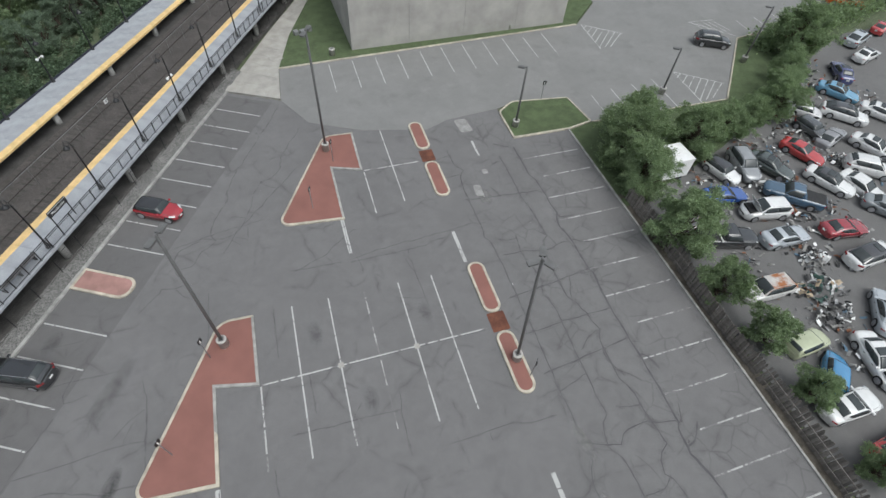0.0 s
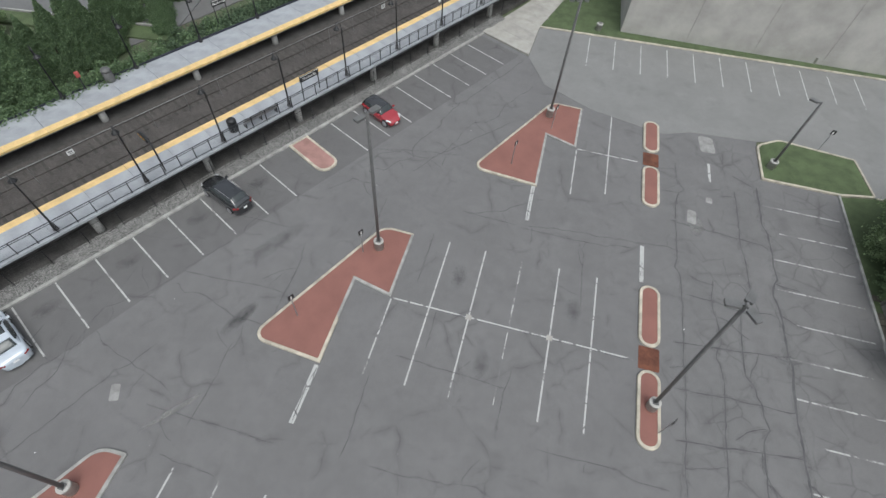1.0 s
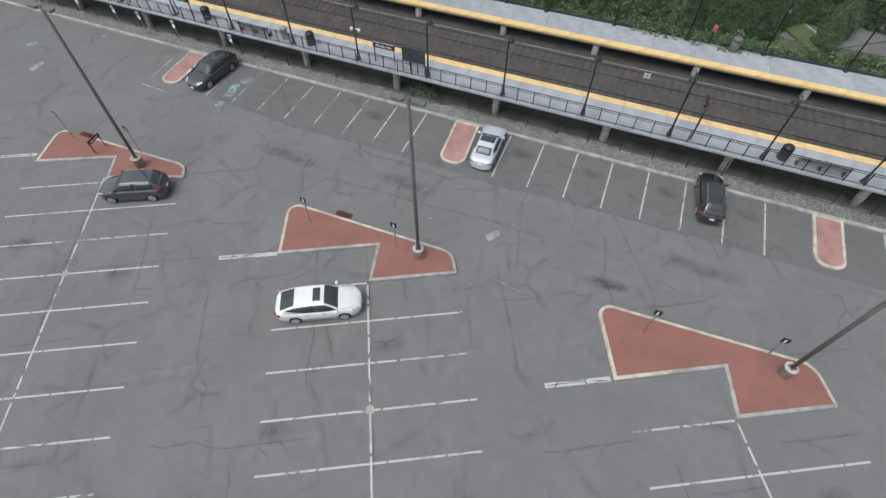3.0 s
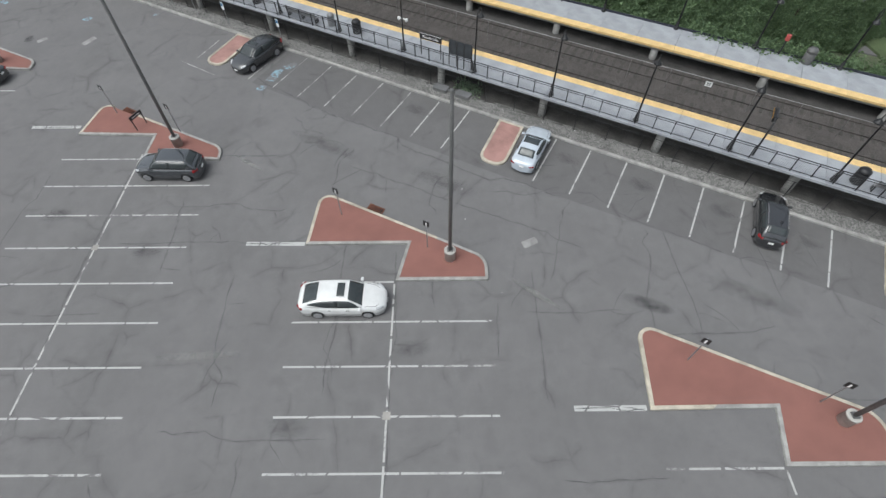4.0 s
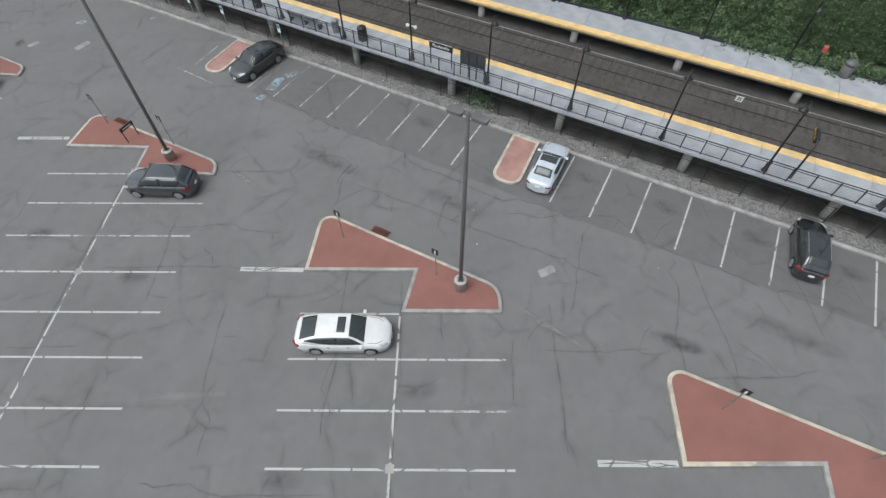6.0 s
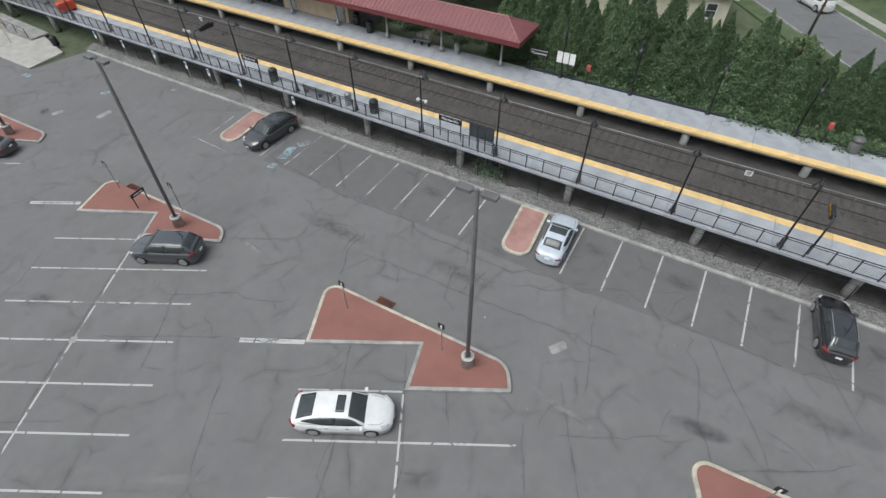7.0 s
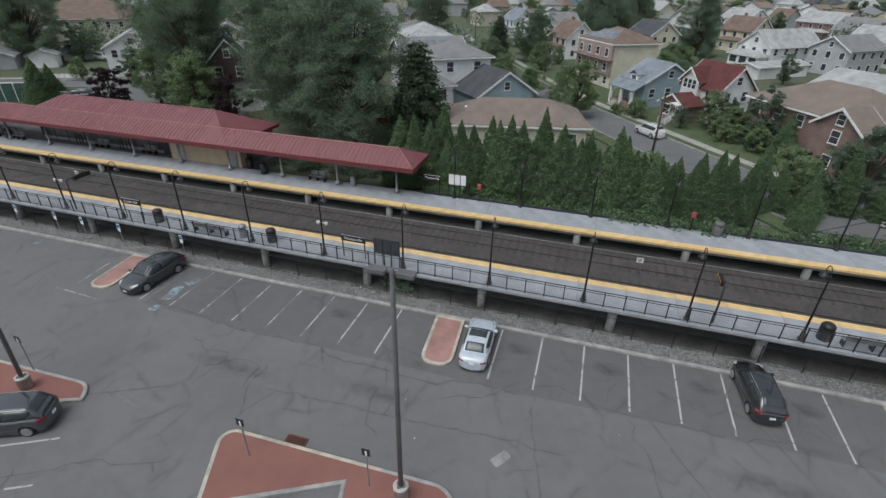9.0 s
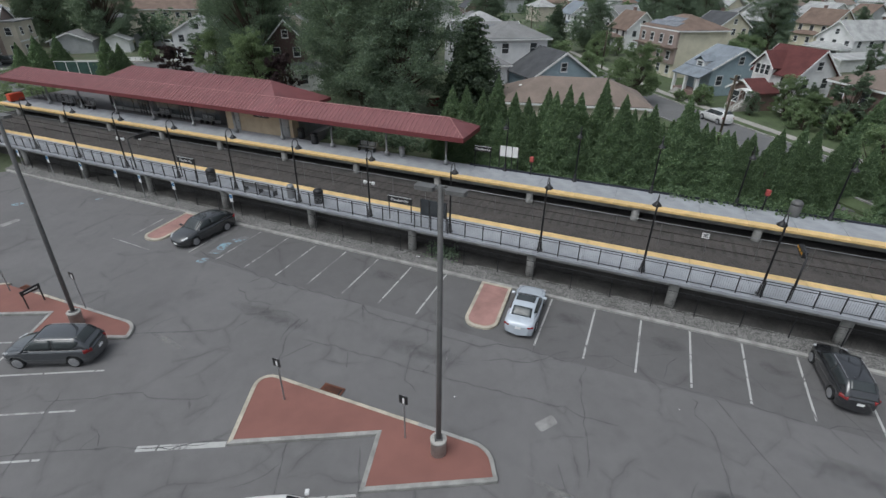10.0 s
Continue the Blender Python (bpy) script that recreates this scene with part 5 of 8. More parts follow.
for x, y, h, a in ((27.75, 21.95, 6.9, 150), (34.8, 41.3, 7.5, 250), (61.4, 27.3, 7.0, 150), (46.9, 23.6, 5.6, 150)):
    lot_lamp(pose(x, y, 0.05), h, (a,), 0.8, "dark single-head parking lamp on a concrete pedestal")
lot_lamp(pose(11.4, 39.8, 0.05), 0.9, (), 0.8, "short concrete lamp pedestal without its lamp in the grass")


def post_sign(x, y, rz, h=2.3, double=False):
    t = thing("lot_sign", pose(x, y, 0.13, 0, 0, rz), "small black parking notice on a thin steel post", "sign", "lot signs")
    bm = bmesh.new()
    box(bm, -0.025, 0.025, -0.025, 0.025, 0, h)
    part("post", bm, M_GALV, t)
    bm = bmesh.new()
    box(bm, -0.2, 0.2, -0.045, -0.026, h - 0.42, h + 0.02)
    p = part("panel", bm, M_SIGNBLACK, t)
    bm = bmesh.new()
    box(bm, -0.045, 0.045, -0.05, -0.0455, h - 0.4, h - 0.1)
    part("text_bar", bm, M_WHITE, p)


for dx, dy in ROW_SHIFT[:4]:
    post_sign(dx - (4.75 if dx < -20 else 5.38 if dy == 0 else 5.15), dy - (3.11 if dy == 0 else 3.8), 62, 2.55)
    if (dx, dy) != (-22.0, -38.25):
        post_sign(dx - (3.06 if dy == 0 else 2.45), dy + (2.96 if dy == 0 else 1.9), 62, 2.55)
post_sign(32.4, 25.7, 0)
post_sign(18.0, -4.4, 62)
# low dark sign frame on the fourth island
t = thing("sign_frame", pose(-24.75, -39.3, 0.13, 0, 0, 156), "low black two-legged sign board on the island", "sign")
for q in (-0.49, 0.49):
    bm = bmesh.new()
    box(bm, q - 0.03, q + 0.03, -0.03, 0.03, 0, 1.2)
    part("leg", bm, M_BLACK, t)
bm = bmesh.new()
box(bm, -0.56, 0.56, -0.04, 0.04, 0.92, 1.22)
p = part("board", bm, M_SIGNBLACK, t, bevel=0.01)
bm = bmesh.new()
box(bm, -0.38, 0.38, -0.047, -0.0405, 1.04, 1.10)
part("text_bar", bm, M_WHITE, p)

# ---- cars ----
def wheel_mesh():
    bm = bmesh.new()
    lathe(bm, [(0.23, -0.11), (0.31, -0.11), (0.335, -0.07), (0.335, 0.07), (0.31, 0.11), (0.23, 0.11)], 20, pose(0, 0, 0, 90))
    ty = bpy.data.meshes.new("tyre")
    bm.to_mesh(ty), bm.free()
    ty.materials.append(M_TYRE)
    bm = bmesh.new()
    lathe(bm, [(0.03, -0.125), (0.17, -0.112), (0.2, -0.118), (0.262, -0.122), (0.262, 0.122), (0.2, 0.118), (0.17, 0.112), (0.03, 0.125)], 16, pose(0, 0, 0, 90))
    for k in range(5):
        m = Matrix.Rotation(2 * math.pi * k / 5, 4, "Y")
        box(bm, -0.035, 0.035, -0.13, 0.13, 0.04, 0.22, m)
    ri = bpy.data.meshes.new("rim")
    bm.to_mesh(ri), bm.free()
    ri.materials.append(M_RIM)
    return ty, ri


TYRE, RIM = wheel_mesh()

# kind: length, half width, wheelbase front/rear, hood z, belt z, deck z, roof z, windscreen base/top x, roof rear x, rear glass base x
CARS = {
    "sedan": (4.75, 0.91, 1.42, -1.38, 0.86, 0.93, 1.02, 1.45, 0.85, 0.05, -1.15, -1.72),
    "coupe": (4.55, 0.90, 1.36, -1.32, 0.82, 0.90, 0.98, 1.34, 0.70, -0.10, -1.0, -1.75),
    "crossover": (5.02, 0.96, 1.45, -1.40, 0.97, 1.04, 1.10, 1.62, 1.22, 0.42, -1.05, -2.32),
    "suv": (4.65, 0.94, 1.40, -1.38, 1.02, 1.10, 1.10, 1.70, 1.05, 0.35, -1.60, -2.25),
    "hatch": (3.85, 0.85, 1.22, -1.22, 0.88, 0.95, 0.98, 1.42, 0.75, 0.35, -1.45, -1.85),
    "pickup": (5.5, 0.95, 1.75, -1.60, 1.05, 1.10, 1.08, 1.76, 1.05, 0.5, -0.55, -0.8),
}


def lerp_list(x, pts):
    for (xa, a), (xb, b) in zip(pts, pts[1:]):
        if x <= xb:
            return a + (b - a) * (x - xa) / (xb - xa)
    return pts[-1][1]


def build_car(kind):
    L, hw, wf, wr, zh, zb, zd, zr, xa, xb, xc, xd = CARS[kind]
    h = L / 2
    car = new("car")
    xs = sorted(set([round(v, 3) for v in [-h, -h + 0.05, -h + 0.18, -h + 0.4, xd, xc, xb, xa, 0.0, h - 0.75, h - 0.4, h - 0.18, h - 0.05, h] + [w + o for w in (wf, wr) for o in (-0.5, -0.39, -0.33, -0.2, 0, 0.2, 0.33, 0.39, 0.5)]]))
    top = [(-h, zd - 0.25), (-h + 0.05, zd - 0.12), (-h + 0.18, zd - 0.03), (-h + 0.4, zd), (xd, zd), (0, zb), (xa, zb - 0.01), (h - 0.75, zh - 0.03), (h - 0.4, zh - 0.11), (h - 0.18, zh - 0.22), (h - 0.05, zh - 0.32), (h, zh - 0.42)]
    if kind == "pickup":
        top = [(-h, zd - 0.05), (-h + 0.05, zd), (xd, zd), (0, zb), (xa, zb), (h - 0.5, zh - 0.04), (h - 0.15, zh - 0.12), (h - 0.04, zh - 0.25), (h, zh - 0.4)]
    wid = [(-h, hw * 0.60), (-h + 0.05, hw * 0.75), (-h + 0.18, hw * 0.87), (-h + 0.4, hw * 0.95), (-0.6, hw), (h - 0.95, hw * 0.985), (h - 0.6, hw * 0.94), (h - 0.4, hw * 0.87), (h - 0.18, hw * 0.72), (h - 0.05, hw * 0.54), (h, hw * 0.36)]
    bm = bmesh.new()
    rings = []
    for x in xs:
        zt, w = lerp_list(x, top), lerp_list(x, wid)
        arch = 0.0
        for c in (wf, wr):
            if abs(x - c) < 0.385:
                arch = max(arch, 0.33 + math.sqrt(0.385 ** 2 - (x - c) ** 2))
        end = 0.1 if abs(x) > h - 0.1 else 0.0
        zl = max(0.2 + end, arch)
        zm = min(max(0.58, zl + 0.04), zt - 0.07)
        half = [(0, zt + 0.03), (w * 0.5, zt + 0.022), (w * 0.8, zt - 0.006), (w * 0.94, zt - 0.055), (w * 0.99, zm + 0.62 * (zt - 0.05 - zm)), (w, zm), (w * 0.985, min(zl + 0.02, zm)), (w * 0.82, min(max(0.2, zl), zm)), (0, 0.2)]
        ring = [bm.verts.new((x, y, z)) for y, z in half] + [bm.verts.new((x, -y, z)) for y, z in half[-2:0:-1]]
        rings.append(ring)
    n = len(rings[0])
    for a, b in zip(rings, rings[1:]):
        for j in range(n):
            f = bm.faces.new((a[j], b[j], b[(j + 1) % n], a[(j + 1) % n]))
            f.smooth = True
            f.material_index = 1 if j in (6, 7, 8, 9) else 0
    bm.faces.new(rings[0][::-1]), bm.faces.new(rings[-1])
    bmesh.ops.recalc_face_normals(bm, faces=bm.faces)
    part("body", bm, [M_PAINT, M_TRIM], car)
    yt = hw * 0.73
    # cabin shell: lofted along the car, so that roof and glass curve
    def roof_z(x):
        if x >= xb:
            f = (xa - x) / (xa - xb)
            return zb - 0.03 + (zr - 0.035 - zb + 0.03) * (1 - (1 - f) ** 1.25)
        if x >= xc:
            f = (x - xc) / (xb - xc)
            return zr - 0.06 * (1 - f) - 0.035 * f + 0.12 * f * (1 - f)
        f = (x - xd) / (xc - xd)
        return zd - 0.03 + (zr - 0.06 - zd + 0.03) * (1 - (1 - f) ** 1.45)

    def half_width(x, low):
        f = (x - xd) / (xa - xd)
        w = hw * (0.93 - 0.10 * (2 * f - 1) ** 4 - 0.03 * (1 - f))
        k = max(0.0, min(1.0, (roof_z(x) - zb) / (zr - zb)))
        return w if low else w - hw * 0.21 * k ** 0.8

    def side_pt(x, q, s):
        zt, z0_ = roof_z(x) - 0.05, lerp_list(x, top) - 0.03
        zt = max(zt, z0_)
        y = half_width(x, True) + (half_width(x, False) - half_width(x, True)) * q ** 1.25
        return Vector((x, s * y, z0_ + (zt - z0_) * q))

    def top_pt(x, g):
        zt, z0_ = roof_z(x), lerp_list(x, top) - 0.03
        y = half_width(x, False) * g
        return Vector((x, y, max(zt - 0.05, z0_) + 0.05 * (1 - g ** 4) * min(1.0, max(0.0, (zt - z0_) * 8))))

    bm = bmesh.new()
    rings = []
    xs = sorted(set([round(xd + (xa - xd) * i / 16, 3) for i in range(17)] + [xb, xc]))
    for x in xs:
        pts = [side_pt(x, q, 1) for q in (0, 0.35, 0.7)] + [top_pt(x, g) for g in (1, 0.8, 0.4, 0, -0.4, -0.8, -1)] + [side_pt(x, q, -1) for q in (0.7, 0.35, 0)]
        rings.append([bm.verts.new(p) for p in pts])
    for r0, r1 in zip(rings, rings[1:]):
        for j in range(len(r0) - 1):
            bm.faces.new((r0[j], r0[j + 1], r1[j + 1], r1[j])).smooth = True
        bm.faces.new((r0[-1], r0[0], r1[0], r1[-1]))
    bm.faces.new(rings[0]), bm.faces.new(rings[-1][::-1])
    bmesh.ops.recalc_face_normals(bm, faces=bm.faces)
    part("cabin", bm, M_PAINT, car)

    def pane(name, surf, u0, u1, v0, v1, nu=10, nv=8, mat=None, proud=0.02):
        """A curved pane lying just proud of the cabin."""
        bm = bmesh.new()
        g = []
        for i in range(nu + 1):
            row = []
            for j in range(nv + 1):
                u, v = u0 + (u1 - u0) * i / nu, v0 + (v1 - v0) * j / nv
                p = surf(u, v)
                n = (surf(u + 0.02, v) - surf(u - 0.02, v)).cross(surf(u, v + 0.02) - surf(u, v - 0.02))
                n = n.normalized() if n.length > 1e-9 else Vector((0, 0, 1))
                if n.dot(p - Vector((0, 0, 0.8))) < 0:
                    n = -n
                row.append((bm.verts.new(p + n * proud), bm.verts.new(p - n * 0.015)))
            g.append(row)
        for r0, r1 in zip(g, g[1:]):
            for j in range(nv):
                for k in (0, 1):
                    bm.faces.new((r0[j][k], r0[j + 1][k], r1[j + 1][k], r1[j][k])).smooth = True
        edge = [(i, 0) for i in range(nu)] + [(nu, j) for j in range(nv)] + [(i, nv) for i in range(nu, 0, -1)] + [(0, j) for j in range(nv, 0, -1)]
        for (i, j), (i2, j2) in zip(edge, edge[1:] + edge[:1]):
            bm.faces.new((g[i][j][0], g[i2][j2][0], g[i2][j2][1], g[i][j][1]))
        bmesh.ops.recalc_face_normals(bm, faces=bm.faces)
        part(name, bm, mat or M_GLASSCAR, car)

    pane("windscreen", top_pt, xa - 0.08 * (xa - xb), xb + 0.02, -0.9, 0.9)
    low = 0.36 if kind in ("suv", "hatch", "pickup") else 0.14
    pane("rear_window", top_pt, xd + low * (xc - xd), xc - (0.2 if kind == "crossover" else 0.05) * (xc - xd), -0.84, 0.84)
    xm = (xb + xc) / 2 + 0.12 if kind != "pickup" else xc + 0.1
    for s in (1, -1):
        x_front = xa - 0.14 * (xa - xb)
        x_rear = xc - {"crossover": 0.62, "suv": 0.30, "hatch": 0.1, "pickup": -0.05}.get(kind, 0.34) * (xc - xd)

        def glass_side(x, v, s=s):
            f = (x - x_rear) / (x_front - x_rear)
            reach = {"crossover": 0.42, "suv": 0.14, "hatch": 0.12, "pickup": 0.05}.get(kind, 0.3)
            hi = 0.92 * min(1.0, max(0.0, (1 - f) / 0.12)) ** 0.6
            sill = 0.1 + 0.62 * max(0.0, 1 - f / reach) ** 2
            hi = max(hi, sill + 0.04)
            return side_pt(x, sill + (hi - sill) * v, s)
        xs_ = [x_rear, xm - 0.03, xm + 0.03, x_front] if kind != "pickup" else [xm, x_front]
        for x0, x1 in zip(xs_[::2], xs_[1::2]):
            pane("side_window", glass_side, x0, x1, 0.0, 1.0, 8, 3)
        if kind != "pickup":
            pane("pillar_trim", glass_side, xm - 0.03, xm + 0.03, 0.02, 0.98, 2, 3, M_TRIM, 0.008)
        bm = bmesh.new()
        box(bm, xa - 0.25, xa - 0.08, min(s * hw * 0.93, s * (hw + 0.17)), max(s * hw * 0.93, s * (hw + 0.17)), zb, zb + 0.13)
        part("mirror", bm, M_PAINT, car, bevel=0.03)
        bm = bmesh.new()
        m = pose(h - 0.34, s * hw * 0.71, zh - 0.2, 0, 20, -s * 38)
        box(bm, -0.27, 0.2, -0.085, 0.085, -0.05, 0.05, m)
        part("headlight", bm, M_LAMPWHITE, car, bevel=0.03)
        bm = bmesh.new()
        if kind in ("suv", "crossover", "hatch"):
            m = pose(-h + 0.2, s * hw * 0.755, zd - 0.18, 0, 0, -s * 40)
            box(bm, -0.10, 0.09, -0.2, 0.22, -0.08, 0.09, m)
        else:
            m = pose(-h + 0.12, s * hw * 0.73, zd - 0.2, 0, 0, -s * 28)
            box(bm, -0.09, 0.05, -0.17, 0.17, -0.035, 0.045, m)
        part("tail_light", bm, M_LAMPRED, car, bevel=0.02)
        bm = bmesh.new()
        for x in (0.28, -0.72):
            box(bm, x, x + 0.16, min(s * hw, s * (hw + 0.02)), max(s * hw, s * (hw + 0.02)), zb - 0.16, zb - 0.13)
        part("handle", bm, M_TRIM, car)
    bm = bmesh.new()
    box(bm, h - 0.1, h + 0.012, -hw * 0.42, hw * 0.42, zh - 0.52, zh - 0.38)
    part("grille", bm, M_TRIM, car, bevel=0.02)
    for x, z in ((h + 0.005, 0.36), (-h - 0.02, 0.66)):
        bm = bmesh.new()
        box(bm, x - 0.01, x + 0.012, -0.16, 0.16, z, z + 0.14)
        part("number_plate", bm, M_WHITE, car)
    if kind == "crossover":
        pane("sunroof", top_pt, xb - 0.62, xb - 0.2, -0.64, 0.64)
    if kind == "sedan":
        pane("sunroof", top_pt, xb - 0.70, xb - 0.05, -0.84, 0.84)
    # bonnet shut lines and a wiper at the foot of the screen
    bm = bmesh.new()
    for s in (1, -1):
        pts = [(xa + 0.12, hw * 0.80), (xa + 0.5 * (h - xa), hw * 0.74), (h - 0.42, hw * 0.56)]
        for (x0, y0), (x1, y1) in zip(pts, pts[1:]):
            z0, z1 = lerp_list(x0, top), lerp_list(x1, top)
            tube(bm, (x0, s * y0, z0 + 0.002), (x1, s * y1, z1 + 0.004), 0.009, 0.009, 5)
    part("bonnet_seam", bm, M_TRIM, car)
    bm = bmesh.new()
    for y in (0.42, -0.1):
        p, q = top_pt(xa - 0.12, y), top_pt(xa - 0.30, y - 0.45)
        tube(bm, p + Vector((0, 0, 0.025)), q + Vector((0, 0, 0.025)), 0.011, 0.009, 5)
    part("wiper", bm, M_TRIM, car)
    if kind == "suv":
        for s in (1, -1):
            bm = bmesh.new()
            a, b = top_pt(xb - 0.15, 0.94 * s), top_pt(xc + 0.05, 0.94 * s)
            c = top_pt((a.x + b.x) / 2, 0.94 * s)
            up = Vector((0, 0, 0.035))
            tube(bm, a + up * 0.3, a + up + Vector((-0.12, 0, 0)), 0.016, 0.016, 6)
            tube(bm, a + up + Vector((-0.12, 0, 0)), c + up, 0.016, 0.016, 6)
            tube(bm, c + up, b + up, 0.016, 0.016, 6)
            part("roof_rail", bm, M_RIM, car)
    if kind == "pickup":
        bm = bmesh.new()
        box(bm, -h + 0.1, xd - 0.15, -hw * 0.8, hw * 0.8, zd + 0.0, zd + 0.035)
        part("bed_cover", bm, M_TRIM, car)
    for x in (wf, wr):
        for s in (1, -1):
            w = link("wheel", TYRE, car, pose(x, s * (hw - 0.115), 0.335))
            link("rim", RIM, w)
    return car


MODELS = {}


def car(kind, m, colour, label, group="", name="car", drop=()):
    if kind not in MODELS:
        MODELS[kind] = ob = build_car(kind)
        ob.matrix_basis = m
    else:
        ob = copy_thing(MODELS[kind], m)
    ob.name = name
    tagged(ob, label, "car", group)
    for c in list(ob.children):
        c.color = (*colour, 1)
        if c.name.split(".")[0] in drop:
            for g in list(c.children):
                bpy.data.objects.remove(g)
            bpy.data.objects.remove(c)
    return ob


WHITE, SILVER, BLACKC, GREYC = (0.72, 0.72, 0.71), (0.42, 0.45, 0.48), (0.02, 0.021, 0.024), (0.034, 0.039, 0.046)
car("crossover", pose(-9.06, -21.95, 0, 0, 0, 90), WHITE, "clean white fastback crossover parked in a marked bay", "parked cars")
car("suv", pose(-19.95, -35.4, 0, 0, 0, 268), GREYC, "dark grey estate SUV parked in a marked bay", "parked cars")
car("suv", PL @ pose(2.05, 6.55, 0, 0, 0, 95.5) @ Matrix.Diagonal((0.98, 0.92, 0.94, 1)), BLACKC, "shiny black SUV parked nose to the platform kerb", "parked cars")
car("sedan", PL @ pose(-14.05, 5.75, 0, 0, 0, 92.5), (0.52, 0.57, 0.63), "pale silver-blue saloon parked nose to the kerb", "parked cars")
car("crossover", PL @ pose(-39.6, 5.75, 0, 0, 0, 265), (0.022, 0.024, 0.027), "black saloon parked tail to the kerb beside the red island", "parked cars")
mini = car("hatch", PL @ pose(17.35, 5.55, 0, 0, 0, 270), (0.33, 0.02, 0.03), "small red hatchback with black roof parked by the kerb", "parked cars")
for c in mini.children:
    if c.name.split(".")[0] == "cabin":
        c.color = (0.02, 0.02, 0.022, 1)
car("sedan", pose(-31.0, -55.2, 0, 0, 0, 268), (0.02, 0.022, 0.025), "dark saloon parked by the southern island", "parked cars")
car("suv", pose(59.9, 31.9, 0, 0, 0, -28), (0.012, 0.013, 0.015), "black SUV driving on the pale asphalt", "parked cars")
car("suv", pose(-58.6, 24.1, 1.66, 0, 0, 190), WHITE, "white SUV parked at the street kerb", "parked cars")

YARD = [("hatch", 44.9, 10.0, -74, WHITE), ("suv", 47.6, 10.2, -102, (0.26, 0.27, 0.28)), ("sedan", 50.3, 9.4, -64, (0.05, 0.065, 0.06)), ("coupe", 55.3, 10.4, -67, (0.42, 0.03, 0.03)),
        ("sedan", 54.7, 6.0, -64, WHITE), ("coupe", 43.0, 7.0, -9, (0.03, 0.09, 0.32)), ("pickup", 49.5, 5.3, 139, (0.05, 0.10, 0.16)), ("suv", 45.4, 4.4, 170, WHITE), ("sedan", 45.0, 1.2, -2, SILVER),
        ("coupe", 51.2, 0.6, -8, (0.28, 0.02, 0.03)), ("crossover", 50.9, -2.5, 4, WHITE), ("pickup", 39.6, 2.5, -15, (0.02, 0.022, 0.024)), ("sedan", 67.9, 18.4, -56, (0.12, 0.30, 0.45)), ("crossover", 65.1, 14.6, -47, WHITE),
        ("sedan", 69.8, 13.7, -56, WHITE), ("sedan", 63.7, 9.1, -66, WHITE), ("suv", 60.3, 6.6, -37, (0.66, 0.66, 0.65)), ("sedan", 71.9, 21.9, 60, (0.06, 0.07, 0.18)), ("crossover", 80.8, 28.1, 20, SILVER), ("sedan", 78.7, 24.4, 15, WHITE),
        ("coupe", 87.3, 29.9, 20, (0.45, 0.04, 0.04)), ("sedan", 57.5, 1.4, -52, (0.2, 0.22, 0.23)), ("sedan", 38.4, -12.7, 0, WHITE), ("sedan", 43.2, -10.6, -103, WHITE), ("coupe", 39.4, -15.9, 4, (0.4, 0.03, 0.03)), ("sedan", 47.4, -7.4, 50, SILVER),
        ("hatch", 59.2, 13.3, -79, (0.06, 0.065, 0.07)), ("pickup", 88.2, 37.5, -41, (0.55, 0.12, 0.02)), ("suv", 74.5, 9.0, -50, (0.3, 0.31, 0.32)), ("sedan", 70, 3, -60, WHITE), ("hatch", 62, 0.5, -55, SILVER), ("sedan", 57, -5, 10, (0.03, 0.05, 0.2)), ("suv", 52, -9, 95, WHITE)]
for i, (k, x, y, r, c) in enumerate(YARD):
    tone = "white" if c[0] > 0.6 else "red" if c[0] > 0.25 and c[1] < 0.05 else "orange" if c[0] > 0.5 else "blue" if c[2] > 1.7 * c[0] else "silver" if c[0] > 0.15 else "dark"
    car(k, pose(x, y, -0.02, 0, 0, r), c, f"{tone} {'pickup truck' if k == 'pickup' else 'car'} waiting in the crowded scrap yard", "scrap yard cars")
WRECKS = [("suv", 39.5, -3.0, 178, (0.55, 0.54, 0.52), 3), ("hatch", 39.2, -7.9, 5, (0.45, 0.48, 0.32), -4), ("hatch", 61.3, 16.5, -39, (0.6, 0.6, 0.6), 5), ("coupe", 60.6, 11.7, 20, (0.25, 0.25, 0.26), -6), ("sedan", 57.6, 4.6, -74, WHITE, 4), ("hatch", 39.3, -10.3, 40, (0.05, 0.22, 0.42), 8)]
for i, (k, x, y, r, c, tilt) in enumerate(WRECKS):
    w = car(k, pose(x, y, -0.19, tilt, tilt / 2, r), c, "stripped wreck without wheels or windows in the scrap yard", "scrap yard wrecks", "wrecked_car", ("wheel", "headlight", "mirror", "number_plate", "tail_light", "sunroof"))
    if i == 0:
        for c_ in w.children:
            if c_.name.split(".")[0] == "cabin":
                c_.data = c_.data.copy()
                c_.data.materials[0] = M_RUSTWHITE


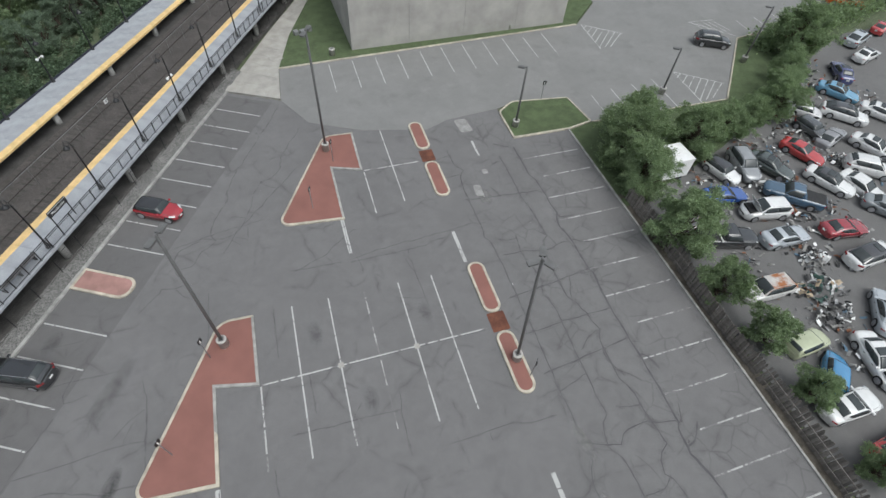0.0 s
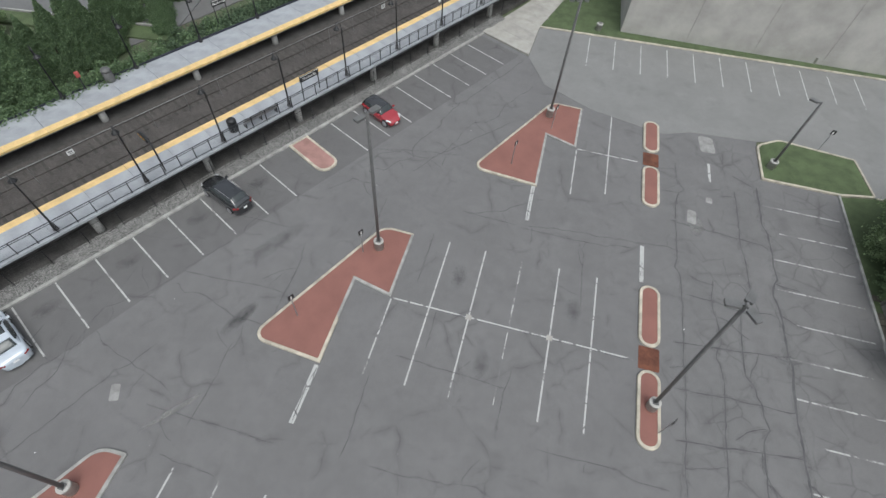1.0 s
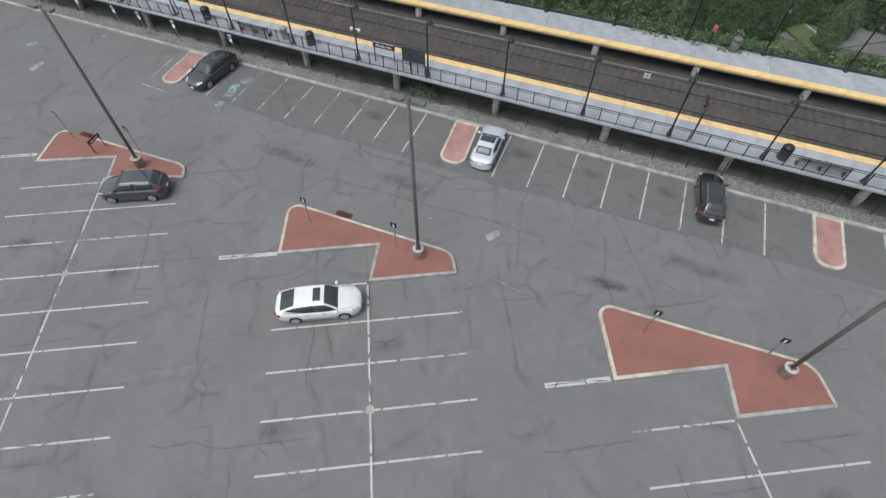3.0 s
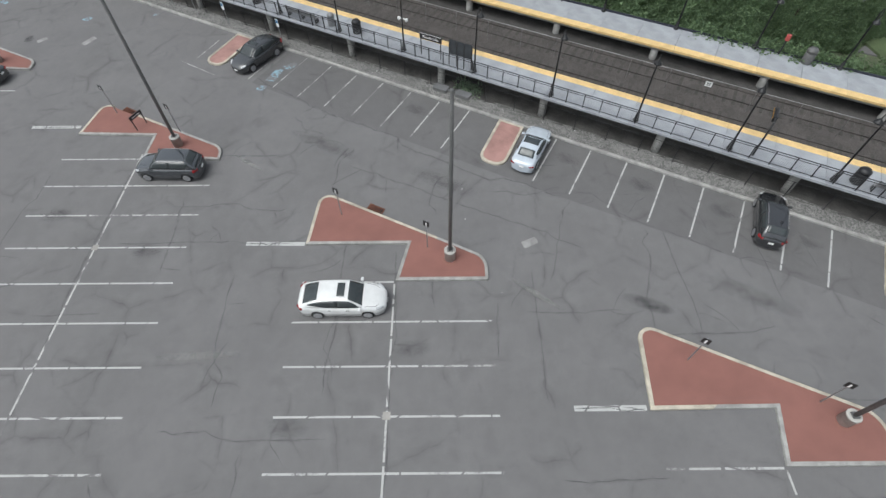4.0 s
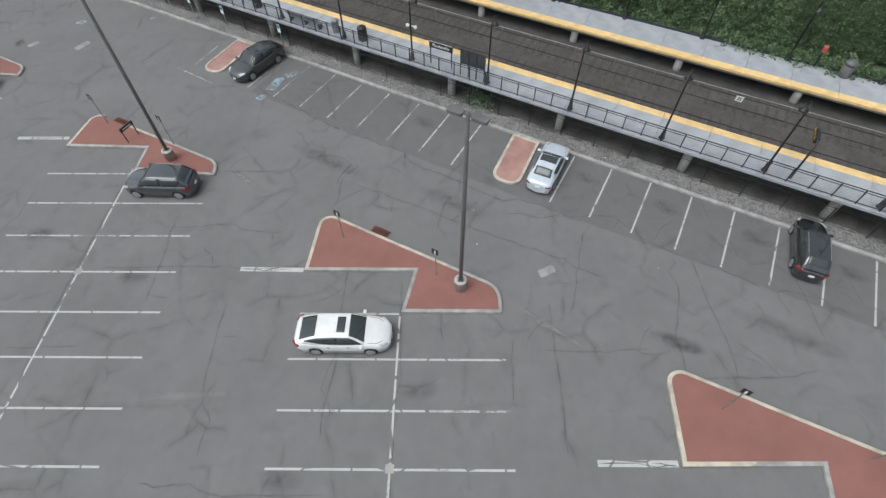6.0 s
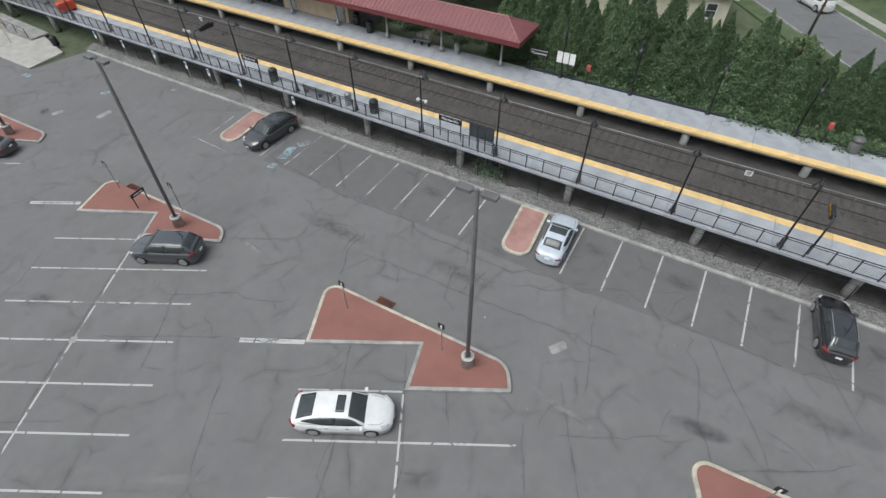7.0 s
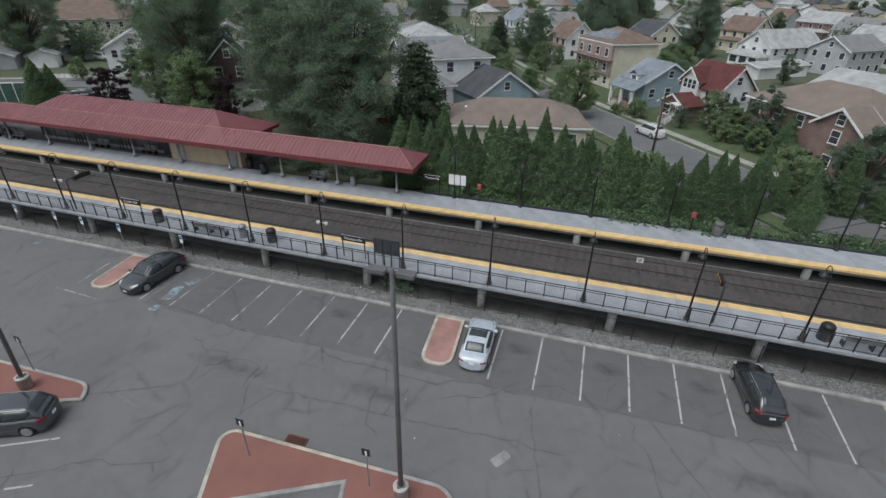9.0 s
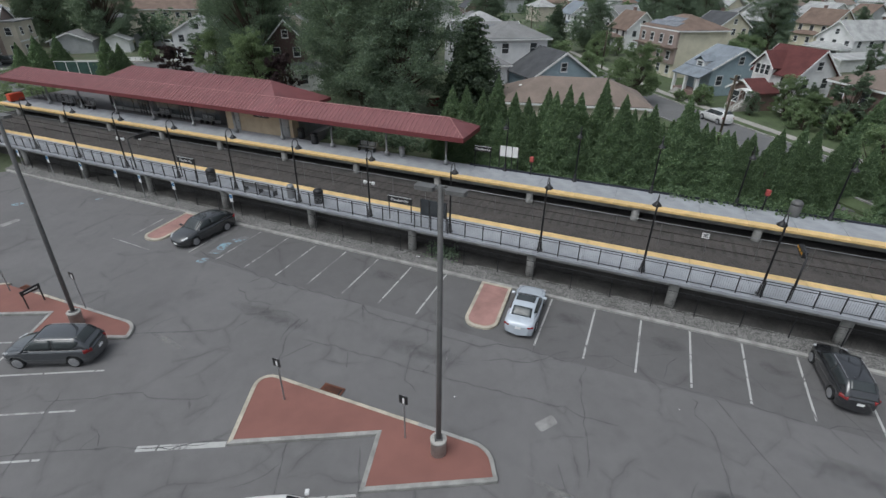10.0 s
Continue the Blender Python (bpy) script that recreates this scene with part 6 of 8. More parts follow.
# dark glass roofs, a sprung bonnet, a ladder rack
for ob in bpy.data.objects:
    if ob.name.startswith("cabin") and ob.parent is not None:
        q = ob.parent.matrix_basis.translation
        if any((q.x - x) ** 2 + (q.y - y) ** 2 < 0.04 for x, y in ((44.9, 10.0), (54.7, 6.0), (65.1, 14.6), (50.9, -2.5))):
            ob.color = (0.03, 0.03, 0.034, 1)
        for x, y in ((45.4, 4.4), (63.7, 9.1), (43.2, -10.6)):
            if (q.x - x) ** 2 + (q.y - y) ** 2 < 0.04:
                bm = bmesh.new()
                box(bm, 0, 1.2, -0.72, 0.72, 0, 0.03, pose(1.0, 0, 1.08, 0, -52, 0))
                p = part("bonnet", bm, M_WHITE, ob.parent, "white bonnet standing open", bevel=0.01)
                bm = bmesh.new()
                box(bm, 1.05, 2.0, -0.62, 0.62, 0.9, 1.075)
                part("engine_bay", bm, M_TRIM, ob.parent)
rk = thing("ladder_rack", pose(39.6, 2.5, -0.02, 0, 0, -15), "pair of white roof bars lying on the black pickup", "roof bars")
for x in (-0.9, -2.1):
    bm = bmesh.new()
    box(bm, x - 0.05, x + 0.05, -0.95, 0.95, 1.13, 1.2)
    part("bar", bm, M_WHITE, rk)


def yard_debris():
    """Small bent panels, pipes and shards lying about the yard."""
    r = np.random.RandomState(19)
    spots = np.array([(57.8, 9.6, 1.6), (58.3, 12.6, 1.6), (60.5, 14.5, 2.0), (53, 12.2, 1.5), (50.5, 12.6, 1.6), (59.3, 8.0, 1.4), (62.5, 6.5, 1.8), (66.0, 20.5, 2.2), (68.5, 24.5, 2.0), (46.2, -1.0, 1.8), (44.0, -4.2, 2.2), (43.0, -6.6, 2.0), (40.2, -0.3, 1.6), (41.5, -9.4, 1.6), (38.6, -5.6, 1.5), (52.3, 3.2, 1.4), (47.5, 7.6, 1.0), (48.4, 2.6, 1.4), (37.5, 5.5, 2.0), (42.3, 10.0, 1.2), (71.5, 17.0, 2.0), (63.3, 18.5, 1.8), (56.0, 14.2, 1.5)])
    n = 1000
    k = r.randint(0, len(spots), n)
    c = spots[k, :2] + r.normal(size=(n, 2)) * spots[k, 2][:, None] * 0.6
    loose = r.uniform(size=n) < 0.18
    c[loose] = np.stack([r.uniform(36.5, 72, loose.sum()), r.uniform(-16, 12, loose.sum())], 1)
    d2 = np.linalg.norm(c - spots[k, :2], axis=1)
    z = np.where(loose, 0.03, 0.05 + np.maximum(0, 0.55 - 0.3 * d2) * r.uniform(0, 1, n))
    sx, sy = r.uniform(0.05, 0.4, n), r.uniform(0.02, 0.14, n)
    flat = np.where(loose, 0.15, 0.7)
    ang = r.uniform(0, 2 * np.pi, n)
    tx, ty = r.normal(size=n) * flat * 0.6, r.normal(size=n) * flat * 0.6
    vs, fs = [], []
    for i in range(n):
        m = Matrix.Translation((c[i, 0], c[i, 1], z[i])) @ Matrix.Rotation(ang[i], 4, "Z") @ Matrix.Rotation(tx[i], 4, "X") @ Matrix.Rotation(ty[i], 4, "Y")
        b = len(vs)
        bend = 0.25 * sx[i]
        for w in (0, 0.02):
            for x, zz in ((-1, 0), (0, bend), (1, 0)):
                for y in (-1, 1):
                    vs.append(tuple(m @ Vector((x * sx[i], y * sy[i], zz + w))))
        for q in ((0, 2, 3, 1), (2, 4, 5, 3), (6, 7, 9, 8), (8, 9, 11, 10), (0, 1, 7, 6), (4, 10, 11, 5), (0, 6, 8, 2), (2, 8, 10, 4), (1, 3, 9, 7), (3, 5, 11, 9)):
            fs.append([b + j for j in q])
    me = bpy.data.meshes.new("scrap_litter")
    me.from_pydata(vs, [], fs)
    mats = [M_TRIM, M_CONC, M_TYRE, M_CONC, M_GALV, M_WHITE, M_BRONZE, M_RUST, M_BRONZE, M_YARDBLUE]
    for q in mats:
        me.materials.append(q)
    mi = r.randint(0, len(mats), n)
    for i, p in enumerate(me.polygons):
        p.material_index = int(mi[i // 10])
    tagged(link("scrap_litter", me), "scattered car parts, bent panels and plastic in the yard", "scrap", kind="stuff")


yard_debris()


def scrap_heap(x, y, w, d, h, n, seed, cols, label):
    """A heap of bent panels, pipes and bumpers."""
    r = random.Random(seed)
    t = thing("scrap_heap", pose(x, y, -0.02), label, "scrap heap", "scrap heaps")
    for k in range(n):
        bm = bmesh.new()
        sx, sy = r.uniform(0.2, 0.9), r.uniform(0.08, 0.36)
        g = [[bm.verts.new((sx * (i / 3 - 0.5), sy * (j / 2 - 0.5), 0.12 * math.sin(i * 1.4 + k) + 0.06 * r.random())) for j in range(3)] for i in range(4)]
        for a, b in zip(g, g[1:]):
            for j in range(2):
                bm.faces.new((a[j], b[j], b[j + 1], a[j + 1]))
        ret = bmesh.ops.extrude_face_region(bm, geom=list(bm.faces))
        for e in ret["geom"]:
            if isinstance(e, bmesh.types.BMVert):
                e.co.z += 0.035
        bmesh.ops.recalc_face_normals(bm, faces=bm.faces)
        q = r.random() ** 0.6
        a = r.uniform(0, 6.28)
        p = part("scrap_panel", bm, r.choice(cols), t)
        p.matrix_basis = pose(q * w / 2 * math.cos(a), q * d / 2 * math.sin(a), 0.12 + h * (1 - q) * r.random(), r.uniform(-50, 50), r.uniform(-50, 50), r.uniform(0, 360))


scrap_heap(46.2, -1.2, 2.6, 2.0, 1.3, 40, 1, [M_WHITE, M_CONC, M_TRIM, M_CONC, M_GALV], "heap of white bumpers and black plastic scrap")
scrap_heap(44.2, -4.0, 4.5, 2.4, 0.9, 46, 2, [M_GALV, M_TRIM, M_TANWALL, M_GREENMESH, M_WHITE], "heap of bent grey metal and glass scrap")
scrap_heap(43.3, -6.3, 4.2, 2.2, 0.8, 40, 3, [M_WHITE, M_GALV, M_TRIM, M_CONC, M_BRONZE], "heap of white panels and car parts")
scrap_heap(58.5, 16.0, 2.5, 2.0, 0.8, 20, 4, [M_TRIM, M_WHITE, M_RUST], "heap of dark car parts")
scrap_heap(59.0, 8.5, 3.0, 2.2, 0.8, 24, 5, [M_TRIM, M_WHITE, M_GALV], "heap of axles and car parts")
scrap_heap(66.5, 21.5, 4.0, 3.0, 0.9, 26, 6, [M_TRIM, M_CONC, M_ORANGE], "heap of dark scrap by the hedge")
# box truck
t = thing("box_trailer", pose(39.5, 11.6, -0.02, 0, 0, 2), "plain white box body standing among trees", "box trailer")
bm = bmesh.new()
box(bm, -1.5, 1.5, -1.25, 1.25, 0.45, 2.6)
part("body", bm, M_WHITE, t, bevel=0.04)
for x in (-0.9, 0.9):
    for s in (-1.0, 1.0):
        link("wheel", TYRE, t, pose(x, s, 0.335))

# ---- trees ----
def leaf_mesh(name, centres, size, material, seed, flat=0.0, droop=0.0, per=1):
    """Many small four-cornered leaf sprays at the places given (n x 3 array)."""
    r = np.random.RandomState(seed)
    n = len(centres)
    a = r.normal(size=(n, 3))
    a[:, 2] = a[:, 2] * (1 - flat) - droop
    a /= np.linalg.norm(a, axis=1)[:, None]
    b = r.normal(size=(n, 3))
    b -= (b * a).sum(1)[:, None] * a
    b /= np.linalg.norm(b, axis=1)[:, None]
    s = size * r.uniform(0.6, 1.35, n)[:, None]
    nrm = np.cross(a, b)
    v = np.stack([centres - a * s * 0.5, centres + b * s * 0.3 + nrm * s * 0.08, centres + a * s * 0.55, centres - b * s * 0.3 + nrm * s * 0.08], 1).reshape(-1, 3)
    f = np.arange(n * 4).reshape(-1, 4)
    me = bpy.data.meshes.new(name)
    me.from_pydata(v.tolist(), [], f.tolist())
    me.materials.append(material)
    return me


def limb(bm, p0, p1, r0, r1, rng, bends=4):
    p0, p1 = Vector(p0), Vector(p1)
    prev, pr = p0, r0
    for i in range(1, bends + 1):
        q = p0.lerp(p1, i / bends)
        if i < bends:
            q += Vector((rng.gauss(0, 1), rng.gauss(0, 1), 0)) * (p1 - p0).length * 0.04
        r = r0 + (r1 - r0) * i / bends
        tube(bm, prev, q, pr, r, 7, caps=False)
        prev, pr = q, r


def broad_tree(h, w, n, seed, material, leaf=0.34, base=0.3, lobes=26, name="tree"):
    """Trunk, limbs and boughs of many small leafy tufts, with gaps and an uneven outline."""
    rng, r = random.Random(seed), np.random.RandomState(seed)
    t = new(name)
    bm = bmesh.new()
    limb(bm, (0, 0, -0.3), (rng.gauss(0, 0.2), rng.gauss(0, 0.2), h * 0.72), 0.026 * h + 0.05, 0.05, rng, 6)
    tufts = []
    p1, p2 = rng.uniform(0, 6.28), rng.uniform(0, 6.28)
    for k in range(lobes):
        z = base + (1 - base) * (k + 0.6) / lobes
        f = math.sin(math.pi * min(1, 0.12 + 0.86 * (z - base) / (1 - base))) ** 0.7
        a = k * 2.4 + rng.uniform(-0.6, 0.6)
        f *= 1 + 0.2 * math.sin(a + p1) + 0.14 * math.sin(2 * a + p2)
        rr = w / 2 * f * rng.uniform(0.3, 1.0)
        c = Vector((rr * math.cos(a), rr * math.sin(a), z * h * rng.uniform(0.9, 1.04)))
        size = w * rng.uniform(0.07, 0.16)
        limb(bm, (0, 0, h * (base * 0.75 + 0.3 * (z - base))), (c[0] * 0.9, c[1] * 0.9, c[2] - 0.15), 0.012 * h, 0.02, rng, 3)
        out = Vector((math.cos(a), math.sin(a), 0.35))
        for _ in range(9):
            d = (Vector((rng.gauss(0, 1), rng.gauss(0, 1), rng.gauss(0, 0.8))).normalized() + out * 0.35) * size * rng.uniform(0.35, 1.3)
            tufts.append((*(c + d), size * rng.uniform(0.26, 0.52), a))
    part("trunk", bm, M_BARK, t)
    ca = np.array(tufts)
    wts = ca[:, 3] ** 1.7
    pick = r.choice(len(ca), n, p=wts / wts.sum())
    d = r.normal(size=(n, 3)) * np.array([0.62, 0.62, 0.4])
    stretch = r.normal(size=n) * 0.45
    d[:, 0] += stretch * np.cos(ca[pick, 4])
    d[:, 1] += stretch * np.sin(ca[pick, 4])
    pts = ca[pick, :3] + d * ca[pick, 3][:, None]
    pts[:, 2] = np.maximum(pts[:, 2], 0.12)
    link("crown", leaf_mesh("crown", pts, leaf, material, seed + 1, 0.35), t)
    return t


def arborvitae(h, w, n, seed):
    r = np.random.RandomState(seed)
    rng = random.Random(seed)
    t = new("arborvitae")
    bm = bmesh.new()
    limb(bm, (0, 0, -0.3), (0, 0, h * 0.93), 0.11, 0.02, rng, 4)
    part("trunk", bm, M_BARK, t)
    f = 1 - np.sqrt(r.uniform(0, 1, n))
    f = f * 0.98 + 0.02
    lob = 1 + 0.06 * np.sin(f * 37 + r.uniform(0, 6)) + 0.05 * np.sin(f * 71)
    a = r.uniform(0, 2 * np.pi, n)
    lob *= 1 + 0.14 * np.sin(a * 3 + f * 9) + 0.12 * np.sin(a * 7 - f * 23) + 0.15 * r.normal(size=n)
    rad = w / 2 * np.minimum(1, (1 - f) ** 0.95 * 1.15) * np.where(f < 0.08, 0.75 + f * 3, 1) * lob * r.uniform(0.55, 1.03, n) ** 0.6
    pts = np.stack([rad * np.cos(a), rad * np.sin(a), f * h], 1)
    link("crown", leaf_mesh("crown", pts, 0.165, M_LEAF_ARB, seed + 1, -0.6, -0.5), t)
    return t


def conifer(h, w, n, seed):
    r = np.random.RandomState(seed)
    rng = random.Random(seed)
    t = new("pine_tree")
    bm = bmesh.new()
    limb(bm, (0, 0, -0.3), (0.1, 0, h * 0.95), 0.3, 0.04, rng, 6)
    pts = []
    tiers = 16
    for k in range(tiers):
        z = h * (0.16 + 0.8 * k / tiers)
        reach = w / 2 * (1 - k / tiers) ** 0.75 + 0.3
        for j in range(6):
            a = j * 1.047 + k * 0.7 + rng.uniform(-0.3, 0.3)
            rr = reach * rng.uniform(0.7, 1.05)
            tip = Vector((rr * math.cos(a), rr * math.sin(a), z - 0.12 * rr))
            limb(bm, (0, 0, z), tip, 0.05, 0.015, rng, 2)
            m = max(12, int(n * rr / (tiers * 6 * w * 0.26)))
            s = r.uniform(0.15, 1.05, m)
            side = r.normal(size=(m, 3)) * np.array([0.3, 0.3, 0.16]) * (0.5 + rr * 0.35)
            base = np.array([0, 0, z])
            pts.append(base + (np.array(tip) - base) * s[:, None] + side)
    part("trunk", bm, M_BARK, t)
    link("crown", leaf_mesh("crown", np.concatenate(pts), 0.36, M_LEAF_PINE, seed + 1, 0.4), t)
    return t


def plant(protos, places, label, category, group, z=1.5):
    """Copies of the prototypes at (x, y, scale, turn); the prototypes stand at the first places."""
    for i, (x, y, s, a) in enumerate(places):
        p = protos[i % len(protos)]
        m = pose(x, y, z, 0, 0, a) @ Matrix.Diagonal((s, s, s * (0.92 + 0.16 * ((i * 37) % 10) / 10), 1))
        if i < len(protos):
            p.matrix_basis = m
            ob = p
        else:
            keep = p.matrix_basis.copy()
            p.matrix_basis = Matrix.Identity(4)
            ob = copy_thing(p, m)
            p.matrix_basis = keep
            ob.matrix_basis = m
        tagged(ob, label, category, group)


rng = random.Random(11)
# double row of arborvitae behind the far platform
places = []
for k in range(24):
    u = -27.5 + 1.62 * k + rng.uniform(-0.25, 0.25)
    hgt = 1.0 if u < -6 else 0.86 if u < 2 else 0.76
    if 5.5 < u < 9:
        continue
    v = 27.0 + rng.uniform(-0.5, 0.5) + (0.6 if u > 0 else 0)
    places.append((*uvw(u, v), hgt * rng.uniform(0.74, 1.16), rng.uniform(0, 360)))
    places.append((*uvw(u + 0.8, v + 2.1), hgt * rng.uniform(0.85, 1.1), rng.uniform(0, 360)))
for k in range(6):
    places.append((*uvw(6.5 + 2.6 * k + rng.uniform(-0.6, 0.6), 32.5 + rng.uniform(-1, 1)), rng.uniform(0.55, 0.85), rng.uniform(0, 360)))
plant([arborvitae(6.9, 3.3, 27000, 21), arborvitae(6.4, 3.1, 27000, 22), arborvitae(7.4, 3.4, 27000, 23)], places, "dense green conical arborvitae in a screening row", "arborvitae", "arborvitae row")


def shrub_bank(name, u0, u1, v0, v1, z0, h, n, seed, mat, label, leaf=0.24):
    r = np.random.RandomState(seed)
    cu, cv = r.uniform(u0, u1, 60 + int((u1 - u0) * 2)), None
    m = len(cu)
    cv = r.uniform(v0, v1, m)
    cr = r.uniform(0.5, 1.1, m)
    pick = r.randint(0, m, n)
    d = r.normal(size=(n, 3))
    d /= np.linalg.norm(d, axis=1)[:, None]
    d[:, 2] = np.abs(d[:, 2])
    p = np.stack([cu[pick], cv[pick], np.full(n, z0)], 1) + d * cr[pick][:, None] * np.array([1, 1, h]) * r.uniform(0.5, 1.05, n)[:, None]
    me = leaf_mesh(name, p, leaf, mat, seed + 1, 0.4)
    return tagged(link(name, me, None, PL), label, "shrubs", kind="stuff")


shrub_bank("ivy_bank", -24, 14, 23.3, 25.6, 1.3, 1.5, 26000, 31, M_LEAF_ARB, "tangled green shrubs and ivy behind the platform")
shrub_bank("ivy_bank", -7, 5, 22.5, 24.0, 1.9, 1.2, 8000, 35, M_LEAF_ARB, "ivy spilling over the back of the platform")
shrub_bank("ivy_bank", 8, 24, 23.4, 26.6, 1.2, 1.5, 15000, 32, M_LEAF_SHRUB, "dark shrubs beside the far platform")
shrub_bank("ivy_bank", 22, 76, 23.5, 28.0, 1.3, 1.9, 42000, 37, M_LEAF_SHRUB, "dense tangled bushes and vines beside the far platform")
shrub_bank("hedge_bank", -150, -92, 22, 37, 1.2, 2.0, 34000, 33, M_LEAF, "rough green bushes beside the tracks")
shrub_bank("garden_shrubs", -43, -24, 26.5, 31, 1.3, 2.2, 14000, 36, M_LEAF_DARK, "dark overgrown shrubs behind the canopy")
shrub_bank("weed_patch", -22, -20.5, 9.4, 10.2, 0.4, 0.8, 500, 34, M_LEAF_DARK, "weeds under the platform", 0.2)

big_a, big_b = broad_tree(20.5, 14.5, 120000, 41, M_LEAF_DARK, 0.2, 0.14, 84), broad_tree(18.0, 13.0, 105000, 42, M_LEAF_DARK, 0.2, 0.16, 76)
med_a, med_b, med_c = broad_tree(8.5, 6.5, 27000, 43, M_LEAF, 0.18, 0.2, 36), broad_tree(7.5, 6.0, 25000, 44, M_LEAF, 0.18, 0.22, 34), broad_tree(9.5, 6.5, 27000, 45, M_LEAF_DARK, 0.18, 0.16, 38)
purple = broad_tree(6.5, 4.6, 10000, 46, M_LEAF_PURPLE, 0.24, 0.15, 20)
pine_a = conifer(14.5, 7.5, 16000, 47)
shrub_a = broad_tree(2.6, 3.0, 3000, 48, M_LEAF, 0.24, 0.05, 16, "shrub")
plant([big_a, big_b], [(*uvw(-38.2, 36.5), 1.0, 20), (*uvw(-45.5, 40.0), 1.0, 130), (*uvw(-52, 47), 0.75, 200), (-100.5, -99.5, 1.0, 60), (-84.0, -38.5, 0.95, 170), (-96, -44, 0.85, 40), (-103, -108, 0.9, 250), (-92.5, -22, 0.75, 80), (-124, -112, 0.8, 30), (*uvw(-130, 66), 1.0, 10), (-150, 10, 0.8, 50), (-140, 60, 0.75, 0), (-125, 78, 0.75, 90), (-170, -20, 0.9, 15), (-160, -50, 0.9, 25), (-120, 30, 0.65, 77), (-134, -36, 0.85, 140), (-104, -26, 0.8, 20), (-136, -101, 0.9, 33), (-163, 66, 0.85, 10), (-178, 82, 0.9, 70), (-158, 80, 0.8, 130), (-166, 74, 0.85, 200), (-150, -66, 0.6, 20)], "tall dark green broadleaf tree", "tree", "tall trees")
plant([pine_a], [(*uvw(-29.5, 38.5), 1.0, 0), (*uvw(-31.5, 42), 0.85, 90), (-118, 20, 0.8, 40), (-105, -45, 0.7, 10)], "dark green pine tree behind the gardens", "pine tree", "pine trees")
plant([broad_tree(8.0, 4.0, 20000, 91, M_LEAF_DARK, 0.18, 0.05, 34)], [(-51.0, 35.4, 1.0, 0), (-58.6, 36.6, 0.55, 50)], "tall narrow evergreen before the brick house", "tree", "garden evergreens")
plant([med_a, med_b, med_c], [(-69.5, 17.9, 1.0, 0), (-82, 15.0, 0.7, 60), (-61, 30.5, 0.34, 100), (-94, 14.2, 0.7, 20), (*uvw(-63.5, 39.5), 1.15, 200), (*uvw(-68, 45), 0.9, 90), (*uvw(-76, 55), 0.75, 10), (-97, 50, 0.7, 40), (-86, 47, 0.55, 70),
      (-83, 56, 0.6, 150), (-105, 60, 0.8, 10), (-58, 40.5, 0.5, 60), (-60.2, 34.6, 0.62, 130), (-57.0, 36.0, 0.55, 20), (-38, 34, 0.5, 10), (-108, 15, 0.8, 0), (-112, -12, 0.9, 0), (-120, -40, 0.9, 10), (-95, -12, 0.7, 60), (-90, -20, 0.8, 70), (*uvw(-96, 60), 0.6, 10), (-108, -66, 0.45, 60), (-95, -112, 0.9, 0), (-110, -118, 1.0, 60), (-86, -46, 0.9, 90), (-110, 60.5, 0.75, 10), (-106, 66, 0.6, 50), (-116.0, 34.5, 0.45, 10), (-124, 29.5, 0.7, 33), (-103, 14.5, 0.8, 60), (-109, 27.3, 0.75, 20), (-57.2, 35.6, 0.5, 40), (-100.5, -30, 0.9, 100), (-92, -100, 0.8, 20), (-130, 45, 0.8, 10), (-138, 25, 0.7, 60), (-150, 80, 0.9, 0), (-120, 95, 0.8, 30), (-88, 72, 0.6, 0)], "leafy green garden tree", "tree", "garden trees")
plant([purple], [(-72.5, -33.0, 1.1, 0), (-80.5, -50.5, 1.0, 80), (-44.2, 40.0, 0.55, 0), (-43.0, 33.5, 0.45, 0)], "dark purple-leaved garden tree", "tree", "purple trees")
plant([shrub_a], [(-70.5, 25.5, 0.7, 0), (-67.5, 27.0, 1.1, 40), (-54, 32.5, 1.0, 90), (-57, 33.5, 1.1, 10), (-50.0, 33.6, 1.2, 0), (-40, 31, 1.1, 30), (*uvw(-27.5, 30), 1.2, 10), (*uvw(-60, 36), 1.4, 20), (-80, 25.5, 0.8, 0), (-45, 16, 1.0, 0), (-96, 27, 1.0, 0)], "rounded green garden shrub", "shrub", "garden shrubs")
# conical cypress pair beside the tennis mesh
cyp = arborvitae(5.2, 3.0, 11000, 24)
plant([cyp], [(-90.2, -75.5, 1.45, 0), (-92.5, -73.5, 1.3, 50), (-88.8, -64.0, 1.4, 20), (-90.5, -62.8, 1.2, 20), (-89.5, -78, 1.1, 90), (-48.3, 36.0, 1.05, 30)], "dense green conical cypress beside the court", "cypress", "cypresses")
# trees along the yard fence
yard_a, yard_b, yard_c = broad_tree(6.6, 6.4, 44000, 51, M_LEAF, 0.15, 0.06, 48), broad_tree(5.6, 5.6, 36000, 52, M_LEAF, 0.15, 0.06, 42), broad_tree(3.8, 3.8, 19000, 53, M_LEAF, 0.14, 0.05, 30)
plant([yard_a, yard_b, yard_c], [(36.4, 14.3, 1.0, 0), (35.3, 3.6, 1.0, 30), (35.3, -2.0, 1.0, 60), (35.3, 10.4, 0.85, 100), (43.6, 14.0, 0.95, 20), (36.0, -6.6, 0.9, 0), (57.2, 17.4, 0.8, 45), (68.0, 27.3, 1.15, 80),
      (36.3, -11.2, 0.75, 10), (38.5, 17.3, 0.85, 30), (48.8, 15.2, 0.75, 70), (36.6, -16.6, 0.7, 20), (63.0, 22.3, 0.6, 15), (53.0, 16.3, 0.65, 200), (60.0, 20.0, 0.9, 130), (73.5, 30.5, 0.6, 250)], "bushy green tree along the yard fence", "tree", "fence trees", -0.1)
r_ = np.random.RandomState(61)


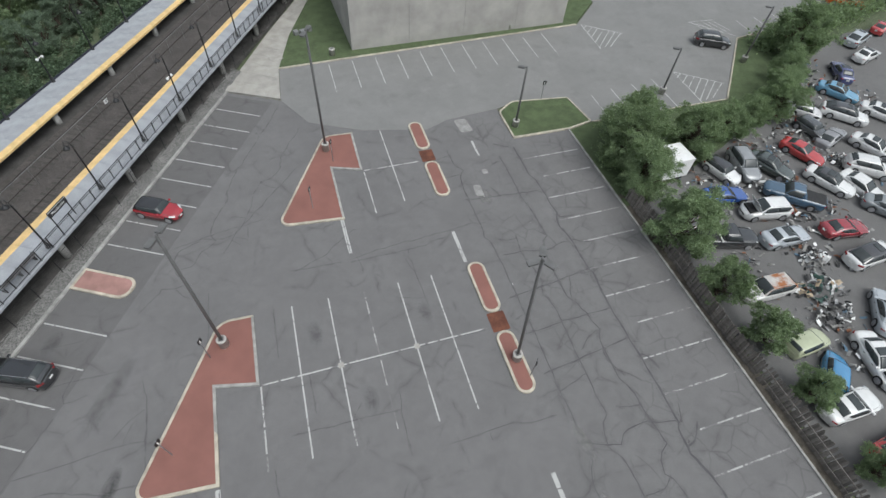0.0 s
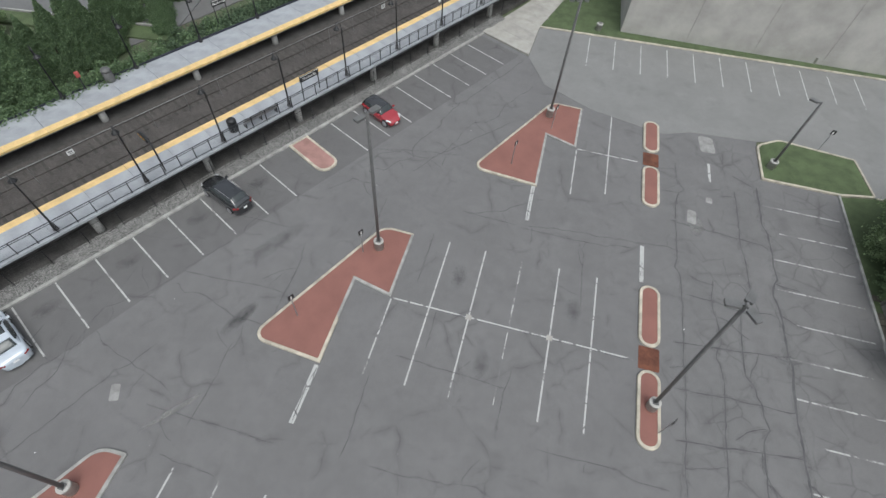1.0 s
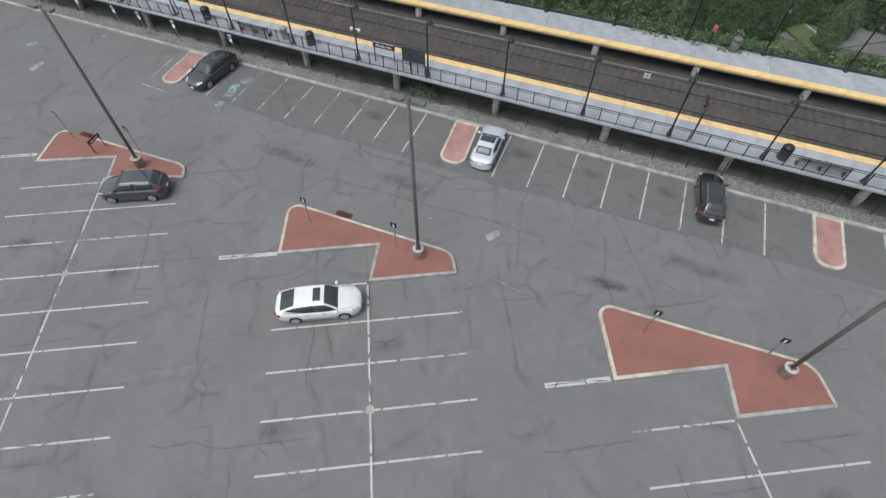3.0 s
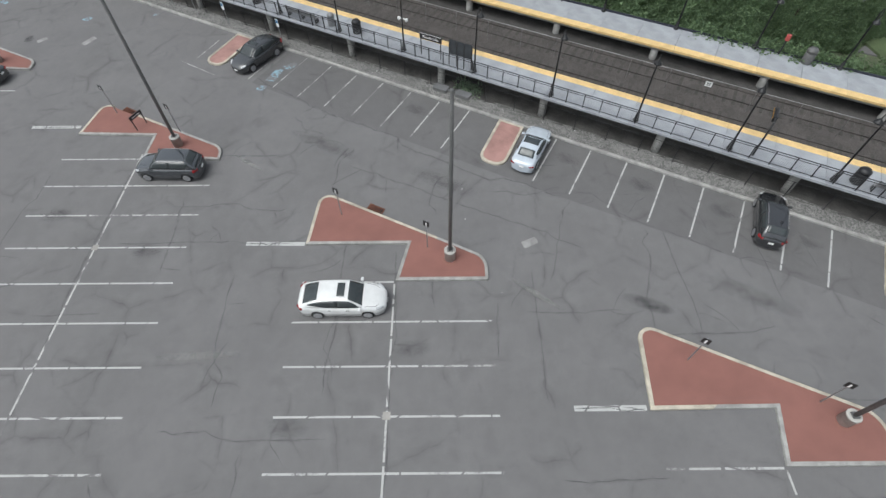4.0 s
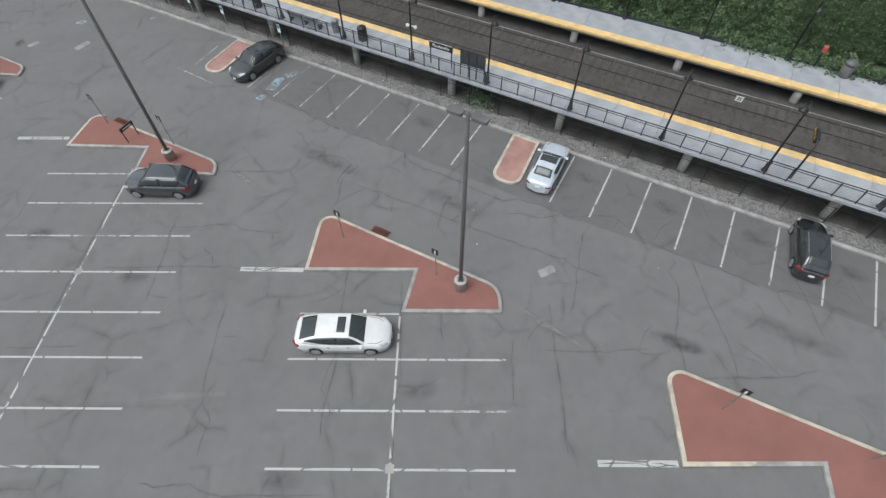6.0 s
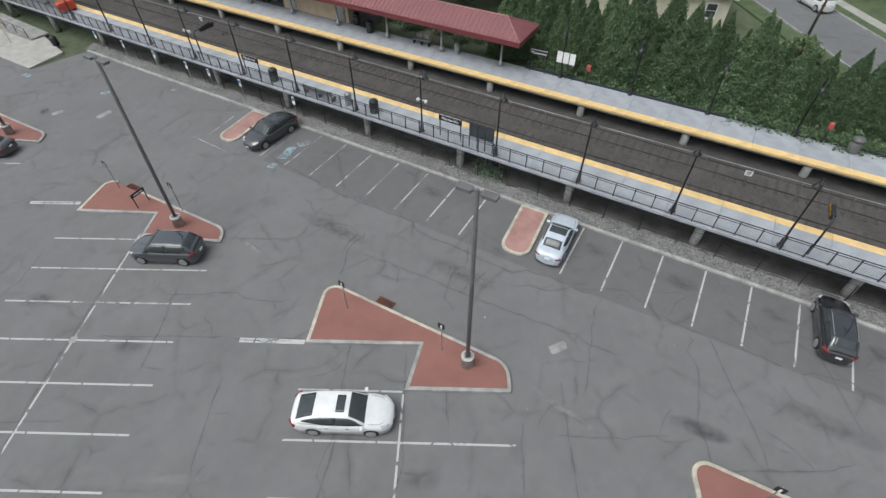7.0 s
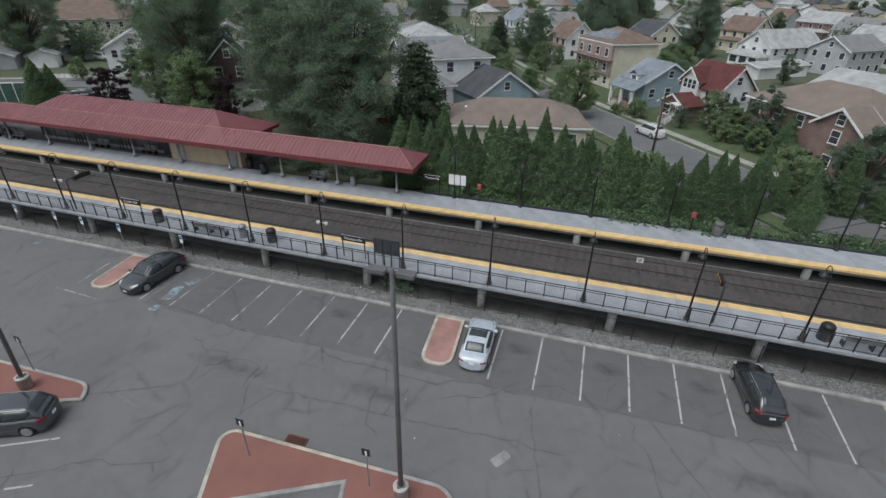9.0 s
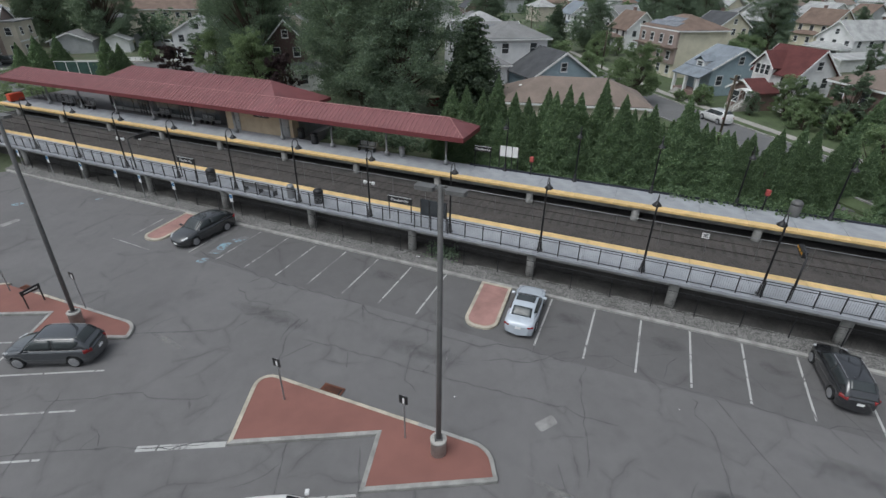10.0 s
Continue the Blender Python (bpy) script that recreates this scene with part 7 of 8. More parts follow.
def yard_hedge():
    n = 9000
    s = r_.uniform(0, 1, n)
    x = 66 + 42 * s + r_.normal(size=n) * 0.8
    y = 30.0 + 11 * s + r_.normal(size=n) * 1.1
    p = np.stack([x, y, np.abs(r_.normal(size=n)) * 0.8 + 0.1], 1)
    tagged(link("hedge", leaf_mesh("hedge", p, 0.4, M_LEAF, 62, 0.3)), "long green hedge beside the scrap yard", "hedge", kind="stuff")


yard_hedge()
bm = bmesh.new()
prism(bm, rounded([(26.95, 20.25), (33.2, 20.25), (36.1, 20.9), (35.5, 25.3), (29.0, 26.0), (27.0, 24.6)], [0.1, 0.1, 0.3, 0.3, 1.2, 1.2]), -0.1, 0.09)
solid("grass_island", bm, M_LAWN, "mown grass island with kerb and lamp", "lawn", "structure")
gi = thing("kerb_line", pose(0, 0, 0), "pale concrete kerb round the grass island", "kerb", kind="structure")
kerb_ring(rounded([(26.8, 20.1), (33.3, 20.1), (36.25, 20.75), (35.6, 25.45), (29.0, 26.15), (26.85, 24.7)], [0.1, 0.1, 0.3, 0.3, 1.2, 1.2]), gi, lambda p: True)
bm = bmesh.new()
prism(bm, [(33.3, 20.0), (33.3, 8), (48, 13.6), (60, 19.6), (74, 27.6), (97, 36.6), (64.8, 32.4), (54.1, 20.75), (36.3, 20.7)], -0.25, 0.05)
solid("lawn", bm, M_LAWN, "strip of mown grass beside the driveway", "lawn", "structure")
lk = thing("kerb_line", pose(0, 0, 0), "pale concrete kerb between driveway and grass", "kerb", kind="structure")
for (xa, ya), (xb, yb) in (((36.3, 20.75), (45.0, 20.8)), ((45.0, 20.8), (54.0, 20.85)), ((54.0, 20.85), (59.3, 26.7)), ((59.3, 26.7), (64.6, 32.6)), ((64.6, 32.6), (80, 35.2)), ((80, 35.2), (95, 38))):
    d = Vector((yb - ya, -(xb - xa))).normalized() * 0.16
    part("kerb", kerb_piece([(xa, ya), (xb, yb)], [(xa + d.x, ya + d.y), (xb + d.x, yb + d.y)], -0.1, 0.15), M_KERB_PALE, lk)

# timber fence of the yard: leaning pickets
fn = thing("yard_fence", pose(33.75, 0, 0), "weathered grey timber picket fence, leaning in places", "fence")
pk = []
for k in range(3):
    bm = bmesh.new()
    w = 0.158
    vs = [(-0.012, -w / 2, 0), (-0.012, w / 2, 0), (-0.012, w / 2, 1.7 + 0.04 * k), (-0.012, 0, 1.8 + 0.04 * k), (-0.012, -w / 2, 1.68)]
    a = [bm.verts.new(v) for v in vs]
    b = [bm.verts.new((0.012, v[1], v[2])) for v in vs]
    bm.faces.new(a[::-1]), bm.faces.new(b)
    for j in range(5):
        bm.faces.new((a[j], a[(j + 1) % 5], b[(j + 1) % 5], b[j]))
    bmesh.ops.recalc_face_normals(bm, faces=bm.faces)
    ob = part("picket", bm, M_FENCEWOOD, fn)
    pk.append(ob.data)
    ob.matrix_basis = pose(0, -22 + k * 0.16, 0)
rng = random.Random(8)
y = -21.5
while y < 9.5:
    lean = 7 * math.sin(y * 0.35) + rng.gauss(0, 2)
    if rng.random() > 0.05:
        link("picket", rng.choice(pk), fn, pose(0.12 * math.sin(y * 0.35), y, -0.05 + rng.uniform(-0.08, 0.05), rng.gauss(0, 2.0), lean + 4, rng.gauss(0, 2)))
    y += 0.165
for z in (0.4, 1.3):
    bm = bmesh.new()
    box(bm, 0.03, 0.08, -22, 9.5, z, z + 0.09)
    part("rail", bm, M_FENCEWOOD, fn)
bm = bmesh.new()
for k in range(70):
    y0 = -24 + k * 0.5
    box(bm, 33.25, 34.3, y0, y0 + 0.5, -0.2, 0.02 + 0.05 * math.sin(k * 1.9))
solid("dirt_strip", bm, surface("dry_leaf_dirt", (0.115, 0.10, 0.08), 0.95, fine=18, coarse=1.5, spread=0.4, stain=0.4, bump=0.5), "strip of dirt and dry leaves under the fence", "dirt", "stuff")

# ---- north building and pavement ----
nb = thing("north_building", pose(13.85, 40.3, 0, 0, 0, 1.9), "large windowless pale concrete building", "building")
M_BLDG = surface("pale_cast_concrete", (0.40, 0.385, 0.36), 0.85, fine=12, coarse=0.35, spread=0.08, stain=0.2, bump=0.1)
for k in range(4):
    bm = bmesh.new()
    box(bm, 0.0 + 7.22 * k + 0.015, 7.22 * (k + 1) - 0.015, 0, 0.3, -0.2, 9.0)
    part("wall_panel", bm, M_BLDG, nb)
bm = bmesh.new()
box(bm, 0.02, 28.85, 0.301, 30, -0.2, 8.9)
part("wall", bm, M_BLDG, nb)
bm = bmesh.new()
box(bm, -0.1, 28.98, -0.1, 30.1, 9.0, 9.25)
part("roof", bm, M_CONC, nb)
bm = bmesh.new()
prism(bm, [(3.6, 38.6), (5.0, 38.3), (44.4, 40.7), (49.8, 46.1), (47, 72), (12.5, 72), (10.5, 54.3)], -0.2, 0.06)
solid("lawn", bm, M_LAWN, "mown grass round the north building", "lawn", "structure")
pav = thing("pavement", pose(0, 0, 0), "pale concrete pavement leading along the platform", "pavement", kind="structure")
edge_w = [uvw(35.1, 8.5), uvw(41.0, 8.7), uvw(48, 9.0), uvw(60, 9.0), uvw(80, 9.0)]
edge_e = [(4.6, 32.2), (4.95, 38.0), (7.0, 45.5), (10.4, 54.2), (19.0, 70.0)]
for (a, b), (c, d) in zip(zip(edge_w, edge_w[1:]), zip(edge_e, edge_e[1:])):
    n = max(1, round((Vector(b) - Vector(a)).length / 2.0))
    for k in range(n):
        q = [tuple(Vector(a).lerp(Vector(b), k / n)), tuple(Vector(c).lerp(Vector(d), k / n)), tuple(Vector(c).lerp(Vector(d), (k + 0.99) / n)), tuple(Vector(a).lerp(Vector(b), (k + 0.99) / n))]
        bm = bmesh.new()
        prism(bm, q, -0.15, 0.12)
        part("slab", bm, M_WALK, pav)
nk = thing("kerb_line", pose(0, 0, 0), "pale concrete kerb below the north building", "kerb", kind="structure")
for k in range(13):
    xa, ya = 5.0 + k * 3.03, 38.1 + k * 0.177
    part("kerb", kerb_piece([(xa + 0.01, ya), (xa + 3.03, ya + 0.177)], [(xa, ya + 0.16), (xa + 3.03, ya + 0.337)], -0.1, 0.14), M_KERB_PALE, nk)
bm = bmesh.new()
box(bm, -0.7, 0.7, -0.45, 0.45, 0.06, 0.14)
solid("utility_cover", bm, M_WALK, "pale concrete utility cover in the grass", "utility cover", m=pose(4.9, 40.3, 0, 0, 0, 20))
t = thing("utility_cabinet", pose(8.6, 45.6, 0.06, 0, 0, 20), "grey metal utility cabinets behind the pavement", "utility cabinet")
for x, w, h in ((-0.8, 0.6, 0.5), (0.1, 0.7, 0.35), (1.0, 0.5, 0.6)):
    bm = bmesh.new()
    box(bm, x - w / 2, x + w / 2, -0.3, 0.3, 0, h)
    part("cabinet", bm, M_GALV, t, bevel=0.02)

# ---- south plaza ----
bm = bmesh.new()
prism(bm, [(-69.9, 2.7), (-70.3, 6.6), (-76, 8.0), (-118, 8.0), (-118, 2.6)], -0.1, 0.13)
solid("pavement", bm, M_WALK, "pale concrete pavement corner below the platform", "pavement", "structure", PL)
t = thing("warning_sign", PL @ pose(-77.5, 5.2, 0.13), "yellow diamond warning sign on a post", "warning sign")
bm = bmesh.new()
tube(bm, (0, 0, 0), (0, 0, 2.6), 0.035, 0.035, 8)
part("post", bm, M_GALV, t)
bm = bmesh.new()
box(bm, -0.38, 0.38, -0.04, -0.036 + 0.02, -0.38, 0.38, pose(0, 0, 2.3, 0, 45, 0))
p = part("panel", bm, M_SIGNYEL, t)
bm = bmesh.new()
box(bm, -0.08, 0.08, -0.046, -0.0405, 2.1, 2.5)
part("symbol_bar", bm, M_SIGNBLACK, p)
copy_thing(lp, PL @ pose(-80.0, 4.6, 0.13))
bin_u = thing("litter_bin", PL @ pose(-72.5, 7.3, 0.13), "dark litter bin on the pavement", "litter bin", "platform bins")
bm = bmesh.new()
lathe(bm, [(0.33, 0), (0.36, 0.05), (0.36, 0.85), (0.25, 1.0), (0.08, 1.05)], 14)
part("body", bm, M_BLACK, bin_u)
ramp = thing("access_ramp", PL.copy(), "grey concrete access ramp with dark rails beside the platform", "ramp", kind="structure")
bm = bmesh.new()
vs = [bm.verts.new(p) for p in ((-76, 6.6, 0.1), (-112, 6.6, 0.1), (-112, 8.6, 0.1), (-76, 8.6, 0.1), (-76, 6.6, 0.3), (-112, 6.6, 2.3), (-112, 8.6, 2.3), (-76, 8.6, 0.3))]
for q in ((0, 1, 2, 3), (4, 5, 6, 7), (0, 1, 5, 4), (1, 2, 6, 5), (2, 3, 7, 6), (3, 0, 4, 7)):
    bm.faces.new([vs[i] for i in q])
bmesh.ops.recalc_face_normals(bm, faces=bm.faces)
part("slope", bm, M_CONC, ramp)
for k in range(18):
    bm = bmesh.new()
    u = -76.5 - k * 2.05
    z = 0.3 + (-76 - u) / 36 * 2.0
    box(bm, u - 0.03, u + 0.03, 6.62, 6.68, z, z + 1.05)
    part("post", bm, M_BLACK, ramp)
for dz in (0.55, 1.02):
    bm = bmesh.new()
    tube(bm, (-76.5, 6.65, 0.3 + dz), (-111.5, 6.65, 2.25 + dz), 0.025, 0.025, 6)
    part("rail", bm, M_BLACK, ramp)

# ---- neighbourhood west of the tracks ----
GZ = 1.5
# the street's centre line bends a little behind the bungalow
ST = [(-30.0, 26.0), (-60.0, 21.8), (-76.0, 19.9), (-100.0, 19.2), (-140.0, 21.0), (-190.0, 22.5), (-330.0, 27.0)]


def along_street(b):
    """The centre line moved b metres to the north."""
    out = []
    for i, p in enumerate(ST):
        d = (Vector(ST[min(i + 1, len(ST) - 1)]) - Vector(ST[max(i - 1, 0)])).normalized()
        out.append((p[0] + d.y * b, p[1] - d.x * b))
    return out


def street_band(b0, b1, z):
    bm = bmesh.new()
    prism(bm, along_street(b0) + along_street(b1)[::-1], 1.2, z)
    return bm


solid("street", street_band(-3.6, 3.6, 1.66), M_STREET, "grey asphalt residential street", "street", "structure")
for b0, b1 in ((4.0, 5.0), (-6.0, -4.0)):
    solid("lawn", street_band(b0, b1, 1.74), M_LAWN, "strip of grass between street and pavement", "lawn", "structure")
for b0, b1 in ((3.62, 3.8), (-3.8, -3.62)):
    solid("kerb", street_band(b0, b1, 1.79), M_KERB_GREY, "grey street kerb", "kerb", "structure")
sw = thing("pavement", pose(0, 0, 0), "pale concrete pavement slabs beside the street", "pavement", kind="structure")
lo_, hi_ = along_street(5.05), along_street(6.4)
for (a0, a1), (c0, c1) in zip(zip(lo_, lo_[1:]), zip(hi_, hi_[1:])):
    n = max(1, round((Vector(a1) - Vector(a0)).length / 1.5))
    if a0[0] < -180:
        continue
    for k in range(n):
        q = [Vector(a0).lerp(Vector(a1), (k + 0.01) / n), Vector(a0).lerp(Vector(a1), (k + 0.99) / n), Vector(c0).lerp(Vector(c1), (k + 0.99) / n), Vector(c0).lerp(Vector(c1), (k + 0.01) / n)]
        bm = bmesh.new()
        prism(bm, [tuple(p) for p in q], 1.3, 1.77)
        part("slab", bm, M_WALK, sw)
solid("lawn", street_band(6.5, 24, 1.72), M_LAWN, "front lawns of the houses", "lawn", "structure")


def wall_mat(name, c, fine=9.0):
    return surface(name, c, 0.8, fine=fine, coarse=0.6, spread=0.08, stain=0.14, bump=0.05)


HM = {"white": wall_mat("white_siding", (0.80, 0.80, 0.79)), "blue": wall_mat("pale_blue_siding", (0.34, 0.43, 0.48)), "beige": wall_mat("beige_siding", (0.58, 0.53, 0.44)), "tan": wall_mat("tan_stucco", (0.42, 0.36, 0.30)),
      "pink": wall_mat("dusty_pink_siding", (0.36, 0.28, 0.25)), "brown": wall_mat("brown_shingle_wall", (0.13, 0.085, 0.075)), "grey": wall_mat("grey_siding", (0.45, 0.46, 0.47)), "cream": wall_mat("cream_siding", (0.66, 0.61, 0.48)),
      "brick": surface("red_brick_wall", (0.27, 0.185, 0.16), 0.9, fine=16, coarse=1.2, spread=0.35, stain=0.2, bump=0.3)}
RM = {"tan": surface("tan_shingles", (0.225, 0.180, 0.152), 0.95, fine=14, coarse=0.6, spread=0.2, stain=0.15, bump=0.3), "grey": surface("grey_shingles", (0.235, 0.235, 0.235), 0.95, fine=14, coarse=0.6, spread=0.2, stain=0.15, bump=0.3),
      "dark": surface("charcoal_shingles", (0.085, 0.088, 0.095), 0.95, fine=14, coarse=0.6, spread=0.25, bump=0.3), "red": surface("red_shingles", (0.125, 0.040, 0.038), 0.95, fine=14, coarse=0.6, spread=0.2, bump=0.3),
      "blue": surface("blue_grey_shingles", (0.235, 0.265, 0.30), 0.95, fine=14, coarse=0.6, spread=0.2, bump=0.3), "brown": surface("brown_shingles", (0.195, 0.14, 0.112), 0.95, fine=14, coarse=0.6, spread=0.2, bump=0.3), "pale": surface("pale_grey_shingles", (0.40, 0.405, 0.40), 0.95, fine=14, coarse=0.6, spread=0.15, bump=0.3)}
M_SOLAR = surface("solar_panel_glass", (0.22, 0.235, 0.26), 0.2, 0.0, fine=6, bump=0.0)


def window(house, x, y, z, rz, w=0.95, h=1.3, plain=False):
    """A framed window on a wall, facing outwards along its own -y."""
    m = pose(x, y, z, 0, 0, rz)
    bm = bmesh.new()
    box(bm, -w / 2 - 0.1, w / 2 + 0.1, -0.07, 0.0, -h / 2 - 0.1, h / 2 + 0.1, m)
    fr = part("window", bm, M_WHITE, house)
    if plain:
        bm = bmesh.new()
        box(bm, -w / 2, w / 2, -0.085, -0.071, -h / 2, h / 2, m)
        part("pane", bm, M_GLASSHOUSE, fr)
        return
    for za, zb in ((0.03, h / 2), (-h / 2, -0.03)):
        bm = bmesh.new()
        box(bm, -w / 2, w / 2, -0.085, -0.071, za, zb, m)
        part("pane", bm, M_GLASSHOUSE, fr)
    bm = bmesh.new()
    box(bm, -w / 2 - 0.14, w / 2 + 0.14, -0.13, -0.0705, -h / 2 - 0.16, -h / 2 - 0.101, m)
    part("sill", bm, M_WHITE, fr)


def roof_mesh(lx, ly, z, rise, kind, over=0.45, thick=0.16):
    """Roof over lx by ly: 'gx' ridge along x, 'gy' ridge along y, 'hip'."""
    bm = bmesh.new()
    hx, hy = lx / 2 + over, ly / 2 + over
    if kind == "gx":
        k = rise / (ly / 2)
        zl = z - k * over
        rid = [(-hx, 0, z + rise), (hx, 0, z + rise)]
        f = [[(-hx, -hy, zl), (hx, -hy, zl), rid[1], rid[0]], [(hx, hy, zl), (-hx, hy, zl), rid[0], rid[1]]]
    elif kind == "gy":
        k = rise / (lx / 2)
        zl = z - k * over
        rid = [(0, -hy, z + rise), (0, hy, z + rise)]
        f = [[(hx, -hy, zl), (hx, hy, zl), rid[1], rid[0]], [(-hx, hy, zl), (-hx, -hy, zl), rid[0], rid[1]]]
    else:
        s = min(hx, hy)
        if hx >= hy:
            rid = [(-hx + s, 0, z + rise), (hx - s, 0, z + rise)]
            f = [[(-hx, -hy, z), (hx, -hy, z), rid[1], rid[0]], [(hx, hy, z), (-hx, hy, z), rid[0], rid[1]], [(hx, -hy, z), (hx, hy, z), rid[1]], [(-hx, hy, z), (-hx, -hy, z), rid[0]]]
        else:
            rid = [(0, -hy + s, z + rise), (0, hy - s, z + rise)]
            f = [[(hx, -hy, z), (hx, hy, z), rid[1], rid[0]], [(-hx, hy, z), (-hx, -hy, z), rid[0], rid[1]], [(-hx, -hy, z), (hx, -hy, z), rid[0]], [(hx, hy, z), (-hx, hy, z), rid[1]]]
    for q in f:
        lo, hi = [bm.verts.new(p) for p in q], [bm.verts.new((p[0], p[1], p[2] + thick)) for p in q]
        bm.faces.new(hi), bm.faces.new(lo[::-1])
        n = len(q)
        for i in range(n):
            bm.faces.new((lo[i], lo[(i + 1) % n], hi[(i + 1) % n], hi[i]))
    return bm


def block(house, lx, ly, h, wall, roof, rise, kind, cx=0.0, cy=0.0, storeys=1, wins=True, z0=0.0, faces="EWSN", trim=True, plain=False):
    """One block of a house: walls with gables, roof, eave boards, windows."""
    bm = bmesh.new()
    x0, x1, y0, y1 = -lx / 2, lx / 2, -ly / 2, ly / 2
    box(bm, x0, x1, y0, y1, z0, h)
    if kind == "gx":
        for x, s in ((x0, 1), (x1, -1)):
            vs = [bm.verts.new(p) for p in ((x, y0, h), (x, y1, h), (x, 0, h + rise), (x + s * 0.2, y0, h), (x + s * 0.2, y1, h), (x + s * 0.2, 0, h + rise))]
            for q in ((0, 1, 2), (5, 4, 3), (0, 2, 5, 3), (1, 4, 5, 2)):
                bm.faces.new([vs[i] for i in q])
    elif kind == "gy":
        for y, s in ((y0, 1), (y1, -1)):
            vs = [bm.verts.new(p) for p in ((x0, y, h), (x1, y, h), (0, y, h + rise), (x0, y + s * 0.2, h), (x1, y + s * 0.2, h), (0, y + s * 0.2, h + rise))]
            for q in ((0, 1, 2), (5, 4, 3), (0, 2, 5, 3), (1, 4, 5, 2)):
                bm.faces.new([vs[i] for i in q])
    bmesh.ops.recalc_face_normals(bm, faces=bm.faces)
    w = part("wall", bm, HM[wall], house)
    w.matrix_basis = pose(cx, cy, 0)
    bm = roof_mesh(lx, ly, h, rise, kind)
    bmesh.ops.recalc_face_normals(bm, faces=bm.faces)
    r = part("roof", bm, RM[roof], house)
    r.matrix_basis = pose(cx, cy, 0.02)
    # white eave boards
    o = 0.47
    boards = []
    if not trim:
        pass
    elif kind == "hip":
        for a in (-1, 1):
            bm = bmesh.new()
            box(bm, x0 - o, x1 + o, *sorted((a * (ly / 2 + o), a * (ly / 2 + o + 0.06))), h - 0.12, h + 0.1)
            boards.append(bm)
            bm = bmesh.new()
            box(bm, *sorted((a * (lx / 2 + o), a * (lx / 2 + o + 0.06))), y0 - o, y1 + o, h - 0.12, h + 0.1)
            boards.append(bm)
    else:
        run, along = (ly / 2, lx / 2) if kind == "gx" else (lx / 2, ly / 2)
        k = rise / run
        for s in (-1, 1):
            for e in (-1, 1):
                bm = bmesh.new()
                pa = [(e * (along + 0.46), s * (run + 0.47), h - k * 0.47), (e * (along + 0.46), 0, h + rise)]
                qs = []
                for p in pa:
                    for dz in (-0.12, 0.17):
                        for de in (0, 0.06 * e):
                            q = (p[0] + de, p[1], p[2] + dz)
                            qs.append(bm.verts.new(q if kind == "gx" else (q[1], q[0], q[2])))
                for q in ((0, 2, 6, 4), (1, 5, 7, 3), (0, 4, 5, 1), (2, 3, 7, 6), (0, 1, 3, 2), (4, 6, 7, 5)):
                    bm.faces.new([qs[i] for i in q])
                bmesh.ops.recalc_face_normals(bm, faces=bm.faces)
                boards.append(bm)
    for bm in boards:
        part("eave_board", bm, M_WHITE, house, "white painted eave board").matrix_basis = pose(cx, cy, 0)
    if wins:
        for s in range(storeys):
            z = z0 + (h - z0) * (s + 0.58) / storeys
            for f in faces:
                length = ly if f in "EW" else lx
                n = max(1, int(length / 3.0))
                for k in range(n):
                    t_ = (k + 0.5) / n - 0.5
                    if f == "E":
                        window(house, cx + x1, cy + t_ * ly, z, 90, plain=plain)
                    elif f == "W":
                        window(house, cx + x0, cy + t_ * ly, z, -90)
                    elif f == "S":
                        window(house, cx + t_ * lx, cy + y0, z, 0, plain=plain)
                    else:
                        window(house, cx + t_ * lx, cy + y1, z, 180)
        if kind == "gx" and rise > 1.8 and "E" in faces:
            window(house, cx + x1, cy, h + rise * 0.38, 90, 0.8, 1.0)
        if kind == "gy" and rise > 1.8 and "S" in faces:
            window(house, cx, cy + y0, h + rise * 0.38, 0, 0.8, 1.0)


def chimney(house, x, y, z0, z1):
    bm = bmesh.new()
    box(bm, x - 0.3, x + 0.3, y - 0.3, y + 0.3, z0, z1), box(bm, x - 0.36, x + 0.36, y - 0.36, y + 0.36, z1, z1 + 0.12)
    part("chimney", bm, HM["brick"], house)


def house(x, y, rz, label, z=GZ):
    return thing("house", pose(x, y, z, 0, 0, rz), label, "house", "houses")


def stairs(hs, x, y, rz, n, w=1.4):
    m = pose(x, y, 0, 0, 0, rz)
    for k in range(n):
        bm = bmesh.new()
        box(bm, -w / 2, w / 2, -0.3 * k - 0.3, -0.3 * k, 0, 0.18 * (n - k), m)
        part("step", bm, M_WALK, hs)


def dormer(hs, x, y, z, w, h, wall, roof):
    m = pose(x, y, z)
    bm = bmesh.new()
    box(bm, -w / 2, w / 2, -0.1, 1.6, 0, h, m)
    part("dormer", bm, HM[wall], hs)
    bm = roof_mesh(w, 2.0, h, 0.6, "gy", 0.2, 0.1)
    bmesh.ops.transform(bm, matrix=m @ pose(0, 0.8, 0), verts=bm.verts)
    bmesh.ops.recalc_face_normals(bm, faces=bm.faces)
    part("dormer_roof", bm, RM[roof], hs)
    window(hs, x, y - 0.1, z + h * 0.5, 0, w * 0.55, h * 0.6)


h1 = house(-58.0, 4.25, -13.6, "low bungalow with broad tan hipped roof and pale walls")
block(h1, 8.6, 16.5, 3.5, "cream", "tan", 2.2, "hip", storeys=1)
bm = bmesh.new()
box(bm, 0.6, 1.2, -6.4, -5.4, 4.1, 4.9)
part("skylight", bm, M_WHITE, h1)
h2 = house(-69.3, 4.7, 14, "pale blue gabled house with charcoal roof")
block(h2, 7.0, 9.2, 4.6, "blue", "dark", 2.9, "gx", storeys=1, faces="E")
h3 = house(-76.2, 0.2, 8, "tall white house with grey hipped roof")
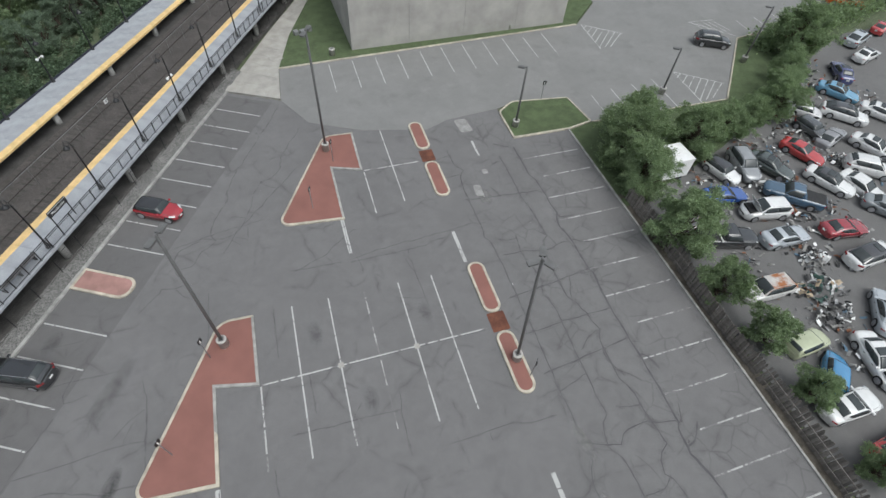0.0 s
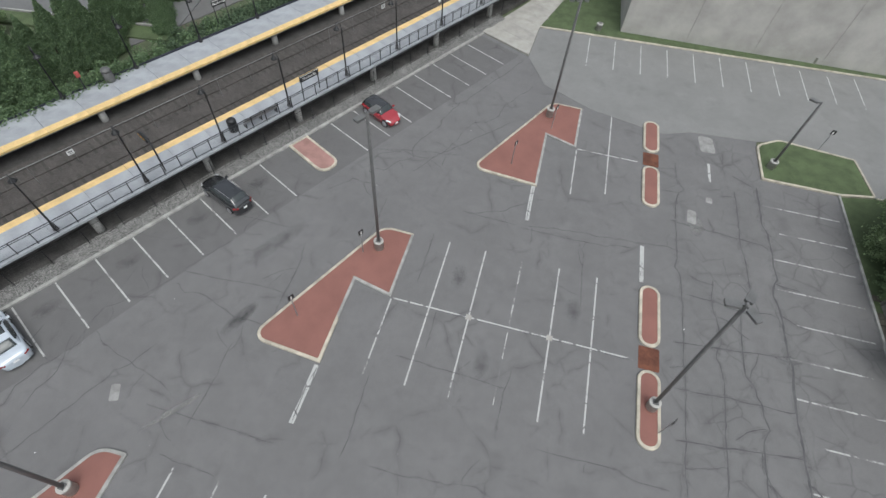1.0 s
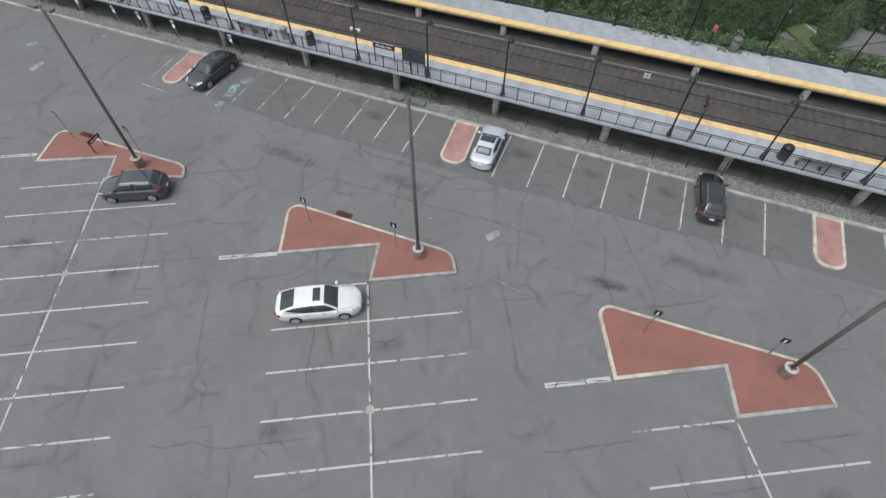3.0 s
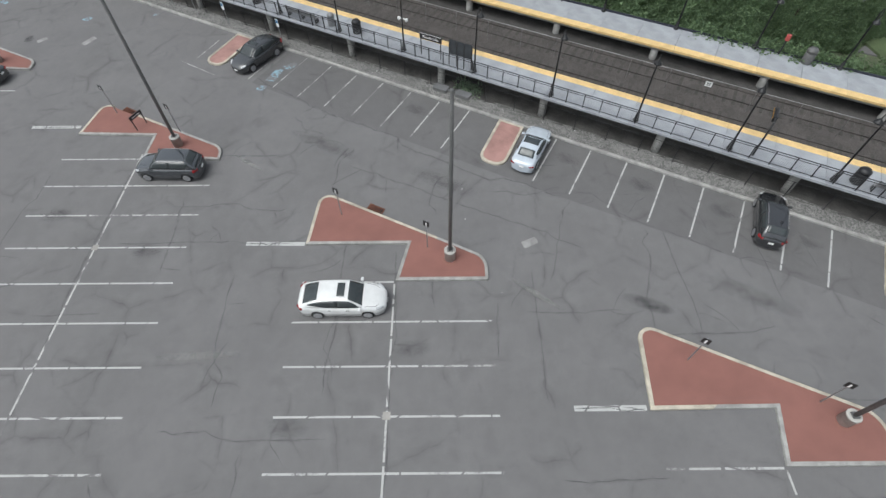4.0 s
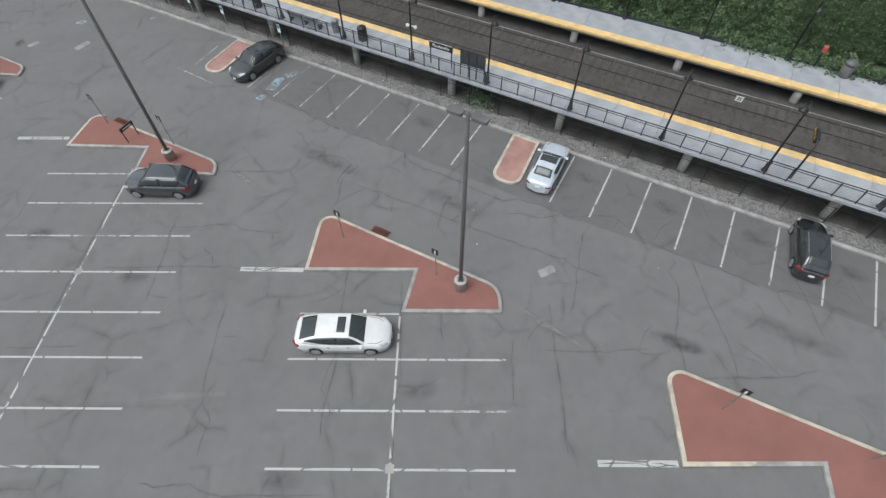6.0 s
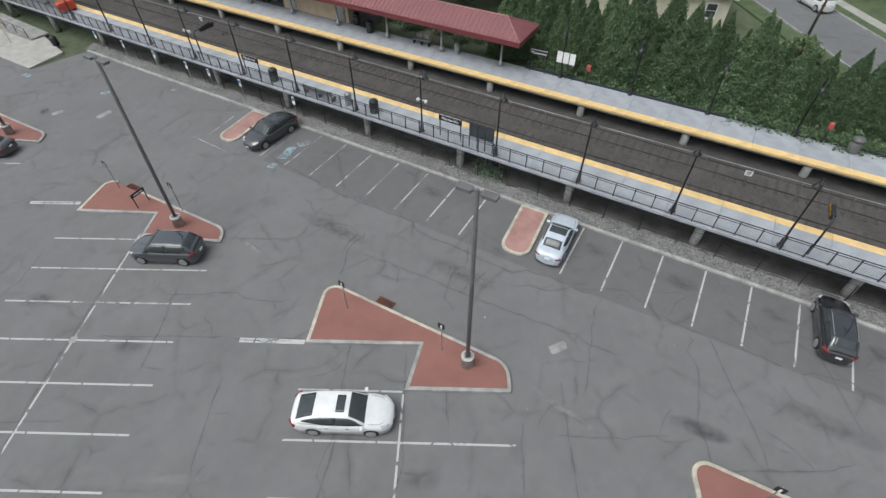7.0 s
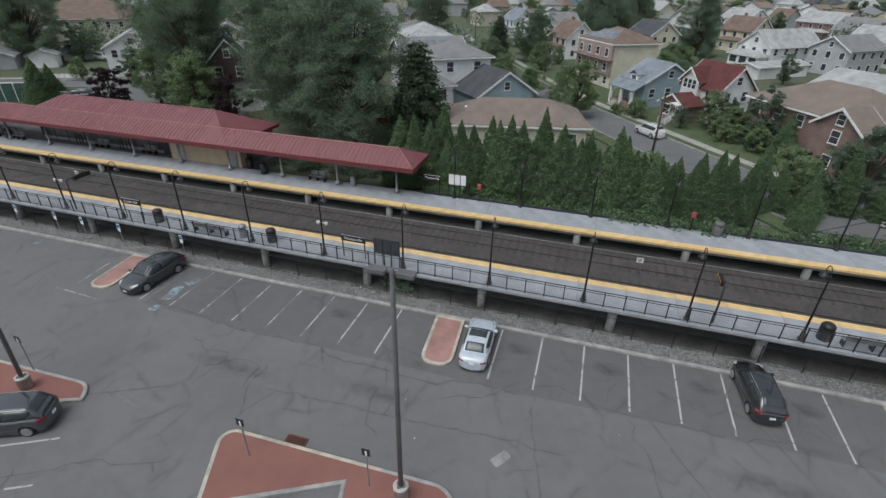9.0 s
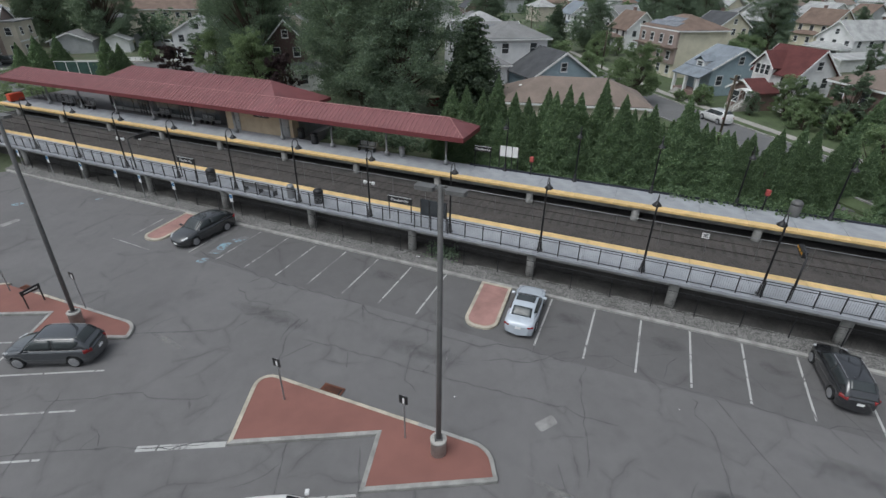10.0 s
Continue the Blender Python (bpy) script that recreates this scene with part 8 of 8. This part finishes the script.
block(h3, 8.0, 8.5, 8.5, "white", "grey", 1.9, "hip", storeys=3)
block(h3, 5.6, 6.0, 5.9, "white", "grey", 1.6, "hip", 6.7, -6.6, 2)
h3b = house(-93, -1, 8, "grey house with solar panels on the roof")
block(h3b, 9, 12, 6.6, "grey", "grey", 2.4, "gy", storeys=2)
bm = bmesh.new()
for k in range(5):
    m = pose(2.3, -4 + k * 2, 7.95, 0, 28, 0)
    box(bm, -1.2, 1.2, -0.9, 0.9, 0.18, 0.24, m)
part("solar_panels", bm, M_SOLAR, h3b)
h4 = house(-94.6, 37.4, 6, "three-storey pink and cream house with brown roof and solar panels")
block(h4, 12.0, 9.6, 8.1, "cream", "brown", 2.2, "hip", storeys=3, faces="S")
bm = bmesh.new()
box(bm, -6.05, 6.05, -5.3, -4.81, 2.6, 8.0)
part("front_bay", bm, HM["pink"], h4)
for k in range(4):
    for z in (4.0, 6.6):
        window(h4, -4.5 + 3 * k, -5.31, z, 0)
bm = bmesh.new()
box(bm, -6.4, 6.4, -6.3, -4.9, 5.2, 5.4)
part("porch_roof", bm, RM["brown"], h4)
for y0, x0, n in ((-4.75, -4.9, 6), (-3.05, -3.3, 4)):
    for k in range(n):
        bm = bmesh.new()
        box(bm, x0 + 1.5 * k, x0 + 1.5 * k + 1.46, y0, y0 + 1.65, 0.2, 0.25, pose(0, 0, 10.27, 22.7, 0, 0))
        part("solar_panel", bm, M_SOLAR, h4)
stairs(h4, -2, -5.4, 0, 8, 2)
h5 = house(-76.2, 35.5, 8, "pale blue house with blue-grey gabled roof and dormer")
block(h5, 5.6, 9.6, 4.4, "blue", "blue", 2.6, "gx", storeys=1)
dormer(h5, 0.2, -5.0, 4.25, 1.8, 1.0, "white", "blue")
bm = bmesh.new()
box(bm, -3.25, 3.25, -2.5, 0.0, -0.08, 0.08, pose(0, -5.05, 4.22, 27.5, 0, 0))
part("porch_roof", bm, RM["blue"], h5)
for x in (-2.7, 0.0, 2.7):
    bm = bmesh.new()
    box(bm, x - 0.2, x + 0.2, -7.1, -6.7, 0, 3.2)
    part("porch_post", bm, M_WHITE, h5)
bm = bmesh.new()
box(bm, -2.8, 2.8, -7.05, -4.85, 0, 0.95)
part("porch_base", bm, HM["brick"], h5)
bm = bmesh.new()
box(bm, -0.5, 0.5, -4.9, -4.805, 0.95, 3.05)
part("front_door", bm, M_WHITE, h5)
stairs(h5, -0.9, -7.1, 0, 5)
h6 = house(-65.6, 37.2, 9, "white house with dark red roof and brick porch")
block(h6, 7.0, 6.6, 5.2, "white", "red", 3.0, "gx", 0.2, 1.5, 2)
block(h6, 3.2, 3.0, 6.0, "white", "red", 1.6, "gy", -1.3, -1.0, 1, False, 0, "S")
for x in (-2.15, -1.3, -0.45):
    window(h6, x, -2.51, 5.35, 0, 0.6, 1.2)
block(h6, 4.6, 3.7, 2.8, "brick", "red", 1.3, "gy", -0.6, -3.75, 1, False, 0, "S")
window(h6, -1.6, -5.61, 1.75, 0, 1.3, 1.4)
bm = bmesh.new()
box(bm, 0.1, 1.1, -5.68, -5.602, 1.62, 2.75)
part("front_door", bm, M_WHITE, h6)
stairs(h6, 0.6, -5.65, 0, 9, 1.5)
for x in (-0.18, 1.38):
    bm = bmesh.new()
    tube(bm, (x, -5.7, 2.5), (x, -8.3, 0.95), 0.035, 0.035, 6)
    for k in range(4):
        y = -5.75 - 0.83 * k
        tube(bm, (x, y, 2.46 - 0.5 * k - 0.9), (x, y, 2.46 - 0.5 * k), 0.025, 0.025, 5)
    part("stair_rail", bm, M_WHITE, h6)
bm = bmesh.new()
for k in range(6):
    a = math.pi * k / 5
    box(bm, -0.3 + 0.36 * k - 0.19, -0.3 + 0.36 * k + 0.19, -7.0, -5.62, 2.75 + 0.3 * math.sin(a), 2.85 + 0.3 * math.sin(a))
part("awning", bm, M_WHITE, h6, "white curved porch awning")
h7 = house(-49.0, 43.0, 3, "large red brick house with tan roof")
block(h7, 16.5, 11.0, 5.5, "brick", "tan", 2.8, "hip", storeys=2, faces="SEW")
block(h7, 5.5, 3.0, 5.5, "brick", "tan", 1.9, "gy", 6.6, -6.2, 2, True, 0, "S")
stairs(h7, 0.5, -5.6, 0, 6, 2.0)
h8 = house(-110.5, 90.0, 10, "white house with pale grey gabled roof and closed porch")
block(h8, 9, 17, 5.0, "white", "pale", 3.4, "gy", storeys=2)
block(h8, 8.4, 2.8, 3.0, "white", "pale", 1.0, "hip", 0, -9.95, 1, False, 0, "S")
for k in range(3):
    window(h8, -2.7 + 2.7 * k, -11.36, 1.9, 0, 1.9, 1.5, True)
h8b = house(-97.0, 77.0, 10, "long white garage with pale low roof")
block(h8b, 6, 15, 2.6, "white", "pale", 0.7, "gy", wins=False)
h9 = house(-62, 62, 8, "grey house with pale roof")
block(h9, 10, 12, 4.6, "grey", "pale", 2.4, "gx", storeys=2)
h10 = house(-86.8, -34.6, 10, "brown shingled house with steep gable and white porch")
block(h10, 9.0, 6.0, 6.9, "brown", "dark", 3.1, "gx", storeys=2, faces="E")
block(h10, 3.0, 5.5, 3.2, "white", "dark", 0.8, "hip", 6.2, 2.2, 1)
h11 = house(-115.1, -100.2, 9, "tall taupe house with grey gabled roof and pale front bay")
block(h11, 7.6, 9.0, 6.8, "pink", "grey", 3.0, "gy", storeys=2, faces="E")
bm = bmesh.new()
box(bm, -3.8, 3.8, 4.501, 7.6, 0, 7.0)
bay = part("front_bay", bm, HM["beige"], h11, "pale beige two-storey front")
bm = bmesh.new()
box(bm, -4.1, 4.1, 4.2, 7.9, 7.001, 7.25)
part("bay_roof", bm, RM["grey"], h11)
bm = bmesh.new()
box(bm, -3.85, 3.85, 7.601, 7.66, 3.3, 3.6)
part("band", bm, M_WHITE, bay)
for x in (-1.9, 1.9):
    for z in (2.0, 5.3):
        window(h11, x, 7.6, z, 180)
for z in (2.0, 5.3):
    window(h11, 3.8, 6.1, z, 90)
h12 = house(-171, -87, 12, "wide beige apartment building with broad brown hipped roof")
block(h12, 26, 34, 6.6, "beige", "brown", 4.0, "hip", storeys=2, faces="E")
h12b = house(-196, -60, 10, "beige apartment building with brown roof behind the first")
block(h12b, 20, 22, 6.4, "beige", "brown", 3.4, "hip", wins=False)
h13 = house(-114.5, -57.5, 12, "white two-storey house with gabled front")
block(h13, 8, 9.5, 5.6, "white", "pale", 2.6, "gx", storeys=2, faces="ES")
for x, y, w, c in ((-124.0, -79.0, 5.0, "white"), (-134.0, -76.5, 5.5, "grey")):
    sh = house(x, y, 12, "small pale shed with curved grey roof in the gardens")
    block(sh, 4.0, w, 2.6, c, "pale", 1.1, "gx", wins=False, trim=False)
car("suv", pose(-131.5, -70.5, 1.7, 0, 0, 60), WHITE, "white car parked between the sheds", "parked cars")
h14 = house(-124.0, -88.0, 12, "low grey garage with shallow gabled roof")
block(h14, 7.0, 8.0, 2.7, "grey", "grey", 1.6, "gx", wins=False)
FAR_KERB = [(-121, -128), (-113.5, -107.6), (-108, -90), (-107.3, -71), (-108, -55), (-108, -30)]
NEAR_KERB = [(-114, -130), (-106, -107), (-101, -92), (-100.5, -75), (-100.7, -58.9), (-101, -30)]
bm = bmesh.new()
prism(bm, FAR_KERB + NEAR_KERB[::-1], 1.2, 1.62)
solid("street", bm, M_STREET, "grey asphalt side street behind the station", "street", "structure")
for k in range(5):
    (xa, ya), (xb, yb) = FAR_KERB[k], FAR_KERB[k + 1]
    bm = bmesh.new()
    prism(bm, [(xa, ya), (xb, yb), (xb - 0.2, yb), (xa - 0.2, ya)], 1.2, 1.76)
    solid("kerb", bm, M_KERB_GREY, "grey kerb of the side street", "kerb", "structure")
    bm = bmesh.new()
    prism(bm, [(xa - 1.6, ya), (xb - 1.6, yb), (xb - 3.0, yb), (xa - 3.0, ya)], 1.2, 1.74)
    solid("pavement", bm, M_WALK, "pale pavement along the side street", "pavement", "structure")
# forecourt: turning loop with grass strip and pavement round it, and a small car park
LOOP = [(-80.0, -74.5), (-81.4, -77.9), (-84.2, -81.6), (-87.3, -84.2), (-90.6, -85.7), (-94.0, -86.0), (-100.9, -86.5)]
bm = bmesh.new()
prism(bm, LOOP + [(-100.6, -77), (-92, -77.5), (-86, -72)], 1.2, 1.60)
solid("forecourt", bm, M_STREET, "grey asphalt turning loop beside the station", "forecourt", "structure")
bm = bmesh.new()
prism(bm, [uvw(-87, 34), uvw(-60, 34.5), uvw(-60, 46), (-86, -44), (-100.9, -46), (-100.7, -62), (-92, -64)], 1.2, 1.60)
solid("forecourt", bm, M_STREET, "grey asphalt car park behind the station", "forecourt", "structure")
for b0, b1, z, mt, nm, cat in ((0.02, 0.2, 1.78, M_KERB_PALE, "kerb", "kerb"), (0.21, 1.3, 1.74, M_LAWN, "lawn", "lawn"), (1.31, 2.9, 1.76, M_WALK, "pavement", "pavement")):
    def moved(b):
        out = []
        for i, p in enumerate(LOOP):
            d = (Vector(LOOP[min(i + 1, len(LOOP) - 1)]) - Vector(LOOP[max(i - 1, 0)])).normalized()
            out.append((p[0] - d.y * b, p[1] + d.x * b))
        return out
    for k in range(len(LOOP) - 1):
        a, c = moved(b0), moved(b1)
        bm = bmesh.new()
        prism(bm, [a[k], a[k + 1], c[k + 1], c[k]], 1.2, z)
        solid(nm, bm, mt, "edge of the turning loop: " + {"kerb": "pale kerb", "lawn": "strip of grass", "pavement": "pale pavement"}[nm], cat, "structure")
nb_ = thing("notice_board", pose(-94.0, -80.2, 1.6, 0, 0, 62), "black notice board with pale frame beside the turning loop", "notice board")
bm = bmesh.new()
box(bm, -0.06, 0.06, -0.06, 0.06, 0, 1.2)
part("post", bm, M_BLACK, nb_)
bm = bmesh.new()
box(bm, -1.05, 1.05, -0.05, 0.05, 1.2, 2.7)
part("frame", bm, M_WALK, nb_, bevel=0.02)
bm = bmesh.new()
box(bm, -0.95, 0.95, -0.07, -0.052, 1.3, 2.6)
part("board", bm, M_SIGNBLACK, nb_)
car("sedan", pose(*uvw(-91.5, 42.5), 1.6, 0, 0, 100), (0.25, 0.27, 0.3), "grey saloon parked on the station forecourt", "parked cars")
car("suv", pose(*uvw(-89.3, 43.6), 1.6, 0, 0, 100), (0.05, 0.06, 0.07), "dark SUV parked on the station forecourt", "parked cars")
car("sedan", pose(-107.0, -95.8, 1.62, 0, 0, 75), (0.03, 0.03, 0.035), "dark saloon parked on the side street", "parked cars")
car("suv", pose(-105.6, -90.6, 1.62, 0, 0, 82), (0.05, 0.05, 0.055), "dark estate car parked on the side street", "parked cars")
ct = thing("court_screen", pose(-90.3, -70, GZ, 0, 0, 92), "green mesh court screen with white frame", "screen fence")
bm = bmesh.new()
box(bm, -3.5, 3.5, -0.03, 0.03, 0.1, 2.8)
part("mesh", bm, M_GREENMESH, ct)
for k in range(5):
    bm = bmesh.new()
    box(bm, -3.55 + k * 1.75, -3.45 + k * 1.75, -0.05, 0.05, 0, 2.9)
    part("post", bm, M_WHITE, ct)
bm = bmesh.new()
box(bm, -3.55, 3.55, -0.05, 0.05, 2.9, 3.0)
part("top_rail", bm, M_WHITE, ct)

wf = thing("garden_fence", pose(-109.6, -66.8, GZ, 0, 0, 92), "low white picket fence along the side street", "fence")
for k in range(12):
    bm = bmesh.new()
    box(bm, -5.5 + k * 0.95, -4.65 + k * 0.95, -0.03, 0.03, 0.0, 0.95)
    part("panel", bm, M_WHITE, wf)

bm = bmesh.new()
for k in range(14):
    box(bm, -0.02, 0.02, -4.2 + k * 0.6, -3.62 + k * 0.6, 0, 1.15 + 0.03 * (k % 3))
solid("garden_screen", bm, RM["red"], "dark red timber garden screen behind the arborvitae", "fence", m=pose(-69.2, -8.6, GZ, 0, 0, 8))

# houses of the next rows
ROWS = [(-127.5, 42.5, 6, 9.0, 8.0, 5.0, "white", "brown", 3.6, "gx"), (-147.0, 41.5, 6, 9.0, 9.0, 5.4, "white", "pale", 3.4, "gx"), (-158.0, 52.0, 6, 10.0, 9.0, 5.2, "white", "grey", 3.2, "gy"),
        (-170.0, 43.0, 6, 9.0, 9.0, 5.6, "white", "blue", 3.2, "gx"), (-172.0, 9.5, 4, 10.0, 8.5, 7.0, "brick", "dark", 3.6, "gx"), (-150.0, 6.0, 4, 10.0, 12.0, 4.6, "beige", "grey", 2.4, "hip"),
        (-122.0, 3.0, 6, 12.0, 10.0, 6.2, "grey", "pale", 2.4, "hip"), (-148.0, 93.0, 12, 13.0, 10.0, 5.4, "blue", "pale", 3.2, "gx"), (-136.0, 101.0, 14, 10.0, 9.0, 5.6, "cream", "brown", 3.4, "gx"),
        (-166.0, 104.0, 8, 11.0, 9.0, 6.4, "white", "grey", 3.6, "gy"), (-170.0, 128.0, 8, 12.0, 10.0, 6.0, "white", "pale", 3.2, "gx"), (-157.0, 150.0, 12, 14.0, 10.0, 5.8, "brick", "pale", 3.2, "gx"),
        (-134.0, 140.0, 14, 12.0, 10.0, 5.4, "white", "grey", 3.4, "gx"), (-98.5, 97.0, 12, 9.0, 13.0, 5.4, "grey", "grey", 2.6, "gy"), (-108.0, 118.0, 12, 12.0, 10.0, 5.6, "white", "pale", 3.2, "gx"),
        (-86.0, 112.0, 10, 10.0, 9.0, 5.0, "cream", "tan", 3.0, "gx"), (-128.0, 66.0, 8, 9.0, 9.0, 5.6, "cream", "dark", 3.0, "gx"), (-114.0, -14.0, 10, 10.0, 9.0, 6.0, "white", "grey", 3.0, "gx"),
        (-132.0, -22.0, 10, 10.0, 9.0, 6.0, "cream", "brown", 3.0, "gy"), (-150.0, -16.0, 8, 10.0, 9.0, 6.2, "white", "pale", 3.0, "gx"), (-120.0, -40.0, 10, 9.0, 9.0, 6.0, "beige", "grey", 3.2, "gx")]
for x, y, rz, lx, ly, h, wl_, rf_, rise, kd in ROWS:
    hs = house(x, y, rz, f"{wl_} house with {rf_} shingle roof in the next street", GZ + 0.3)
    block(hs, lx, ly, h, wl_, rf_, rise, kd, storeys=2, faces="ES", plain=True)
    if kd == "gx":
        block(hs, lx * 0.7, 2.6, 2.9, wl_, rf_, 0.8, "hip", 0, -ly / 2 - 1.3, 1, True, 0, "S", False)
        chimney(hs, -lx * 0.2, 0.8, h + rise * 0.6, h + rise + 0.7)
# houses and trees further off, in loose streets
rng = random.Random(77)
walls, roofs = ["white", "white", "white", "cream", "beige", "grey", "blue", "brick"], ["grey", "pale", "brown", "dark", "tan", "pale", "grey"]
far_trees = []
for i in range(-2, 17):
    for j in range(0, 11):
        x, y = -112 - 24 * j, -150 + 27 * i + (12 if j % 2 else 0)
        x, y = x + rng.uniform(-3, 3), y + rng.uniform(-3, 3)
        if x > -176 and y > -30 or x > -125 and y < -40 or (-225 < x < -140 and -138 < y < -40) or abs(y - 23) < 9:
            continue
        wl_, rf_ = rng.choice(walls), rng.choice(roofs)
        hs = house(x, y, rng.choice((8, 98)) + rng.uniform(-4, 4), f"distant {wl_} house with {rf_} roof", GZ + 0.4)
        block(hs, rng.uniform(8, 11), rng.uniform(7.5, 10), rng.uniform(4.6, 6.4), wl_, rf_, rng.uniform(2.0, 3.4), rng.choice(("gx", "gy", "hip")), storeys=2, wins=j < 3, faces="E", trim=False, plain=True)
        for _ in range(1 if j < 8 else 0):
            far_trees.append((x + rng.uniform(6, 16) * rng.choice((-1, 1)), y + rng.uniform(8, 13), rng.uniform(0.6, 1.15), rng.uniform(0, 360)))
plant([broad_tree(9.0, 7.5, 5000, 71, M_LEAF_DARK, 0.55, 0.15, 24), broad_tree(8.0, 7.5, 5000, 72, M_LEAF, 0.55, 0.15, 22)], far_trees, "distant leafy street tree", "tree", "distant trees", 1.7)
r_ = np.random.RandomState(73)
cx_ = np.stack([r_.uniform(-420, -118, 560), r_.uniform(-190, 320, 560)], 1)
n_ = 120000
pk_ = r_.randint(0, 560, n_)
d_ = r_.normal(size=(n_, 3))
d_ /= np.linalg.norm(d_, axis=1)[:, None]
h_ = r_.uniform(1.8, 4.4, 560)
p_ = np.concatenate([cx_[pk_], (2.0 + h_[pk_] * 0.9)[:, None]], 1) + d_ * h_[pk_][:, None] * (0.75 + 0.22 * np.sin(d_ * 7 + pk_[:, None]).sum(1) / 2 + 0.18 * r_.normal(size=n_))[:, None]
tagged(link("far_woods", leaf_mesh("far_woods", p_, 0.8, M_LEAF_DARK, 74, 0.3)), "distant tree crowns between the houses", "trees", kind="stuff")
# trees and street north of the arborvitae
bm = bmesh.new()
prism(bm, [uvw(6, 28), uvw(22, 28.6), uvw(27, 33), uvw(30, 60), uvw(24, 60), uvw(20, 34), uvw(8, 33)], 1.2, 1.555)
solid("street", bm, M_YARD, "dark asphalt street behind the far platform", "street", "structure")
rng = random.Random(12)
north_trees = []
for k in range(22):
    u = 24 + k * 2.3
    north_trees.append((*uvw(u + rng.uniform(-0.8, 0.8), 28.2 + rng.uniform(-0.8, 1.2)), rng.uniform(0.42, 0.62), rng.uniform(0, 360)))
    north_trees.append((*uvw(u + rng.uniform(-1, 1), 34 + rng.uniform(-1.5, 3)), rng.uniform(0.8, 1.15), rng.uniform(0, 360)))
for u, v, k in ((24, 26.4, 0.4), (20.5, 34.5, 0.8), (14, 35, 0.75), (10, 35.5, 0.7), (17, 36.5, 0.9)):
    north_trees.append((*uvw(u, v), k, rng.uniform(0, 360)))
plant([broad_tree(8.0, 6.0, 22000, 75, M_LEAF_DARK, 0.19, 0.06, 36), broad_tree(7.0, 6.0, 22000, 76, M_LEAF, 0.19, 0.06, 34)], north_trees, "dense leafy tree along the street", "tree", "street trees")
# utility poles
for px_, py_ in ((-50.1, 19.4), (-98.0, 24.0), (-130.0, 25.4), (-166.0, 26.6)):
    t = thing("utility_pole", pose(px_, py_, GZ), "weathered timber utility pole with crossarm", "utility pole", "utility poles")
    bm = bmesh.new()
    lathe(bm, [(0.15, 0), (0.10, 7.4)], 10)
    part("pole", bm, M_BARK, t)
    bm = bmesh.new()
    box(bm, -0.9, 0.9, -0.06, 0.06, 6.8, 6.95)
    part("crossarm", bm, M_BARK, t)
for i, (x, y, c) in enumerate(((-133.0, 23.3, SILVER), (-142.0, 23.6, GREYC), (-160.0, 24.0, WHITE), (-171.0, 24.3, SILVER), (-178.0, 19.5, (0.05, 0.05, 0.06)), (-189.0, 24.8, GREYC), (-150.0, 18.4, (0.3, 0.05, 0.05)))):
    car(("sedan", "suv", "hatch")[i % 3], pose(x, y, 1.66, 0, 0, 178), c, "car parked along the residential street", "parked cars")
# litter
rng = random.Random(9)
for k in range(60):
    x, y = rng.uniform(-20, 32), rng.uniform(-40, 22)
    if rng.random() < 0.5:
        x, y = uvw(rng.uniform(-30, 10), rng.uniform(8.3, 9.4))
    bm = bmesh.new()
    s = rng.uniform(0.03, 0.09)
    vs = [bm.verts.new((s * rng.uniform(-1, 1), s * rng.uniform(-1, 1), 0.02 * rng.random())) for _ in range(3)]
    bm.faces.new(vs)
    ret = bmesh.ops.extrude_face_region(bm, geom=list(bm.faces))
    for e in ret["geom"]:
        if isinstance(e, bmesh.types.BMVert):
            e.co.z += 0.02
    solid("litter", bm, M_WHITE, "scrap of pale litter on the ground", "litter", m=pose(x, y, 0.005 if y < 22 and x > -20 else 0.3), group="litter")
